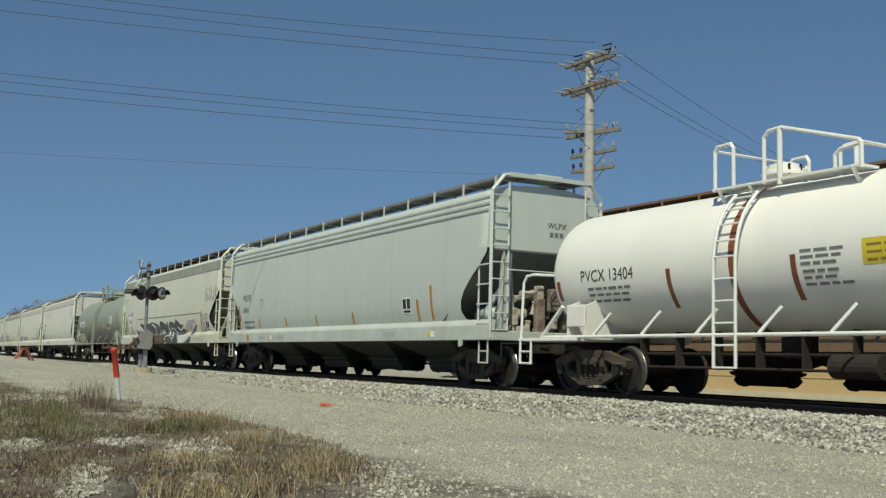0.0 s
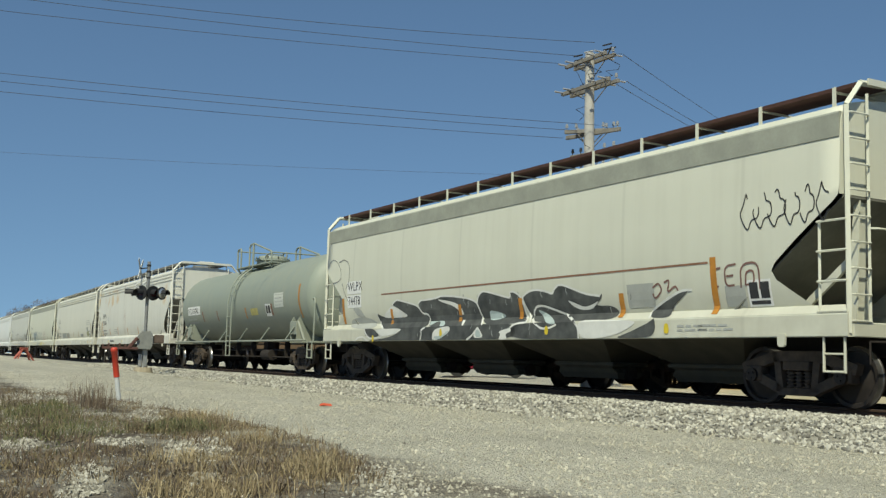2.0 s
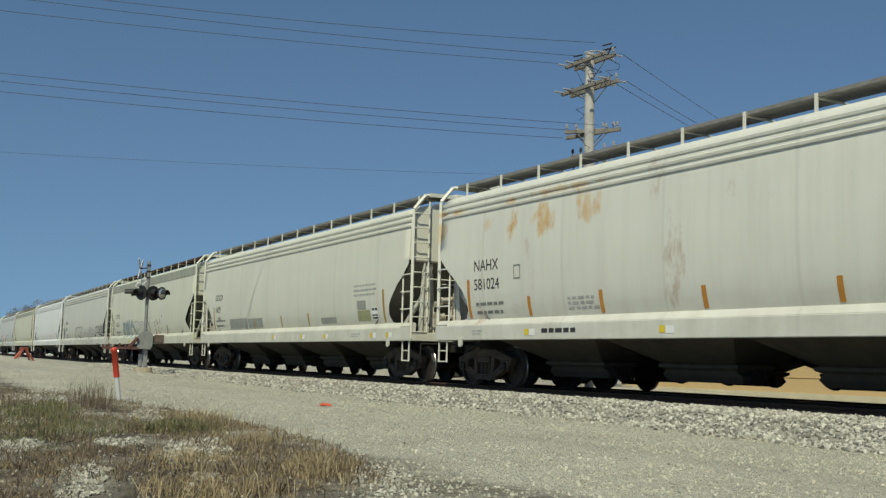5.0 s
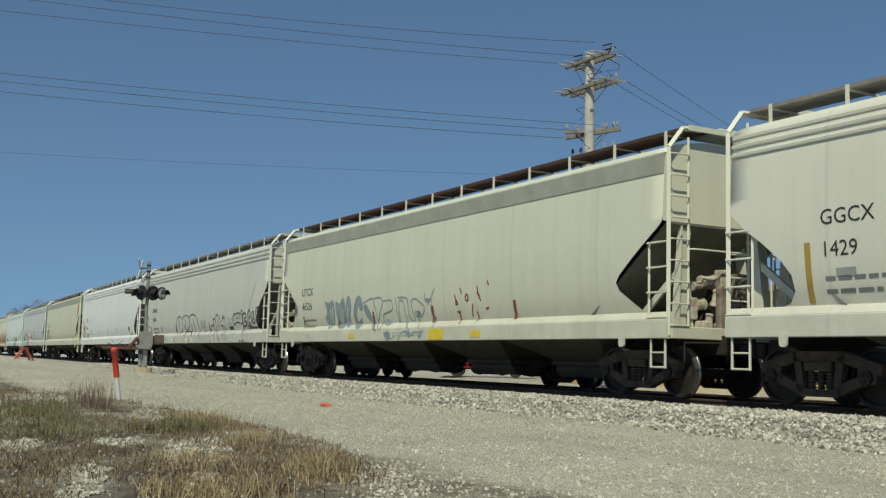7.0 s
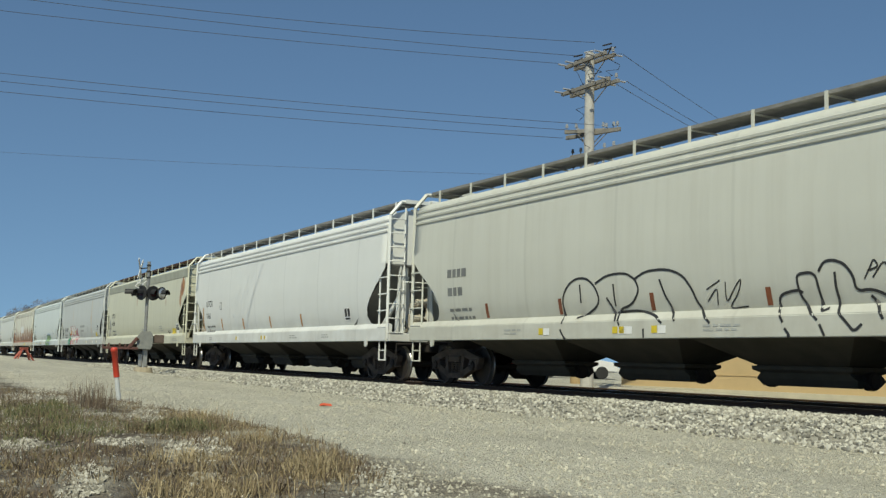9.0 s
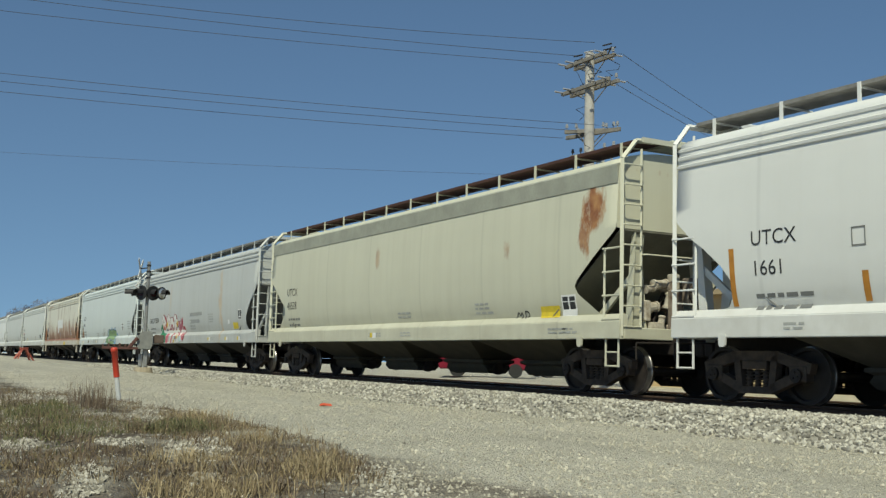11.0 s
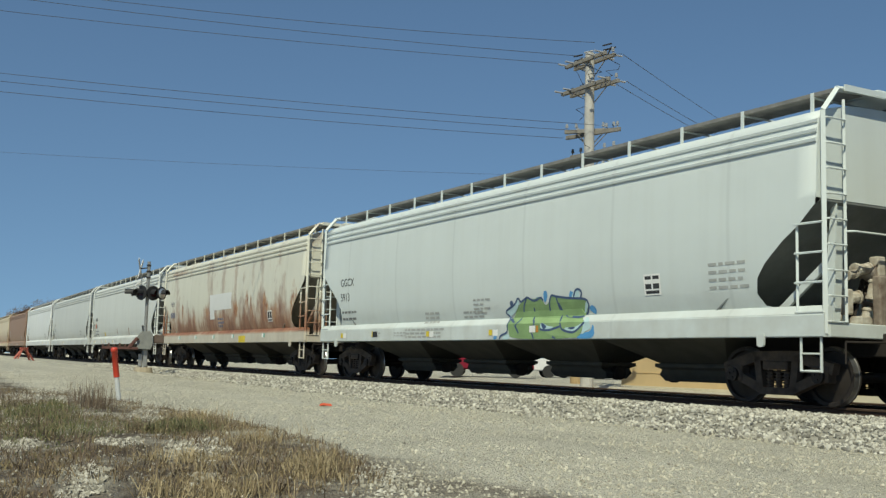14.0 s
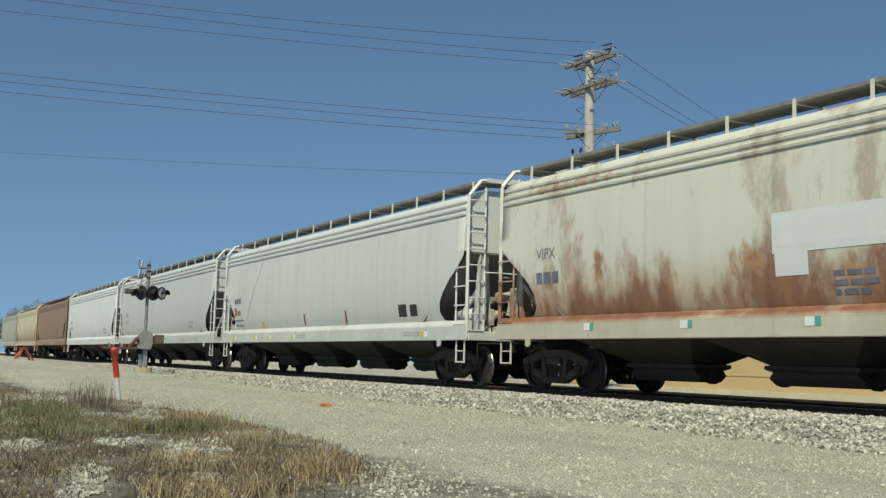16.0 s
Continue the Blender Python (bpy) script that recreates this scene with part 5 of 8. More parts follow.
def utility_pole(x, y, top_z):
    top = tagged(new("utility_pole"), "tall weathered wooden utility pole with crossarms and insulators", "utility pole")
    bm = bmesh.new()
    rod(bm, (0, 0, -0.8), (0, 0, top_z), 0.23, 18, 0.155)
    part("pole", bm, WOOD, top)
    for z, w, slope, tw, kind in ((top_z - 0.28, 1.1, 12, 0, 1), (top_z - 1.22, 1.3, 14, 0, 1), (top_z - 2.80, 1.15, 8, 14, 0), (top_z - 2.70, 0.9, -3, 40, 0), (top_z - 3.50, 1.05, 8, 8, 2), (top_z - 4.05, 0.9, 4, 14, 2)):
        bm = bmesh.new()
        zz, z = z, 0.0
        box(bm, -w, w, 0.14, 0.25, z - 0.065, z + 0.065, 0.012)
        if kind == 1:
            box(bm, -w, w, -0.25, -0.14, z - 0.065, z + 0.065, 0.012)
        for sg in (-1, 1):
            rod(bm, (sg * w * 0.6, 0.2, z), (0, 0.16, z - 0.55), 0.018, 6)
        a = part("crossarm", bm, ARM, top)
        a.matrix_local = pose(0, 0, zz, 0, 0, tw)
        for u in (-0.92, -0.55, 0.5, 0.9):
            bm = bmesh.new()
            ux = u * w
            rod(bm, (ux, 0.2, z + 0.05), (ux, 0.2, z + 0.16), 0.018, 6)
            for k in range(3):
                rod(bm, (ux, 0.2, z + 0.15 + 0.05 * k), (ux, 0.2, z + 0.18 + 0.05 * k), 0.06 - 0.008 * k, 10)
            if kind == 1:
                rod(bm, (ux, -0.25, z + 0.03), (ux, -0.6, z + 0.03), 0.032, 8)
                rod(bm, (ux, 0.25, z + 0.03), (ux, 0.6, z + 0.03), 0.032, 8)
            part("insulator", bm, PORC if kind != 2 or u > 0 else IRON, a)
    rnd = random.Random(4)
    for k in range(6):
        bm = bmesh.new()
        z = top_z - 0.1 - rnd.choice((0, 0.1, 0.8, 2.6, 2.8, 3.4))
        x0 = rnd.uniform(-1.1, 1.1)
        dz = rnd.uniform(0.7, 1.4)
        pts = [(x0 * (1 - 0.35 * t) + 0.25 * math.sin(t * 3), 0.5 * (1 - t) * rnd.choice((-1, 1)), z - dz * t - 0.25 * math.sin(t * 3.1)) for t in [i / 7 for i in range(8)]]
        pipe(bm, pts, 0.009, 5)
        part("jumper_wire", bm, IRON, top)
    for k in range(3):
        bm = bmesh.new()
        x0 = (-0.9, -0.3, 0.7)[k]
        rod(bm, (x0, 0.2, top_z - 0.2), (x0 + 0.1, 0.3, top_z + 0.1), 0.03, 8)
        rod(bm, (x0 - 0.2, 0.2, top_z + 0.02), (x0 + 0.3, 0.3, top_z + 0.02), 0.035, 8)
        rod(bm, (x0 - 0.25, 0.2, top_z + 0.2), (x0 + 0.1, 0.3, top_z + 0.2), 0.03, 8)
        part("fuse_cutout", bm, IRON if k != 1 else PORC, top)
    top.matrix_world = pose(x, y, ground_z(x, y), 0, 0, math.degrees(LINE) + 90)
    return top


pole = utility_pole(PX, PY, PTOP - ground_z(PX, PY))


def wire(a, b, far, sag, label, r=0.010):
    """One wire from the pole through a point on its way to the next support, far times as long."""
    a, b = Vector(a), Vector(b)
    bm = bmesh.new()
    pts = [a + (b - a) * (far * t) + Vector((0, 0, sag * 4 * t * (1 - t) * -1)) for t in [i / 20 for i in range(21)]]
    pipe(bm, pts, r, 5)
    tagged(part("overhead_wire", bm, WIRE, None), label, "wire", "wires from the pole")


OVER = "thin dark overhead power wire above the track"
for a, b in (((PX - 1.0, PY - 0.6, PTOP - 0.22), (-34.76, 4.11, 11.75)), ((PX + 0.1, PY - 0.6, PTOP - 0.22), (-33.19, 6.71, 11.9)), ((PX + 1.0, PY - 0.6, PTOP + 0.02), (-31.82, 9.01, 11.95)),
             ((PX - 1.05, PY - 0.3, PTOP - 2.85), (-34.96, 4.3, 9.2)), ((PX - 0.4, PY - 0.1, PTOP - 2.68), (-34.94, 4.28, 9.53)), ((PX + 0.4, PY + 0.1, PTOP - 2.6), (-34.91, 4.26, 9.78)), ((PX - 0.2, PY, PTOP - 4.3), (-35.12, 4.45, 7.3))):
    wire(a, b, 2.3, 0.5, OVER, 0.0045 if a[2] < PTOP - 4 else 0.009)
for a, b in (((PX + 1.05, PY + 0.6, PTOP - 0.2), (-33.2, 36.4, 11.3)), ((PX + 1.2, PY + 0.6, PTOP - 1.15), (-33.3, 35.6, 10.95)), ((PX + 0.7, PY + 0.6, PTOP - 1.15), (-33.1, 34.9, 10.75))):
    wire(a, b, 2.3, 0.35, "thin dark overhead power wire leaving beyond the track")


# low tan metal building beyond the tracks
def tan_building():
    top = tagged(new("metal_building"), "low tan sheet-metal building beyond the tracks", "building")
    tan = plain("tan_sheet_metal", (0.58, 0.43, 0.23), 0.7, 0, 0.12, 0.6)
    trim = plain("pale_base_trim", (0.60, 0.55, 0.42), 0.8, 0, 0.2, 2)
    x0, x1, y0, y1, z0, z1 = -32.2, 30.0, 27.5, 45.0, -0.9, 3.3
    bm = bmesh.new()
    box(bm, x0, x1, y0, y1, z0, z1)
    part("wall", bm, tan, top)
    rib = bmesh.new()
    box(rib, x0, x1, y0 - 0.02, y0 + 0.01, -0.012, 0.012)
    rib_me = mesh_of("wall_seam", rib)
    for z in (0.35, 1.1, 1.85, 2.6):
        r = part("wall_seam", rib_me, tan, top)
        r.location.z = z
    bm = bmesh.new()
    box(bm, x0 - 0.02, x1, y0 - 0.06, y0 + 0.01, z0, -0.15)
    part("base_trim", bm, trim, top)
    bm = bmesh.new()
    loft(bm, [[(x, y0 - 0.3, z1 - 0.1), (x, y0 - 0.3, z1 + 0.1), (x, (y0 + y1) / 2, z1 + 0.7), (x, y1 + 0.3, z1 + 0.1), (x, y1 + 0.3, z1 - 0.1)] for x in (x0 - 0.2, x1 + 0.2)], True, True)
    part("roof", finish(bm), plain("tan_roof_metal", (0.42, 0.33, 0.2), 0.6, 0, 0.2, 1), top)
    return top


tan_building()


# scrap of orange plastic on the road
bm = bmesh.new()
pts = [(-0.12, -0.04), (-0.03, -0.07), (0.05, -0.02), (0.13, 0.0), (0.08, 0.05), (-0.04, 0.03), (-0.11, 0.02)]
a = [bm.verts.new((x, y, 0.01 + 0.03 * random.random())) for x, y in pts]
b = [bm.verts.new((x * 0.8, y * 0.7, 0.055 + 0.02 * random.random())) for x, y in pts]
bm.faces.new(a[::-1])
bm.faces.new(b)
for i in range(7):
    bm.faces.new((a[i], a[(i + 1) % 7], b[(i + 1) % 7], b[i]))
scrap = tagged(part("plastic_scrap", finish(bm), plain("orange_red_plastic", (0.62, 0.10, 0.04), 0.5, 0, 0.2, 9), None), "crumpled scrap of orange-red plastic lying on the gravel", "litter")
scrap.matrix_world = pose(-18.5, 8.45, ground_z(-18.5, 8.45), 0, 0, 50)


def road_barrier(x, y):
    """A red A-frame barrier beside the track."""
    top = tagged(new("road_barrier"), "faded red A-frame barrier standing by the gravel road", "barrier")
    red = plain("faded_red_board", (0.40, 0.10, 0.07), 0.7, 0, 0.3, 4)
    for sg in (-1, 1):
        bm = bmesh.new()
        rod(bm, (sg * 0.85, -0.25, 0), (sg * 0.12, 0, 1.05), 0.10, 4)
        rod(bm, (sg * 0.85, 0.25, 0), (sg * 0.12, 0, 1.05), 0.08, 4)
        part("leg", bm, red, top)
    bm = bmesh.new()
    box(bm, -0.4, 0.4, -0.05, 0.05, 0.92, 1.12, 0.015)
    part("board", bm, red, top)
    top.matrix_world = pose(x, y, ground_z(x, y), 0, 0, -60)
    return top


road_barrier(-90.5, 14.4)


def bare_tree(x, y, h, seed):
    """A late-autumn tree: trunk, limbs, and a thin crown of small leaf clumps."""
    rnd = random.Random(seed)
    top = tagged(new("tree"), "brownish half-bare tree beyond the track", "tree", "far trees")
    bark = BARK
    bm = bmesh.new()
    rod(bm, (0, 0, -0.3), (0, 0, h * 0.5), h * 0.03, 8, h * 0.018)
    tips = []
    for k in range(16):
        z0 = h * rnd.uniform(0.2, 0.5)
        a = rnd.uniform(0, math.tau)
        d = h * rnd.uniform(0.2, 0.5)
        e = Vector((math.cos(a) * d, math.sin(a) * d, z0 + h * rnd.uniform(0.15, 0.5)))
        rod(bm, (0, 0, z0), e, h * 0.012, 5, h * 0.004)
        tips.append(e)
        for _ in range(3):
            e2 = e + Vector((rnd.gauss(0, 1), rnd.gauss(0, 1), rnd.uniform(0, 1))) * h * 0.10
            rod(bm, e, e2, h * 0.004, 4, h * 0.002)
            tips.append(e2)
    part("trunk", bm, bark, top)
    vs, fs = [], []
    for e in tips:
        for _ in range(60):
            p = e + Vector((rnd.gauss(0, 1), rnd.gauss(0, 1), rnd.gauss(0, 0.8))) * h * 0.055
            u = Vector((rnd.gauss(0, 1), rnd.gauss(0, 1), rnd.gauss(0, 1))).normalized() * h * 0.014
            w = u.orthogonal().normalized() * h * 0.009
            i = len(vs)
            vs += [p - u, p + w, p + u, p - w]
            fs.append((i, i + 1, i + 2, i + 3))
    me = bpy.data.meshes.new("crown")
    me.from_pydata(vs, [], fs)
    part("crown", me, LEAF, top)
    top.location = (x, y, ground_z(x, y))


BARK = plain("grey_brown_bark", (0.12, 0.09, 0.07), 0.9, 0, 0.3, 3)
LEAF = grass_mat("russet_leaves", [(0.10, 0.062, 0.035), (0.16, 0.10, 0.055), (0.20, 0.14, 0.08), (0.12, 0.10, 0.05)])
for i, (x, y, h) in enumerate(((-189.6, 33.2, 8.8), (-193.8, 26.0, 7.6), (-230, 24, 9), (-189, 35.0, 7.0))):
    bare_tree(x, y, h, 30 + i)


def parked_car(x, y, yaw, col, label):
    top = tagged(new("parked_car"), label, "car")
    red = plain("car_paint_coat", col, 0.3, 0, 0.1, 2)
    glass = plain("dark_window_glass", (0.02, 0.025, 0.03), 0.1, 0, 0.1, 2)
    bm = bmesh.new()
    sec = [(-2.2, 0.35), (-2.25, 0.75), (-2.1, 0.95), (-0.9, 1.0), (1.0, 1.0), (2.0, 0.85), (2.2, 0.65), (2.2, 0.35)]
    prism(bm, sec, -0.85, 0.85)
    bmesh.ops.bevel(bm, geom=list(bm.edges), offset=0.06, segments=2, affect="EDGES")
    part("body", finish(bm), red, top)
    bm = bmesh.new()
    loft(bm, [[(-1.7, -0.8, 0.98), (1.1, -0.8, 0.98), (1.1, 0.8, 0.98), (-1.7, 0.8, 0.98)], [(-1.2, -0.62, 1.45), (0.3, -0.62, 1.45), (0.3, 0.62, 1.45), (-1.2, 0.62, 1.45)]], True, True)
    part("cabin", finish(bm), glass, top)
    for sx in (-1.35, 1.35):
        for sy in (-0.8, 0.8):
            bm = bmesh.new()
            rod(bm, (sx, sy - 0.1, 0.32), (sx, sy + 0.1, 0.32), 0.32, 20)
            part("wheel", bm, HOSE, top)
    top.matrix_world = pose(x, y, ground_z(x, y), 0, 0, yaw)


parked_car(-41.2, 27.0, 55, (0.20, 0.012, 0.03), "dark red car parked beyond the tracks")
parked_car(-43.0, 33.5, 60, (0.7, 0.7, 0.7), "white car parked beyond the tracks")
bm = bmesh.new()
loft(bm, [[(r * math.cos(a), r * math.sin(a), z) for a in [i * math.tau / 16 for i in range(16)]] for r, z in ((0.33, -0.2), (0.31, 0.75), (0.22, 0.8))], True, True)
barrel = tagged(part("bollard", finish(bm), plain("tan_painted_steel", (0.42, 0.30, 0.15), 0.7, 0, 0.2, 4), None), "stout tan bollard standing beyond the tracks", "bollard")
barrel.location = (-34.6, 27.2, ground_z(-34.6, 27.2))

# ---- the train
GAPS = [-18.9, -39.5, -60.15, -77.8, -98.5, -119.1, -139.7, -160.5, -181.0, -201.5, -221.8, -242.2, -262.4, -282.7, -303.5, -324.3, -345.0, -365.5, -386.0]
PAINT_A = car_paint("pale_grey_green_paint", (0.52, 0.56, 0.52), 0.16)
car, hx, surf = tank_car(GAPS[0] + 12.8, GAPS[0], 1.30, 2.44, car_paint("clean_white_paint", (0.80, 0.78, 0.72), 0.06, seam=False, grime=0.2), "clean white tank car with black lettering and white railings", plain("white_railing_paint", (0.8, 0.79, 0.75), 0.5, 0, 0.1), STEEL_DARK)
specs = [
    ("curved", (0.52, 0.56, 0.52), 0.16, 0, 0, BOARD_GREY, "pale grey-green covered hopper car with an air reservoir"),
    ("angled", (0.62, 0.62, 0.52), 0.16, 0, 0, BOARD_BROWN, "cream covered hopper car with grey and black graffiti"),
    ("tank",),
    ("curved", (0.66, 0.65, 0.58), 0.22, 0.25, 0, BOARD_GREY, "white covered hopper car with rust stains on its upper side"),
    ("curved", (0.64, 0.63, 0.54), 0.16, 0, 0, BOARD_GREY, "cream-white covered hopper car with faded patches"),
    ("angled", (0.60, 0.60, 0.49), 0.20, 0, 0, BOARD_BROWN, "pale cream covered hopper car with blue graffiti"),
    ("curved", (0.56, 0.56, 0.50), 0.25, 0, 0, BOARD_GREY, "dull grey covered hopper car with thin black graffiti"),
    ("curved", (0.69, 0.70, 0.68), 0.06, 0, 0, BOARD_GREY, "clean white covered hopper car"),
    ("angled", (0.57, 0.565, 0.45), 0.20, 0, 0, BOARD_BROWN, "yellowish cream covered hopper car with rust by its end"),
    ("curved", (0.50, 0.52, 0.51), 0.22, 0, 0, BOARD_GREY, "grey covered hopper car with pink and green graffiti"),
    ("curved", (0.60, 0.65, 0.64), 0.10, 0, 0, BOARD_GREY, "pale blue-grey covered hopper car with green graffiti"),
    ("curved", (0.63, 0.62, 0.53), 0.18, 0.12, 1.0, BOARD_GREY, "heavily rusted cream covered hopper car"),
    ("curved", (0.60, 0.62, 0.59), 0.18, 0, 0, BOARD_GREY, "pale grey covered hopper car with stained sides"),
    ("curved", (0.55, 0.57, 0.55), 0.2, 0, 0, BOARD_GREY, "grey covered hopper car with dusty sides"),
    ("curved", (0.68, 0.70, 0.69), 0.12, 0, 0, BOARD_GREY, "white covered hopper car with dusty sides"),
    ("curved", (0.28, 0.17, 0.11), 0.3, 0, 0, BOARD_BROWN, "brown covered hopper car with dusty sides"),
    ("curved", (0.60, 0.52, 0.38), 0.3, 0, 0.5, BOARD_GREY, "cream covered hopper car with rusty lower sides"),
    ("curved", (0.42, 0.40, 0.34), 0.3, 0, 0, BOARD_GREY, "grey-brown covered hopper car with dusty sides"),
]
SPOTS = {4: ((-9.45, 3.65, 0.40, 0.35, 0.7), (-9.5, 4.14, 0.35, 0.10, 0.7), (-8.77, 4.11, 0.45, 0.12, 0.8), (-6.42, 3.6, 0.32, 0.50, 0.85), (-7.4, 3.7, 0.3, 0.25, 0.45), (-6.5, 4.1, 0.4, 0.12, 0.7), (-5.3, 3.55, 0.55, 0.45, 0.8), (-3.7, 3.7, 0.5, 0.45, 0.75), (8.3, 3.4, 0.6, 0.7, 0.5), (-4.5, 4.15, 1.6, 0.12, 0.5)),
         9: ((8.75, 3.55, 0.5, 0.65, 1.0), (8.45, 2.95, 0.25, 0.45, 0.9), (-1.0, 3.3, 0.2, 0.4, 0.5), (5.6, 3.0, 0.2, 0.35, 0.5), (8.6, 4.3, 1.2, 0.12, 0.6)),
         10: ((4.85, 2.6, 0.34, 1.9, 0.42), (-3.4, 3.0, 0.3, 1.0, 0.22), (4.95, 1.3, 0.25, 0.5, 0.5)),
         12: ((-6.8, 4.2, 2.0, 0.15, 0.6), (-7.4, 2.3, 0.35, 0.5, 0.6), (-5.9, 2.35, 0.3, 0.55, 0.9), (-3.95, 2.2, 0.3, 0.5, 0.6), (-2.1, 2.3, 0.45, 0.4, 0.8), (-0.1, 2.05, 0.35, 0.35, 0.8), (1.95, 2.3, 0.42, 0.6, 0.95), (3.35, 2.55, 0.28, 0.45, 0.95), (3.85, 2.3, 0.22, 0.7, 0.8), (5.45, 2.45, 0.42, 0.55, 1.0), (6.3, 2.1, 0.5, 0.5, 0.8), (8.3, 2.3, 0.5, 0.8, 0.9)),
         13: ((2.3, 1.7, 0.2, 0.35, 0.4),)}
MADE = [(car, hx, surf)]
for i, sp in enumerate(specs):
    f, b = GAPS[i], GAPS[i + 1]
    if sp[0] == "tank":
        pt = car_paint("grey_tank_paint", (0.26, 0.29, 0.245), 0.3, stain=(0.40, 0.36, 0.24), seam=False)
        MADE.append(tank_car(f, b, 1.49, 2.60, pt, "dusty grey tank car with a dome and railings", pt, STEEL_DARK, (-1.5, 2.6), 0.62, 0.5))
    else:
        pt = car_paint("hopper_paint", sp[1], sp[2], sp[3], sp[4], spots=SPOTS.get(i + 1, ()), **({"spot_cols": ((0.50, 0.27, 0.07), (0.60, 0.42, 0.18))} if i in (3, 9) else {}))
        # bay colour: brown grime, plus the shade under the car put into it
        un = plain("shaded_grimy_underframe_paint", tuple(c * 0.11 * k for c, k in zip(sp[1], (1.0, 0.93, 0.78))), 0.8, 0, 0.4, 2.2)
        # car paint darkened to hold the shade below the end sheets
        sl = plain("shaded_slope_sheet_paint", tuple(c * 0.32 for c in sp[1]), 0.75, 0, 0.35, 1.6)
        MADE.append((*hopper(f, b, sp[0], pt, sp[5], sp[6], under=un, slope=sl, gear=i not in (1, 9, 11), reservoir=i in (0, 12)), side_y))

for i, dx in ((2, 0.175), (3, 0.2), (4, 0.2), (5, 0.2)):
    MARK_OFF[MADE[i][0].name] = dx

# a second train of brown hoppers on the farther track, rolling the other way
brown = car_paint("dull_brown_car_paint", (0.20, 0.125, 0.08), 0.3)
walk_tan = plain("dusty_brown_roof_walk", (0.22, 0.15, 0.10), 0.8, 0, 0.3, 4)
# near-black for the bays and slope sheets of the far cars
far_under = plain("black_far_underframe", (0.03, 0.024, 0.02), 0.9, 0, 0.3, 3)
for i in range(6):
    f = 30.5 - 18.5 * i
    hopper(f, f - 18.5, "angled", brown, walk_tan, "dull brown covered hopper car on the farther track", under=far_under, speed=-7.5, lane=LANE)

# ---- markings: stencils, reflective strips, stickers and graffiti on the near sides
def car_marks(i, mark, number, x, z, size, z2, stripes=(), strip_mat=None, stickers=(), ink=None, seed=1):
    car, hx, surf = MADE[i]
    if mark:
        lettering(car, mark, x, z, size, surf, ink)
    else:
        flat_marks(car, "data_stencil", bars(x, z, 2, seed + 1, size * 0.7, 0.44, 0.75), GREY_INK, surf)
    if number:
        lettering(car, number, x, z2, size, surf, ink)
    flat_marks(car, "data_stencil", bars(x + 0.05, z2 - 0.36, 2, seed, 0.065, 0.19, 1.1), GREY_INK, surf)
    for sx, z0, z1 in stripes:
        flat_marks(car, "reflective_strip", [(sx, sx + 0.11, z0, z1)], strip_mat or STRIPE, surf, 0.001)
    for sx, z0, w, h, m in stickers:
        flat_marks(car, "sticker", [(sx, sx + w, z0, z0 + h)], m, surf, 0.002)


def aci_plate(i, x, z, s=0.42):
    """A black and white inspection stencil of two square fields."""
    car, hx, surf = MADE[i]
    p = flat_marks(car, "inspection_plate", [(x, x + s, z, z + s * 0.85)], WHITE_P, surf, 0.001, "white plate with black inspection fields")
    flat_marks(car, "inspection_field", [(x + s * 0.08, x + s * 0.45, z + s * 0.25, z + s * 0.77), (x + s * 0.55, x + s * 0.92, z + s * 0.25, z + s * 0.77), (x + s * 0.1, x + s * 0.9, z + s * 0.06, z + s * 0.18)], BLACK_INK, surf, 0.003)


def small_print(i, x, z, rows, seed, length=1.0, h=0.045, step=0.10, mat=None):
    car, hx, surf = MADE[i]
    flat_marks(car, "small_print", bars(x, z, rows, seed, h, step, length), mat or FAINT_INK, surf)


def sill_prints(i, seed, n=5):
    rnd = random.Random(seed)
    car, hx, surf = MADE[i]
    for k in range(n):
        x = rnd.uniform(-hx + 1.0, hx - 1.5)
        if rnd.random() < 0.5:
            small_print(i, x, 1.24, 2, seed + k, rnd.uniform(0.4, 1.1), 0.035, 0.07, FAINT_INK)
        else:
            flat_marks(car, "sticker", [(x, x + 0.15, 1.15, 1.28)], YELLOW, surf, 0.001)
            flat_marks(car, "sticker", [(x + 0.17, x + 0.38, 1.14, 1.28)], WHITE_P, surf, 0.001)


S6 = (0.10, 1.56, 1.88)
# white tank car
t0 = MADE[0]
lettering(t0[0], "PVCX 13404", -4.15, 2.20, 0.33, t0[2], None, 0.93)
flat_marks(t0[0], "data_stencil", bars(-3.95, 2.03, 3, 3, 0.05, 0.12, 1.35), GREY_INK, t0[2])
for x, z0, z1 in ((-4.95, 1.85, 2.25), (-1.62, 1.62, 2.32), (1.25, 1.65, 2.36)):
    flat_marks(t0[0], "reflective_strip", [(x, x + 0.11, z0, z1)], STRIPE_RED, t0[2], 0.001)
flat_marks(t0[0], "data_stencil", bars(1.45, 2.38, 3, 5, 0.045, 0.10, 0.75) + bars(1.47, 2.06, 3, 6, 0.045, 0.10, 0.75), GREY_INK, t0[2])
flat_marks(t0[0], "sticker", [(2.6, 3.35, 2.12, 2.50)], YELLOW, t0[2], 0.001, "faded yellow notice")
flat_marks(t0[0], "sticker_print", bars(2.68, 2.38, 3, 8, 0.04, 0.11, 0.5), plain("brown_print", (0.28, 0.19, 0.05), 0.7), t0[2], 0.003)

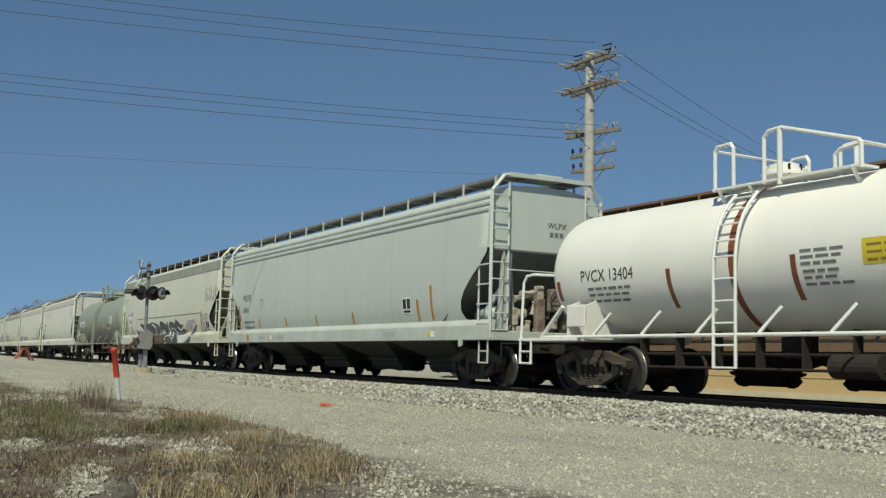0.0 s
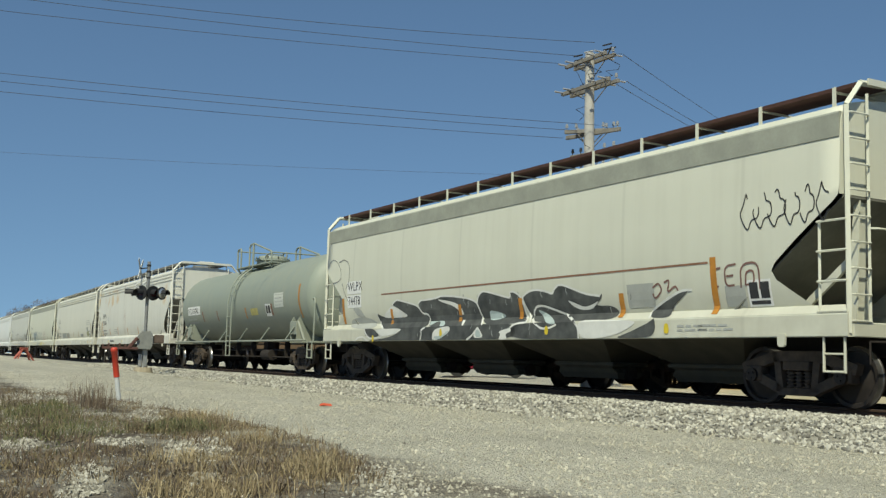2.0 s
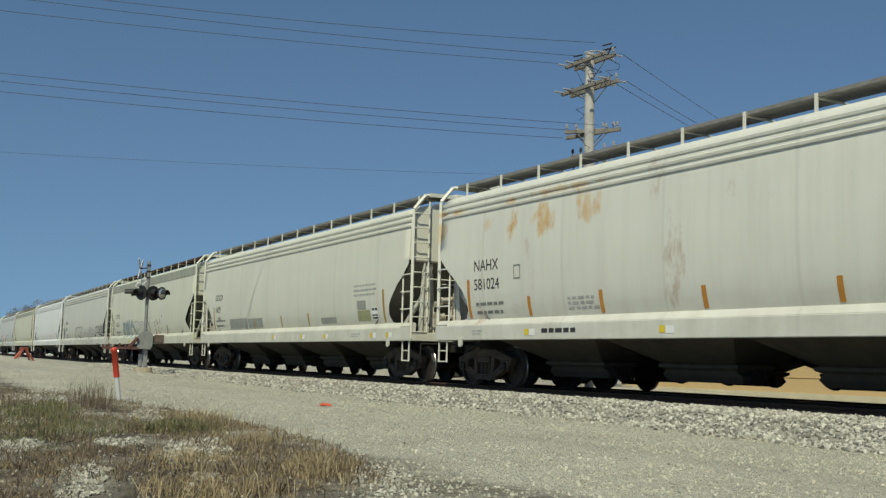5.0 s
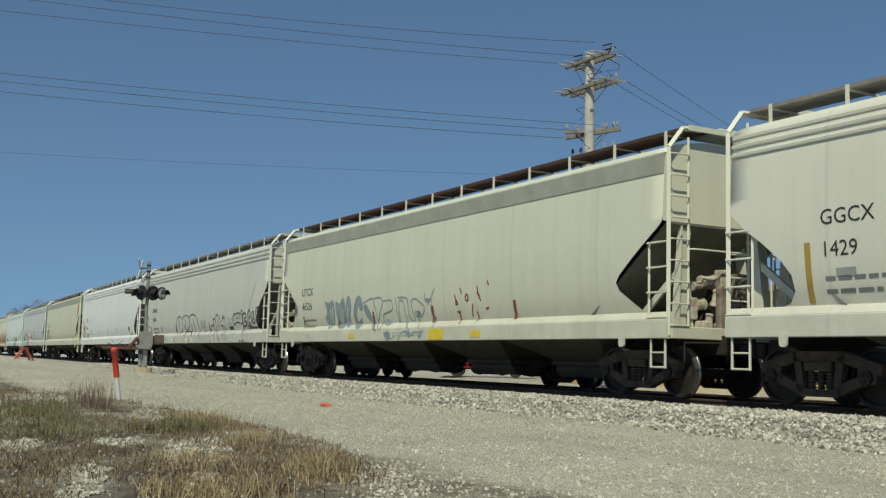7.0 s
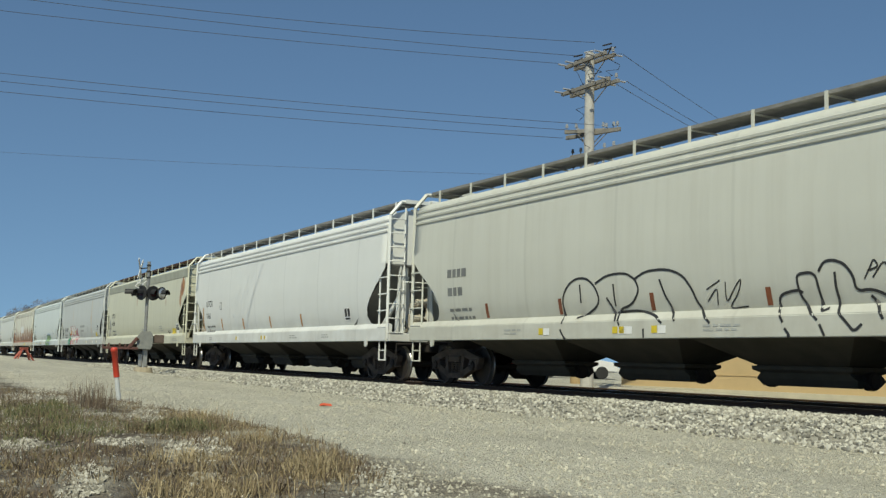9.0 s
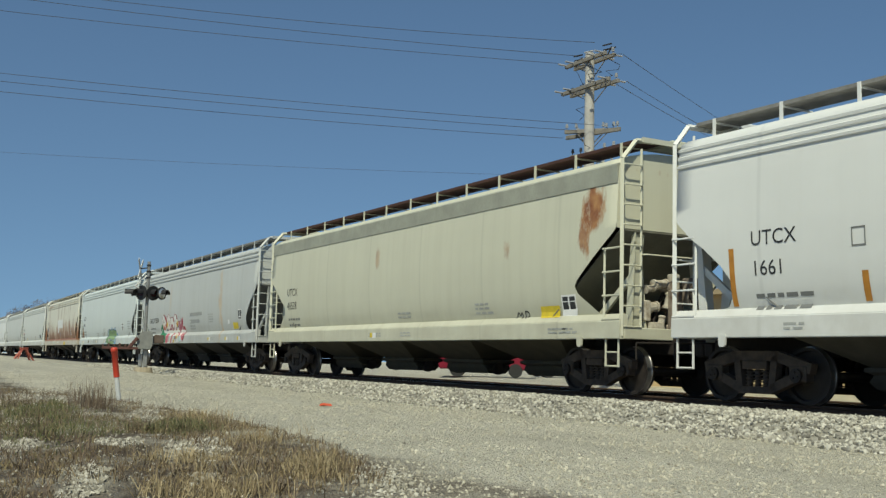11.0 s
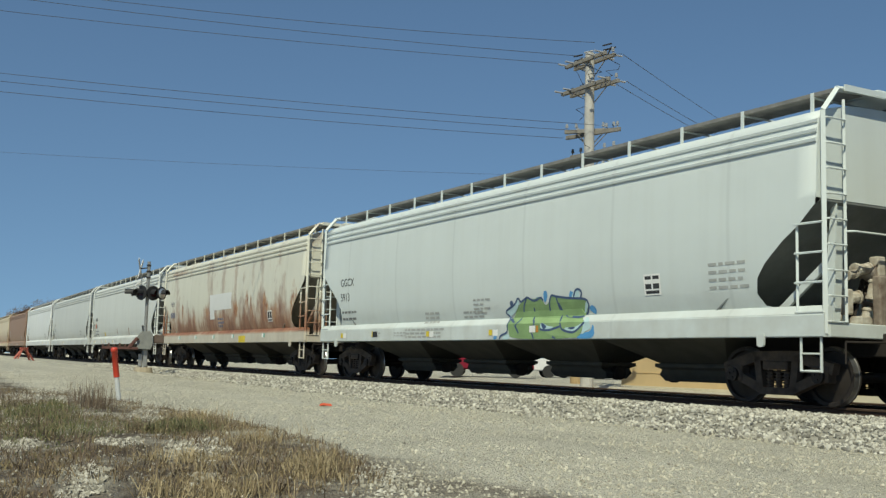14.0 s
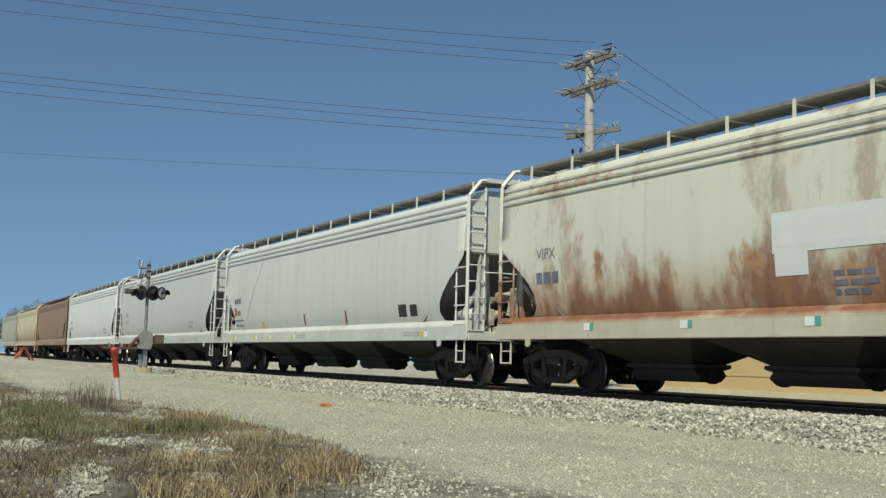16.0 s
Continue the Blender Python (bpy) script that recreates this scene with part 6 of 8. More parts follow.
# grey-green hopper
car_marks(1, "WLPX", "6941", -7.95, 2.55, 0.33, 2.12, [(-8.45, 1.56, 2.40)] + [(x, *S6[1:]) for x in (-6.3, -3.6, -0.9, 1.9)] + [(6.0, 1.56, 2.1), (6.75, 1.56, 2.42)], STRIPE, [(-6.0, 2.3, 0.02, 0.28, GREY_INK), (-5.78, 2.3, 0.02, 0.28, GREY_INK), (-5.99, 2.56, 0.22, 0.02, GREY_INK)], seed=11)
aci_plate(1, 5.2, 1.75, 0.5)
sill_prints(1, 4, 6)
flat_marks(MADE[1][0], "sticker", [(-7.35, -7.1, 1.12, 1.32)], STRIPE, side_y, 0.001)
# dark bin sheet lettering on the end
lad = text_mesh("WLPX", 0.20)
for v in lad.vertices:
    v.co = Vector((MADE[1][1] - 0.093, 0.05 + v.co.x, 3.72 + v.co.y))
part("lettering", lad, BLACK_INK, MADE[1][0])
end_bars = bmesh.new()
for k in range(3):
    box(end_bars, MADE[1][1] - 0.10, MADE[1][1] - 0.094, 0.12 + 0.14 * k, 0.22 + 0.14 * k, 3.52, 3.63)
part("data_stencil", end_bars, GREY_INK, MADE[1][0])

# cream hopper with large grey piece
c2 = MADE[2][0]
WHITE_SPRAY = plain("white_spray_paint", (0.72, 0.72, 0.68), 0.6, 0, 0.15, 3)
DARK_SPRAY = plain("charcoal_spray_paint", (0.14, 0.145, 0.14), 0.7, 0, 0.5, 2.5, dark=(0.035, 0.037, 0.038))
GREY_SPRAY = plain("grey_cover_paint", (0.42, 0.43, 0.40), 0.7, 0, 0.2, 2)
for z0, w in ((2.45, 0.95), (2.05, 0.95)):
    flat_marks(c2, "number_panel", [(-8.15, -8.15 + w, z0 - 0.04, z0 + 0.32)], WHITE_P, side_y, 0.0, "white panel behind the lettering")
lettering(c2, "WLPX", -8.1, 2.5, 0.36, lambda z: side_y(z) - 0.003)
lettering(c2, "74478", -8.08, 2.09, 0.36, lambda z: side_y(z) - 0.003, None, 0.9)
for x, z0, z1 in ((-8.5, 1.56, 2.3), (6.65, 1.45, 2.4), (4.2, 1.45, 1.9), (0.8, 1.5, 1.95), (-1.8, 1.5, 1.9), (-5.4, 1.5, 1.9)):
    flat_marks(c2, "reflective_strip", [(x, x + 0.14, z0, z1)], STRIPE, side_y, 0.006)
aci_plate(2, 7.45, 1.55, 0.5)
flat_marks(c2, "repaint_patch", [(4.45, 5.2, 1.62, 2.05), (6.95, 7.4, 1.56, 1.9)], GREY_SPRAY, side_y)
flat_marks(c2, "rust_seam", [(-5.9, 6.6, 2.30, 2.335)], plain("rust_seam", (0.30, 0.15, 0.09), 0.8, 0, 0.4, 3), side_y)


MOTTLE = plain("mottled_charcoal_spray", (0.11, 0.115, 0.11), 0.7, 0, 0.5, 3.0, dark=(0.028, 0.03, 0.03))
PALE_BLUE = plain("pale_blue_fill_spray", (0.46, 0.54, 0.53), 0.6, 0, 0.25, 3)
PIECE_DARK = [
    [(-5.26, 2.01), (-5.05, 2.12), (-4.9, 2.13), (-4.68, 2.09), (-4.32, 2.03), (-3.81, 1.94), (-3.6, 1.73), (-3.3, 1.72), (-3.18, 1.38), (-3.9, 1.36), (-4.99, 1.36), (-5.65, 1.37), (-6.08, 1.54), (-6.22, 1.72), (-6.23, 1.81), (-5.88, 1.7), (-5.14, 1.66), (-4.49, 1.67), (-4.43, 1.72), (-5.07, 1.96)],
    [(-3.8, 1.99), (-3.65, 2.07), (-3.45, 2.07), (-2.88, 2.09), (-2.57, 2.14), (-2.04, 2.11), (-1.55, 2.06), (-1.15, 2), (-0.93, 1.91), (-0.83, 1.74), (-0.78, 1.56), (-0.6, 1.4), (-1.45, 1.39), (-2.06, 1.37), (-3.14, 1.36), (-3.3, 1.69), (-3.6, 1.73), (-3.75, 1.89)]]
PIECE_DARK += [
    [(-0.92, 1.91), (-0.86, 2.05), (-0.67, 2.17), (-0.42, 2.14), (-0.06, 2.07), (0.29, 2), (0.45, 1.97), (0.5, 2.01), (0.48, 2.09), (0.58, 2.11), (0.75, 2.06), (0.87, 1.99), (0.99, 1.8), (1.03, 1.58), (1.17, 1.42), (0.77, 1.4), (-0.58, 1.39), (-0.81, 1.7)],
    [(0.95, 1.96), (1.21, 2.08), (1.53, 2.1), (1.85, 2.05), (2.08, 1.98), (2.14, 2.08), (2.34, 2.18), (2.72, 2.08), (3.16, 1.94), (3.64, 1.88), (3.71, 1.94), (3.66, 1.81), (3.42, 1.7), (4.07, 1.68), (4.21, 1.42), (3.13, 1.41), (1.38, 1.4), (1.1, 1.67)],
    [(5.13, 1.42), (5.07, 1.56), (5.51, 1.74), (5.9, 1.88), (6.11, 1.89), (5.87, 1.73), (5.61, 1.59), (5.67, 1.41)]]
SILL_DARK = [
    [(-4.61, 1.39), (-3.07, 1.39), (-1.73, 1.4), (-0.41, 1.42), (0.76, 1.41), (0.77, 1.06), (-1.71, 1.06), (-4.98, 1.06), (-6.8, 1.06), (-5.96, 1.09), (-5.17, 1.17), (-4.8, 1.26)],
    [(-6.89, 1.4), (-6.28, 1.39), (-6.07, 1.28), (-5.86, 1.18), (-6.59, 1.14), (-6.81, 1.21)],
    [(0.52, 1.39), (2.56, 1.42), (2.93, 1.43), (3.09, 1.06), (3.09, 1.06), (0.53, 1.06)],
    [(5.28, 1.43), (5.16, 1.35), (4.85, 1.25), (4.53, 1.15), (4.12, 1.06), (5.16, 1.06), (5.31, 1.19)]]
PIECE_WHITE = [
    [(-6.18, 1.37), (-4.52, 1.38), (-4.8, 1.26), (-5.27, 1.2), (-5.76, 1.17), (-6.01, 1.26)],
    [(-0.8, 1.38), (-0.67, 1.27), (-0.52, 1.11), (-0.9, 1.09), (-0.97, 1.16)],
    [(0.08, 1.23), (0.58, 1.32), (0.63, 1.23), (0.38, 1.18), (0.47, 1.06), (0.09, 1.06), (0.21, 1.17)],
    [(-2.94, 1.1), (-2.91, 1.25), (-2.72, 1.35), (-2.07, 1.4), (-2.06, 1.26), (-2.45, 1.12), (-2.68, 1.06), (-2.88, 1.07)],
    [(-2.84, 2.07), (-2.35, 2.02), (-1.92, 1.95), (-1.65, 1.84), (-1.56, 1.63), (-1.43, 1.39), (-1.54, 1.4), (-1.7, 1.63), (-1.8, 1.78), (-2.07, 1.89), (-2.51, 1.97)],
    [(-5.36, 1.98), (-5.07, 1.95), (-4.43, 1.72), (-4.49, 1.67), (-5.14, 1.67), (-5.62, 1.67), (-5.87, 1.71)]]
PIECE_WHITE += [
    [(2.97, 1.42), (3.66, 1.42), (4.85, 1.38), (4.53, 1.23), (4.21, 1.13), (3.7, 1.06), (3.09, 1.06)],
    [(2.55, 1.85), (2.85, 1.76), (3.1, 1.68), (3.39, 1.73), (3.62, 1.81), (3.36, 1.64), (3.08, 1.62), (2.79, 1.68)]]
PIECE_BLUE = [
    [(-3.29, 1.65), (-2.68, 1.57), (-2.43, 1.5), (-2.34, 1.41), (-2.6, 1.38), (-2.63, 1.5), (-2.85, 1.54), (-3.11, 1.39)],
    [(-0.44, 1.73), (-0.12, 1.69), (0.16, 1.63), (0.23, 1.59), (0.14, 1.54), (-0.11, 1.49), (-0.43, 1.51)],
    [(-2.91, 1.15), (-2.45, 1.16), (-2.12, 1.3), (-2.12, 1.25), (-2.45, 1.11), (-2.68, 1.06)],
    [(-0.87, 1.27), (-0.74, 1.29), (-0.6, 1.12), (-0.87, 1.11)],
    [(1.47, 1.66), (1.6, 1.67), (1.82, 1.58), (2.11, 1.47), (2.28, 1.37), (2.11, 1.35), (1.88, 1.41)]]
PIECE_GREY = [
    [(-7.84, 2.03), (-7.29, 1.98), (-7.05, 1.75), (-6.82, 1.65), (-7.49, 1.76)],
    [(-8.01, 1.68), (-7.18, 1.74), (-6.46, 1.64), (-6.08, 1.39), (-7.95, 1.42)]]
PIECE_LINES = [
    [(-5.26, 2.01), (-5.05, 2.12), (-4.9, 2.13), (-4.32, 2.03), (-3.81, 1.94), (-3.6, 1.73), (-3.3, 1.72), (-3.18, 1.38)],
    [(-3.8, 1.99), (-3.65, 2.07), (-3.45, 2.07), (-2.88, 2.09), (-2.57, 2.14), (-2.04, 2.11), (-1.55, 2.06), (-1.15, 2), (-0.93, 1.91), (-0.83, 1.74), (-0.78, 1.56), (-0.6, 1.4)],
    [(-0.92, 1.91), (-0.86, 2.05), (-0.67, 2.17), (-0.42, 2.14), (-0.06, 2.07), (0.29, 2), (0.45, 1.97), (0.5, 2.01), (0.48, 2.09), (0.58, 2.11), (0.75, 2.06), (0.87, 1.99), (0.99, 1.8), (1.03, 1.58), (1.17, 1.42)],
    [(-6.23, 1.81), (-6.22, 1.72), (-6.08, 1.54), (-5.65, 1.37)],
    [(-3.56, 1.06), (-3.49, 1.21), (-3.53, 1.31), (-3.31, 1.38)],
    [(-1.27, 1.06), (-1.03, 1.15), (-0.82, 1.31)]]
PIECE_LINES += [
    [(1.19, 1.42), (0.77, 1.4), (0.56, 1.31)],
    [(-7.47, 1.06), (-7.25, 1.16), (-6.92, 1.17), (-6.7, 1.07), (-6.59, 1.06)],
    [(-6.88, 1.39), (-6.7, 1.19), (-6.38, 1.1), (-5.76, 1.16)],
    [(0.95, 1.96), (1.21, 2.08), (1.53, 2.1), (1.85, 2.05), (2.08, 1.98), (2.14, 2.08), (2.34, 2.18), (2.72, 2.08), (3.16, 1.94), (3.64, 1.88)],
    [(2.29, 1.35), (2.05, 1.28), (1.77, 1.27), (1.56, 1.36), (1.33, 1.49), (1.32, 1.63), (1.46, 1.75), (1.71, 1.76), (2.14, 1.65), (2.64, 1.51), (3.01, 1.33), (3.05, 1.06)],
    [(5.13, 1.42), (5.07, 1.56), (5.51, 1.74), (5.9, 1.88), (6.18, 1.88)],
    [(0.95, 1.96), (1.07, 1.73), (1.32, 1.41)]]
SIDE_TAGS = [
    [(6.82, 1.9), (6.69, 1.91), (6.69, 2.19), (6.89, 2.21)],
    [(7.18, 1.91), (6.98, 1.9), (6.98, 2.23), (7.24, 2.25)],
    [(7.01, 2.06), (7.17, 2.07)],
    [(7.32, 1.86), (7.34, 2.24), (7.73, 2.26), (7.72, 1.82)],
    [(7.42, 1.9), (7.45, 2.12), (7.62, 2.13), (7.61, 1.91), (7.42, 1.9)],
    [(5.17, 1.96), (5.34, 2.05), (5.42, 1.9), (5.21, 1.75), (5.16, 1.86)],
    [(5.48, 2.04), (5.64, 2.09), (5.53, 1.84), (5.77, 1.98), (5.83, 1.88)]]
ELEPHANT = [
    [(-9.57, 3.25), (-9.5, 3.41), (-9.27, 3.5), (-9.01, 3.45), (-8.79, 3.3), (-8.62, 3.11), (-8.61, 2.88), (-8.86, 2.8), (-9.22, 2.79)],
    [(-8.8, 3.39), (-8.43, 3.46), (-8.12, 3.34), (-8.01, 3.13), (-8.02, 2.8), (-8.26, 2.56)],
    [(-8.51, 2.77), (-8.38, 2.5), (-8.08, 2.2)]]
rnd = random.Random(22)
paint_blobs(c2, "graffiti", PIECE_GREY, GREY_SPRAY, side_y, 0.0008, "grey sprayed patch")
paint_blobs(c2, "graffiti", SILL_DARK, MOTTLE, side_y, 0.0012, "mottled charcoal band of graffiti along the sill")
paint_blobs(c2, "graffiti", PIECE_DARK, MOTTLE, side_y, 0.0018, "mottled charcoal graffiti letter")
paint_blobs(c2, "graffiti", PIECE_WHITE, WHITE_SPRAY, side_y, 0.0030, "white graffiti fill")
paint_blobs(c2, "graffiti", PIECE_BLUE, PALE_BLUE, side_y, 0.0042, "pale blue graffiti fill")
paint_strokes(c2, "graffiti", PIECE_LINES, 0.045, WHITE_SPRAY, side_y, 0.0048, "white graffiti outline")
paint_strokes(c2, "graffiti", SIDE_TAGS, 0.035, plain("brown_red_spray", (0.24, 0.13, 0.11), 0.7, 0, 0.3, 3), side_y, 0.002, "thin brown-red tag")
paint_strokes(c2, "graffiti", ELEPHANT, 0.022, GREY_INK, side_y, 0.002, "thin grey drawing")
SMEAR = plain("thin_white_smears", (0.30, 0.31, 0.30), 0.7, 0, 0.3, 4)
for k in range(46):
    x, z = rnd.uniform(-4.6, 4.6), rnd.uniform(1.10, 2.0)
    h, w = rnd.uniform(0.05, 0.16), rnd.uniform(-0.08, 0.08)
    if z < 1.34 or z > 1.55:
        paint_strokes(c2, "graffiti", [[(x, z), (x + w, z + h * 0.6), (x + w * 0.4, z + h)]], rnd.uniform(0.012, 0.03), SMEAR, side_y, 0.0026, "thin pale scratch in the dark paint")
for x, z in ((-2.5, 1.24), (1.95, 1.24), (-6.3, 1.12), (5.6, 1.22)):
    paint_blobs(c2, "sticker", [[(x - 0.05, z - 0.09), (x + 0.05, z - 0.09), (x + 0.07, z), (x + 0.03, z + 0.09), (x - 0.04, z + 0.09), (x - 0.07, z)]], YELLOW, side_y, 0.006, "yellow dot sticker")


def scribble(rnd, x0, x1, z0, z1, n, loops=2.2):
    """Thin hand-drawn loops that make no letters."""
    out = []
    for k in range(n):
        w = (x1 - x0) / n
        cx, cz = x0 + w * (k + 0.5), (z0 + z1) / 2
        ph, sx = rnd.uniform(0, 6.28), rnd.uniform(0.35, 0.6)
        pts = []
        for i in range(22):
            t = i / 21
            a = ph + t * loops * math.pi
            pts.append((cx + w * sx * math.cos(a) * (0.7 + 0.3 * math.sin(2.3 * a)) + w * 0.3 * (t - 0.5), cz + (z1 - z0) * 0.5 * math.sin(a * rnd.choice((1.0, 1.0))) * (0.75 + 0.25 * math.cos(3 * a))))
        out.append(pts)
    return out


rnd = random.Random(8)
paint_strokes(c2, "graffiti", scribble(rnd, 7.4, 9.2, 2.75, 3.4, 6, 1.6), 0.022, BLACK_INK, side_y, 0.002, "thin black scribble")
sill_prints(2, 9, 3)

# grey tank car
t3 = MADE[3]
flat_marks(t3[0], "number_panel", [(-6.95, -5.0, 2.26, 2.62)], WHITE_P, t3[2], 0.0, "white panel behind the lettering")
lettering(t3[0], "UTLX 647481", -6.88, 2.32, 0.33, lambda z: t3[2](z) - 0.003, None, 0.86)
small_print(3, -7.0, 2.05, 2, 34, 1.4, 0.06, 0.14)
for x, z0, z1, m in ((-2.6, 1.95, 2.35, STRIPE_RED), (1.1, 1.95, 2.35, STRIPE), (6.8, 1.85, 2.95, STRIPE), (4.05, 2.0, 2.4, STRIPE_RED), (-4.7, 1.95, 2.35, STRIPE_RED)):
    flat_marks(t3[0], "reflective_strip", [(x, x + 0.12, z0, z1)], m, t3[2], 0.001)
flat_marks(t3[0], "sticker", [(1.75, 2.55, 2.05, 2.3)], plain("faded_yellow", (0.55, 0.48, 0.16), 0.6, 0, 0.3, 5), t3[2], 0.001)
flat_marks(t3[0], "repaint_patch", [(4.4, 5.35, 2.25, 2.75)], plain("pale_patch", (0.55, 0.57, 0.52), 0.7, 0, 0.1, 4), t3[2], 0.001)
small_print(3, 4.5, 2.65, 4, 35, 0.75, 0.05, 0.11)
flat_marks(t3[0], "inspection_plate", [(3.45, 3.98, 1.98, 2.40)], WHITE_P, t3[2], 0.001)
flat_marks(t3[0], "inspection_field", [(3.50, 3.69, 2.08, 2.35), (3.74, 3.93, 2.08, 2.35)], BLACK_INK, t3[2], 0.003)

# stained white hopper
car_marks(4, "NAHX", "581024", -8.15, 2.63, 0.36, 2.20, [(-8.45, 1.56, 2.45), (-6.02, 1.56, 1.98), (-3.58, 1.56, 2.0), (-0.8, 1.56, 1.95), (2.0, 1.56, 1.95)], None, [(-6.49, 2.38, 0.02, 0.3, GREY_INK), (-6.26, 2.38, 0.02, 0.3, GREY_INK), (-6.49, 2.66, 0.25, 0.02, GREY_INK), (-6.49, 2.38, 0.25, 0.02, GREY_INK)], seed=41)
small_print(4, -4.6, 1.86, 3, 42, 0.9)
small_print(4, -5.4, 1.19, 1, 43, 1.3, 0.09, 0.1, BLACK_INK)
sill_prints(4, 44, 4)

# cream-white hopper with overpainted patches
car_marks(5, "GGCX", "1429", -7.9, 2.72, 0.33, 2.24, [(-8.2, 1.56, 2.47), (7.7, 1.56, 2.45), (-3.2, 1.56, 1.9), (-0.4, 1.56, 1.95), (2.1, 1.56, 1.95)], plain("ochre_strip", (0.42, 0.27, 0.06), 0.6, 0, 0.25, 4), seed=51)
flat_marks(MADE[5][0], "repaint_patch", [(-7.65, -7.3, 1.92, 2.06), (-6.1, -4.0, 1.58, 1.95), (-3.9, -2.3, 1.58, 1.92), (3.2, 4.4, 1.6, 1.78), (6.0, 6.6, 1.95, 2.2)], plain("grey_cover_patch", (0.33, 0.34, 0.31), 0.7, 0, 0.2, 3), side_y)
flat_marks(MADE[5][0], "repaint_patch", [(6.0, 6.85, 1.62, 1.92)], plain("olive_patch", (0.36, 0.36, 0.20), 0.7, 0, 0.25, 4), side_y)
aci_plate(5, 6.95, 1.64, 0.42)
small_print(5, 5.8, 2.6, 3, 52, 1.6, 0.045, 0.13)
sill_prints(5, 53, 6)

# cream hopper with blue tag
car_marks(6, "UTCX", "46526", -7.78, 2.50, 0.34, 2.05, [(-7.75, 1.56, 1.85), (-5.0, 1.5, 1.85), (-2.58, 1.5, 1.87), (0.85, 1.5, 1.92), (4.58, 1.5, 1.92)], STRIPE_RED, [(0.85, 1.07, 0.74, 0.27, YELLOW), (2.88, 1.12, 0.44, 0.15, YELLOW), (-4.0, 1.14, 0.4, 0.13, YELLOW)], seed=61)
BLUE_SPRAY = plain("faded_blue_spray", (0.27, 0.33, 0.35), 0.7, 0, 0.35, 2.5)
MADE_PALE = plain("pale_cream_spray", (0.55, 0.56, 0.48), 0.7, 0, 0.2, 3)
c6 = MADE[6][0]
BLUE_FAT = [
    [(-5.95, 2.32), (-5.63, 2.2), (-5.3, 2.32), (-5.15, 2.15), (-5.22, 1.62), (-5.54, 1.38), (-5.86, 1.64), (-5.96, 1.8), (-5.72, 1.9)],
    [(-5.14, 2.31), (-4.79, 2.13), (-4.52, 2.38), (-4.39, 2.18), (-4.36, 1.47), (-4.65, 1.41), (-5.01, 1.48)],
    [(-4.36, 2.18), (-4.12, 2.46), (-3.91, 2.09), (-4.09, 1.78), (-4.03, 1.43), (-4.4, 1.49)],
    [(-3.77, 2.09), (-3.56, 2.33), (-3.33, 2.36), (-3.16, 2.12), (-3.15, 1.94), (-3.38, 1.89), (-3.48, 2.1), (-3.64, 1.77), (-3.55, 1.58), (-3.28, 1.76), (-3.3, 1.57), (-3.36, 1.37), (-3.72, 1.45), (-3.87, 1.78)],
    [(-3.18, 2.04), (-2.94, 2.11), (-2.66, 1.8), (-2.47, 1.55), (-2.11, 1.3), (-2.32, 1.33), (-2.92, 1.69)],
    [(-1.82, 1.63), (-1.61, 1.65), (-1.38, 1.5), (-1.59, 1.46), (-1.85, 1.51)]]
BLUE_FAT += [
    [(-1.76, 1.3), (-1.31, 1.31), (-1.3, 1.15), (-1.4, 1.06), (-1.6, 1.12)],
    [(0.02, 1.82), (0.23, 1.81), (0.28, 1.7), (0.08, 1.71)],
    [(-0.37, 1.27), (-0.19, 1.33), (-0.1, 1.11), (-0.28, 1.14)],
    [(0.25, 1.16), (0.51, 1.31), (0.42, 1.07)]]
BLUE_GAPS = [
    [(-5.49, 2.03), (-5.51, 1.69)],
    [(-5.29, 2.09), (-5.38, 1.62)],
    [(-4.7, 2.06), (-4.77, 1.61)],
    [(-4.56, 1.99), (-4.67, 1.54)],
    [(-4.21, 2.04), (-4.3, 1.6)]]
BLUE_THIN = [
    [(-3.12, 2.12), (-2.71, 2.23), (-2.39, 2.23), (-2.46, 2.09), (-2.29, 1.85), (-2.32, 1.55), (-2.01, 1.36)],
    [(-2.39, 2.23), (-1.97, 2.25), (-1.87, 2.12), (-1.37, 2.16), (-1.29, 2.04), (-1.31, 1.87), (-1.68, 1.82), (-1.93, 1.77), (-1.91, 1.32)],
    [(-1.88, 2.1), (-2.16, 1.72), (-2.3, 1.55)],
    [(-1.08, 2.2), (-1.07, 1.86), (-0.98, 1.49), (-0.92, 1.74), (-0.93, 2.14), (-0.62, 2.09), (-0.59, 1.73), (-0.37, 1.38)],
    [(-0.98, 2.2), (-0.52, 2.19), (-0.38, 2.11), (-0.43, 1.67), (-0.07, 1.49), (-0.17, 1.82), (-0.25, 2.1), (0.1, 2.14), (0.26, 2.02), (0.5, 1.93), (0.43, 1.75), (0.23, 1.65), (-0.06, 1.71), (-0.03, 1.82)],
    [(-0.65, 1.56), (-0.19, 1.33)],
    [(0.06, 1.65), (0.33, 1.35)]]
BLUE_THIN += [
    [(0.54, 2.24), (0.53, 2.09), (0.78, 2.1), (0.73, 2), (0.56, 2.06)],
    [(0.67, 1.95), (0.89, 2.15), (1.07, 2.35)],
    [(0.89, 2.1), (0.81, 1.79), (0.91, 1.57), (1.02, 1.67), (1.04, 1.36)],
    [(-0.82, 1.06), (-0.64, 1.28), (-0.28, 1.32), (-0.1, 1.16), (0.07, 1.29), (0.33, 1.26), (0.55, 1.31)],
    [(-1.5, 1.06), (-1.3, 1.12), (-1.02, 1.15)]]
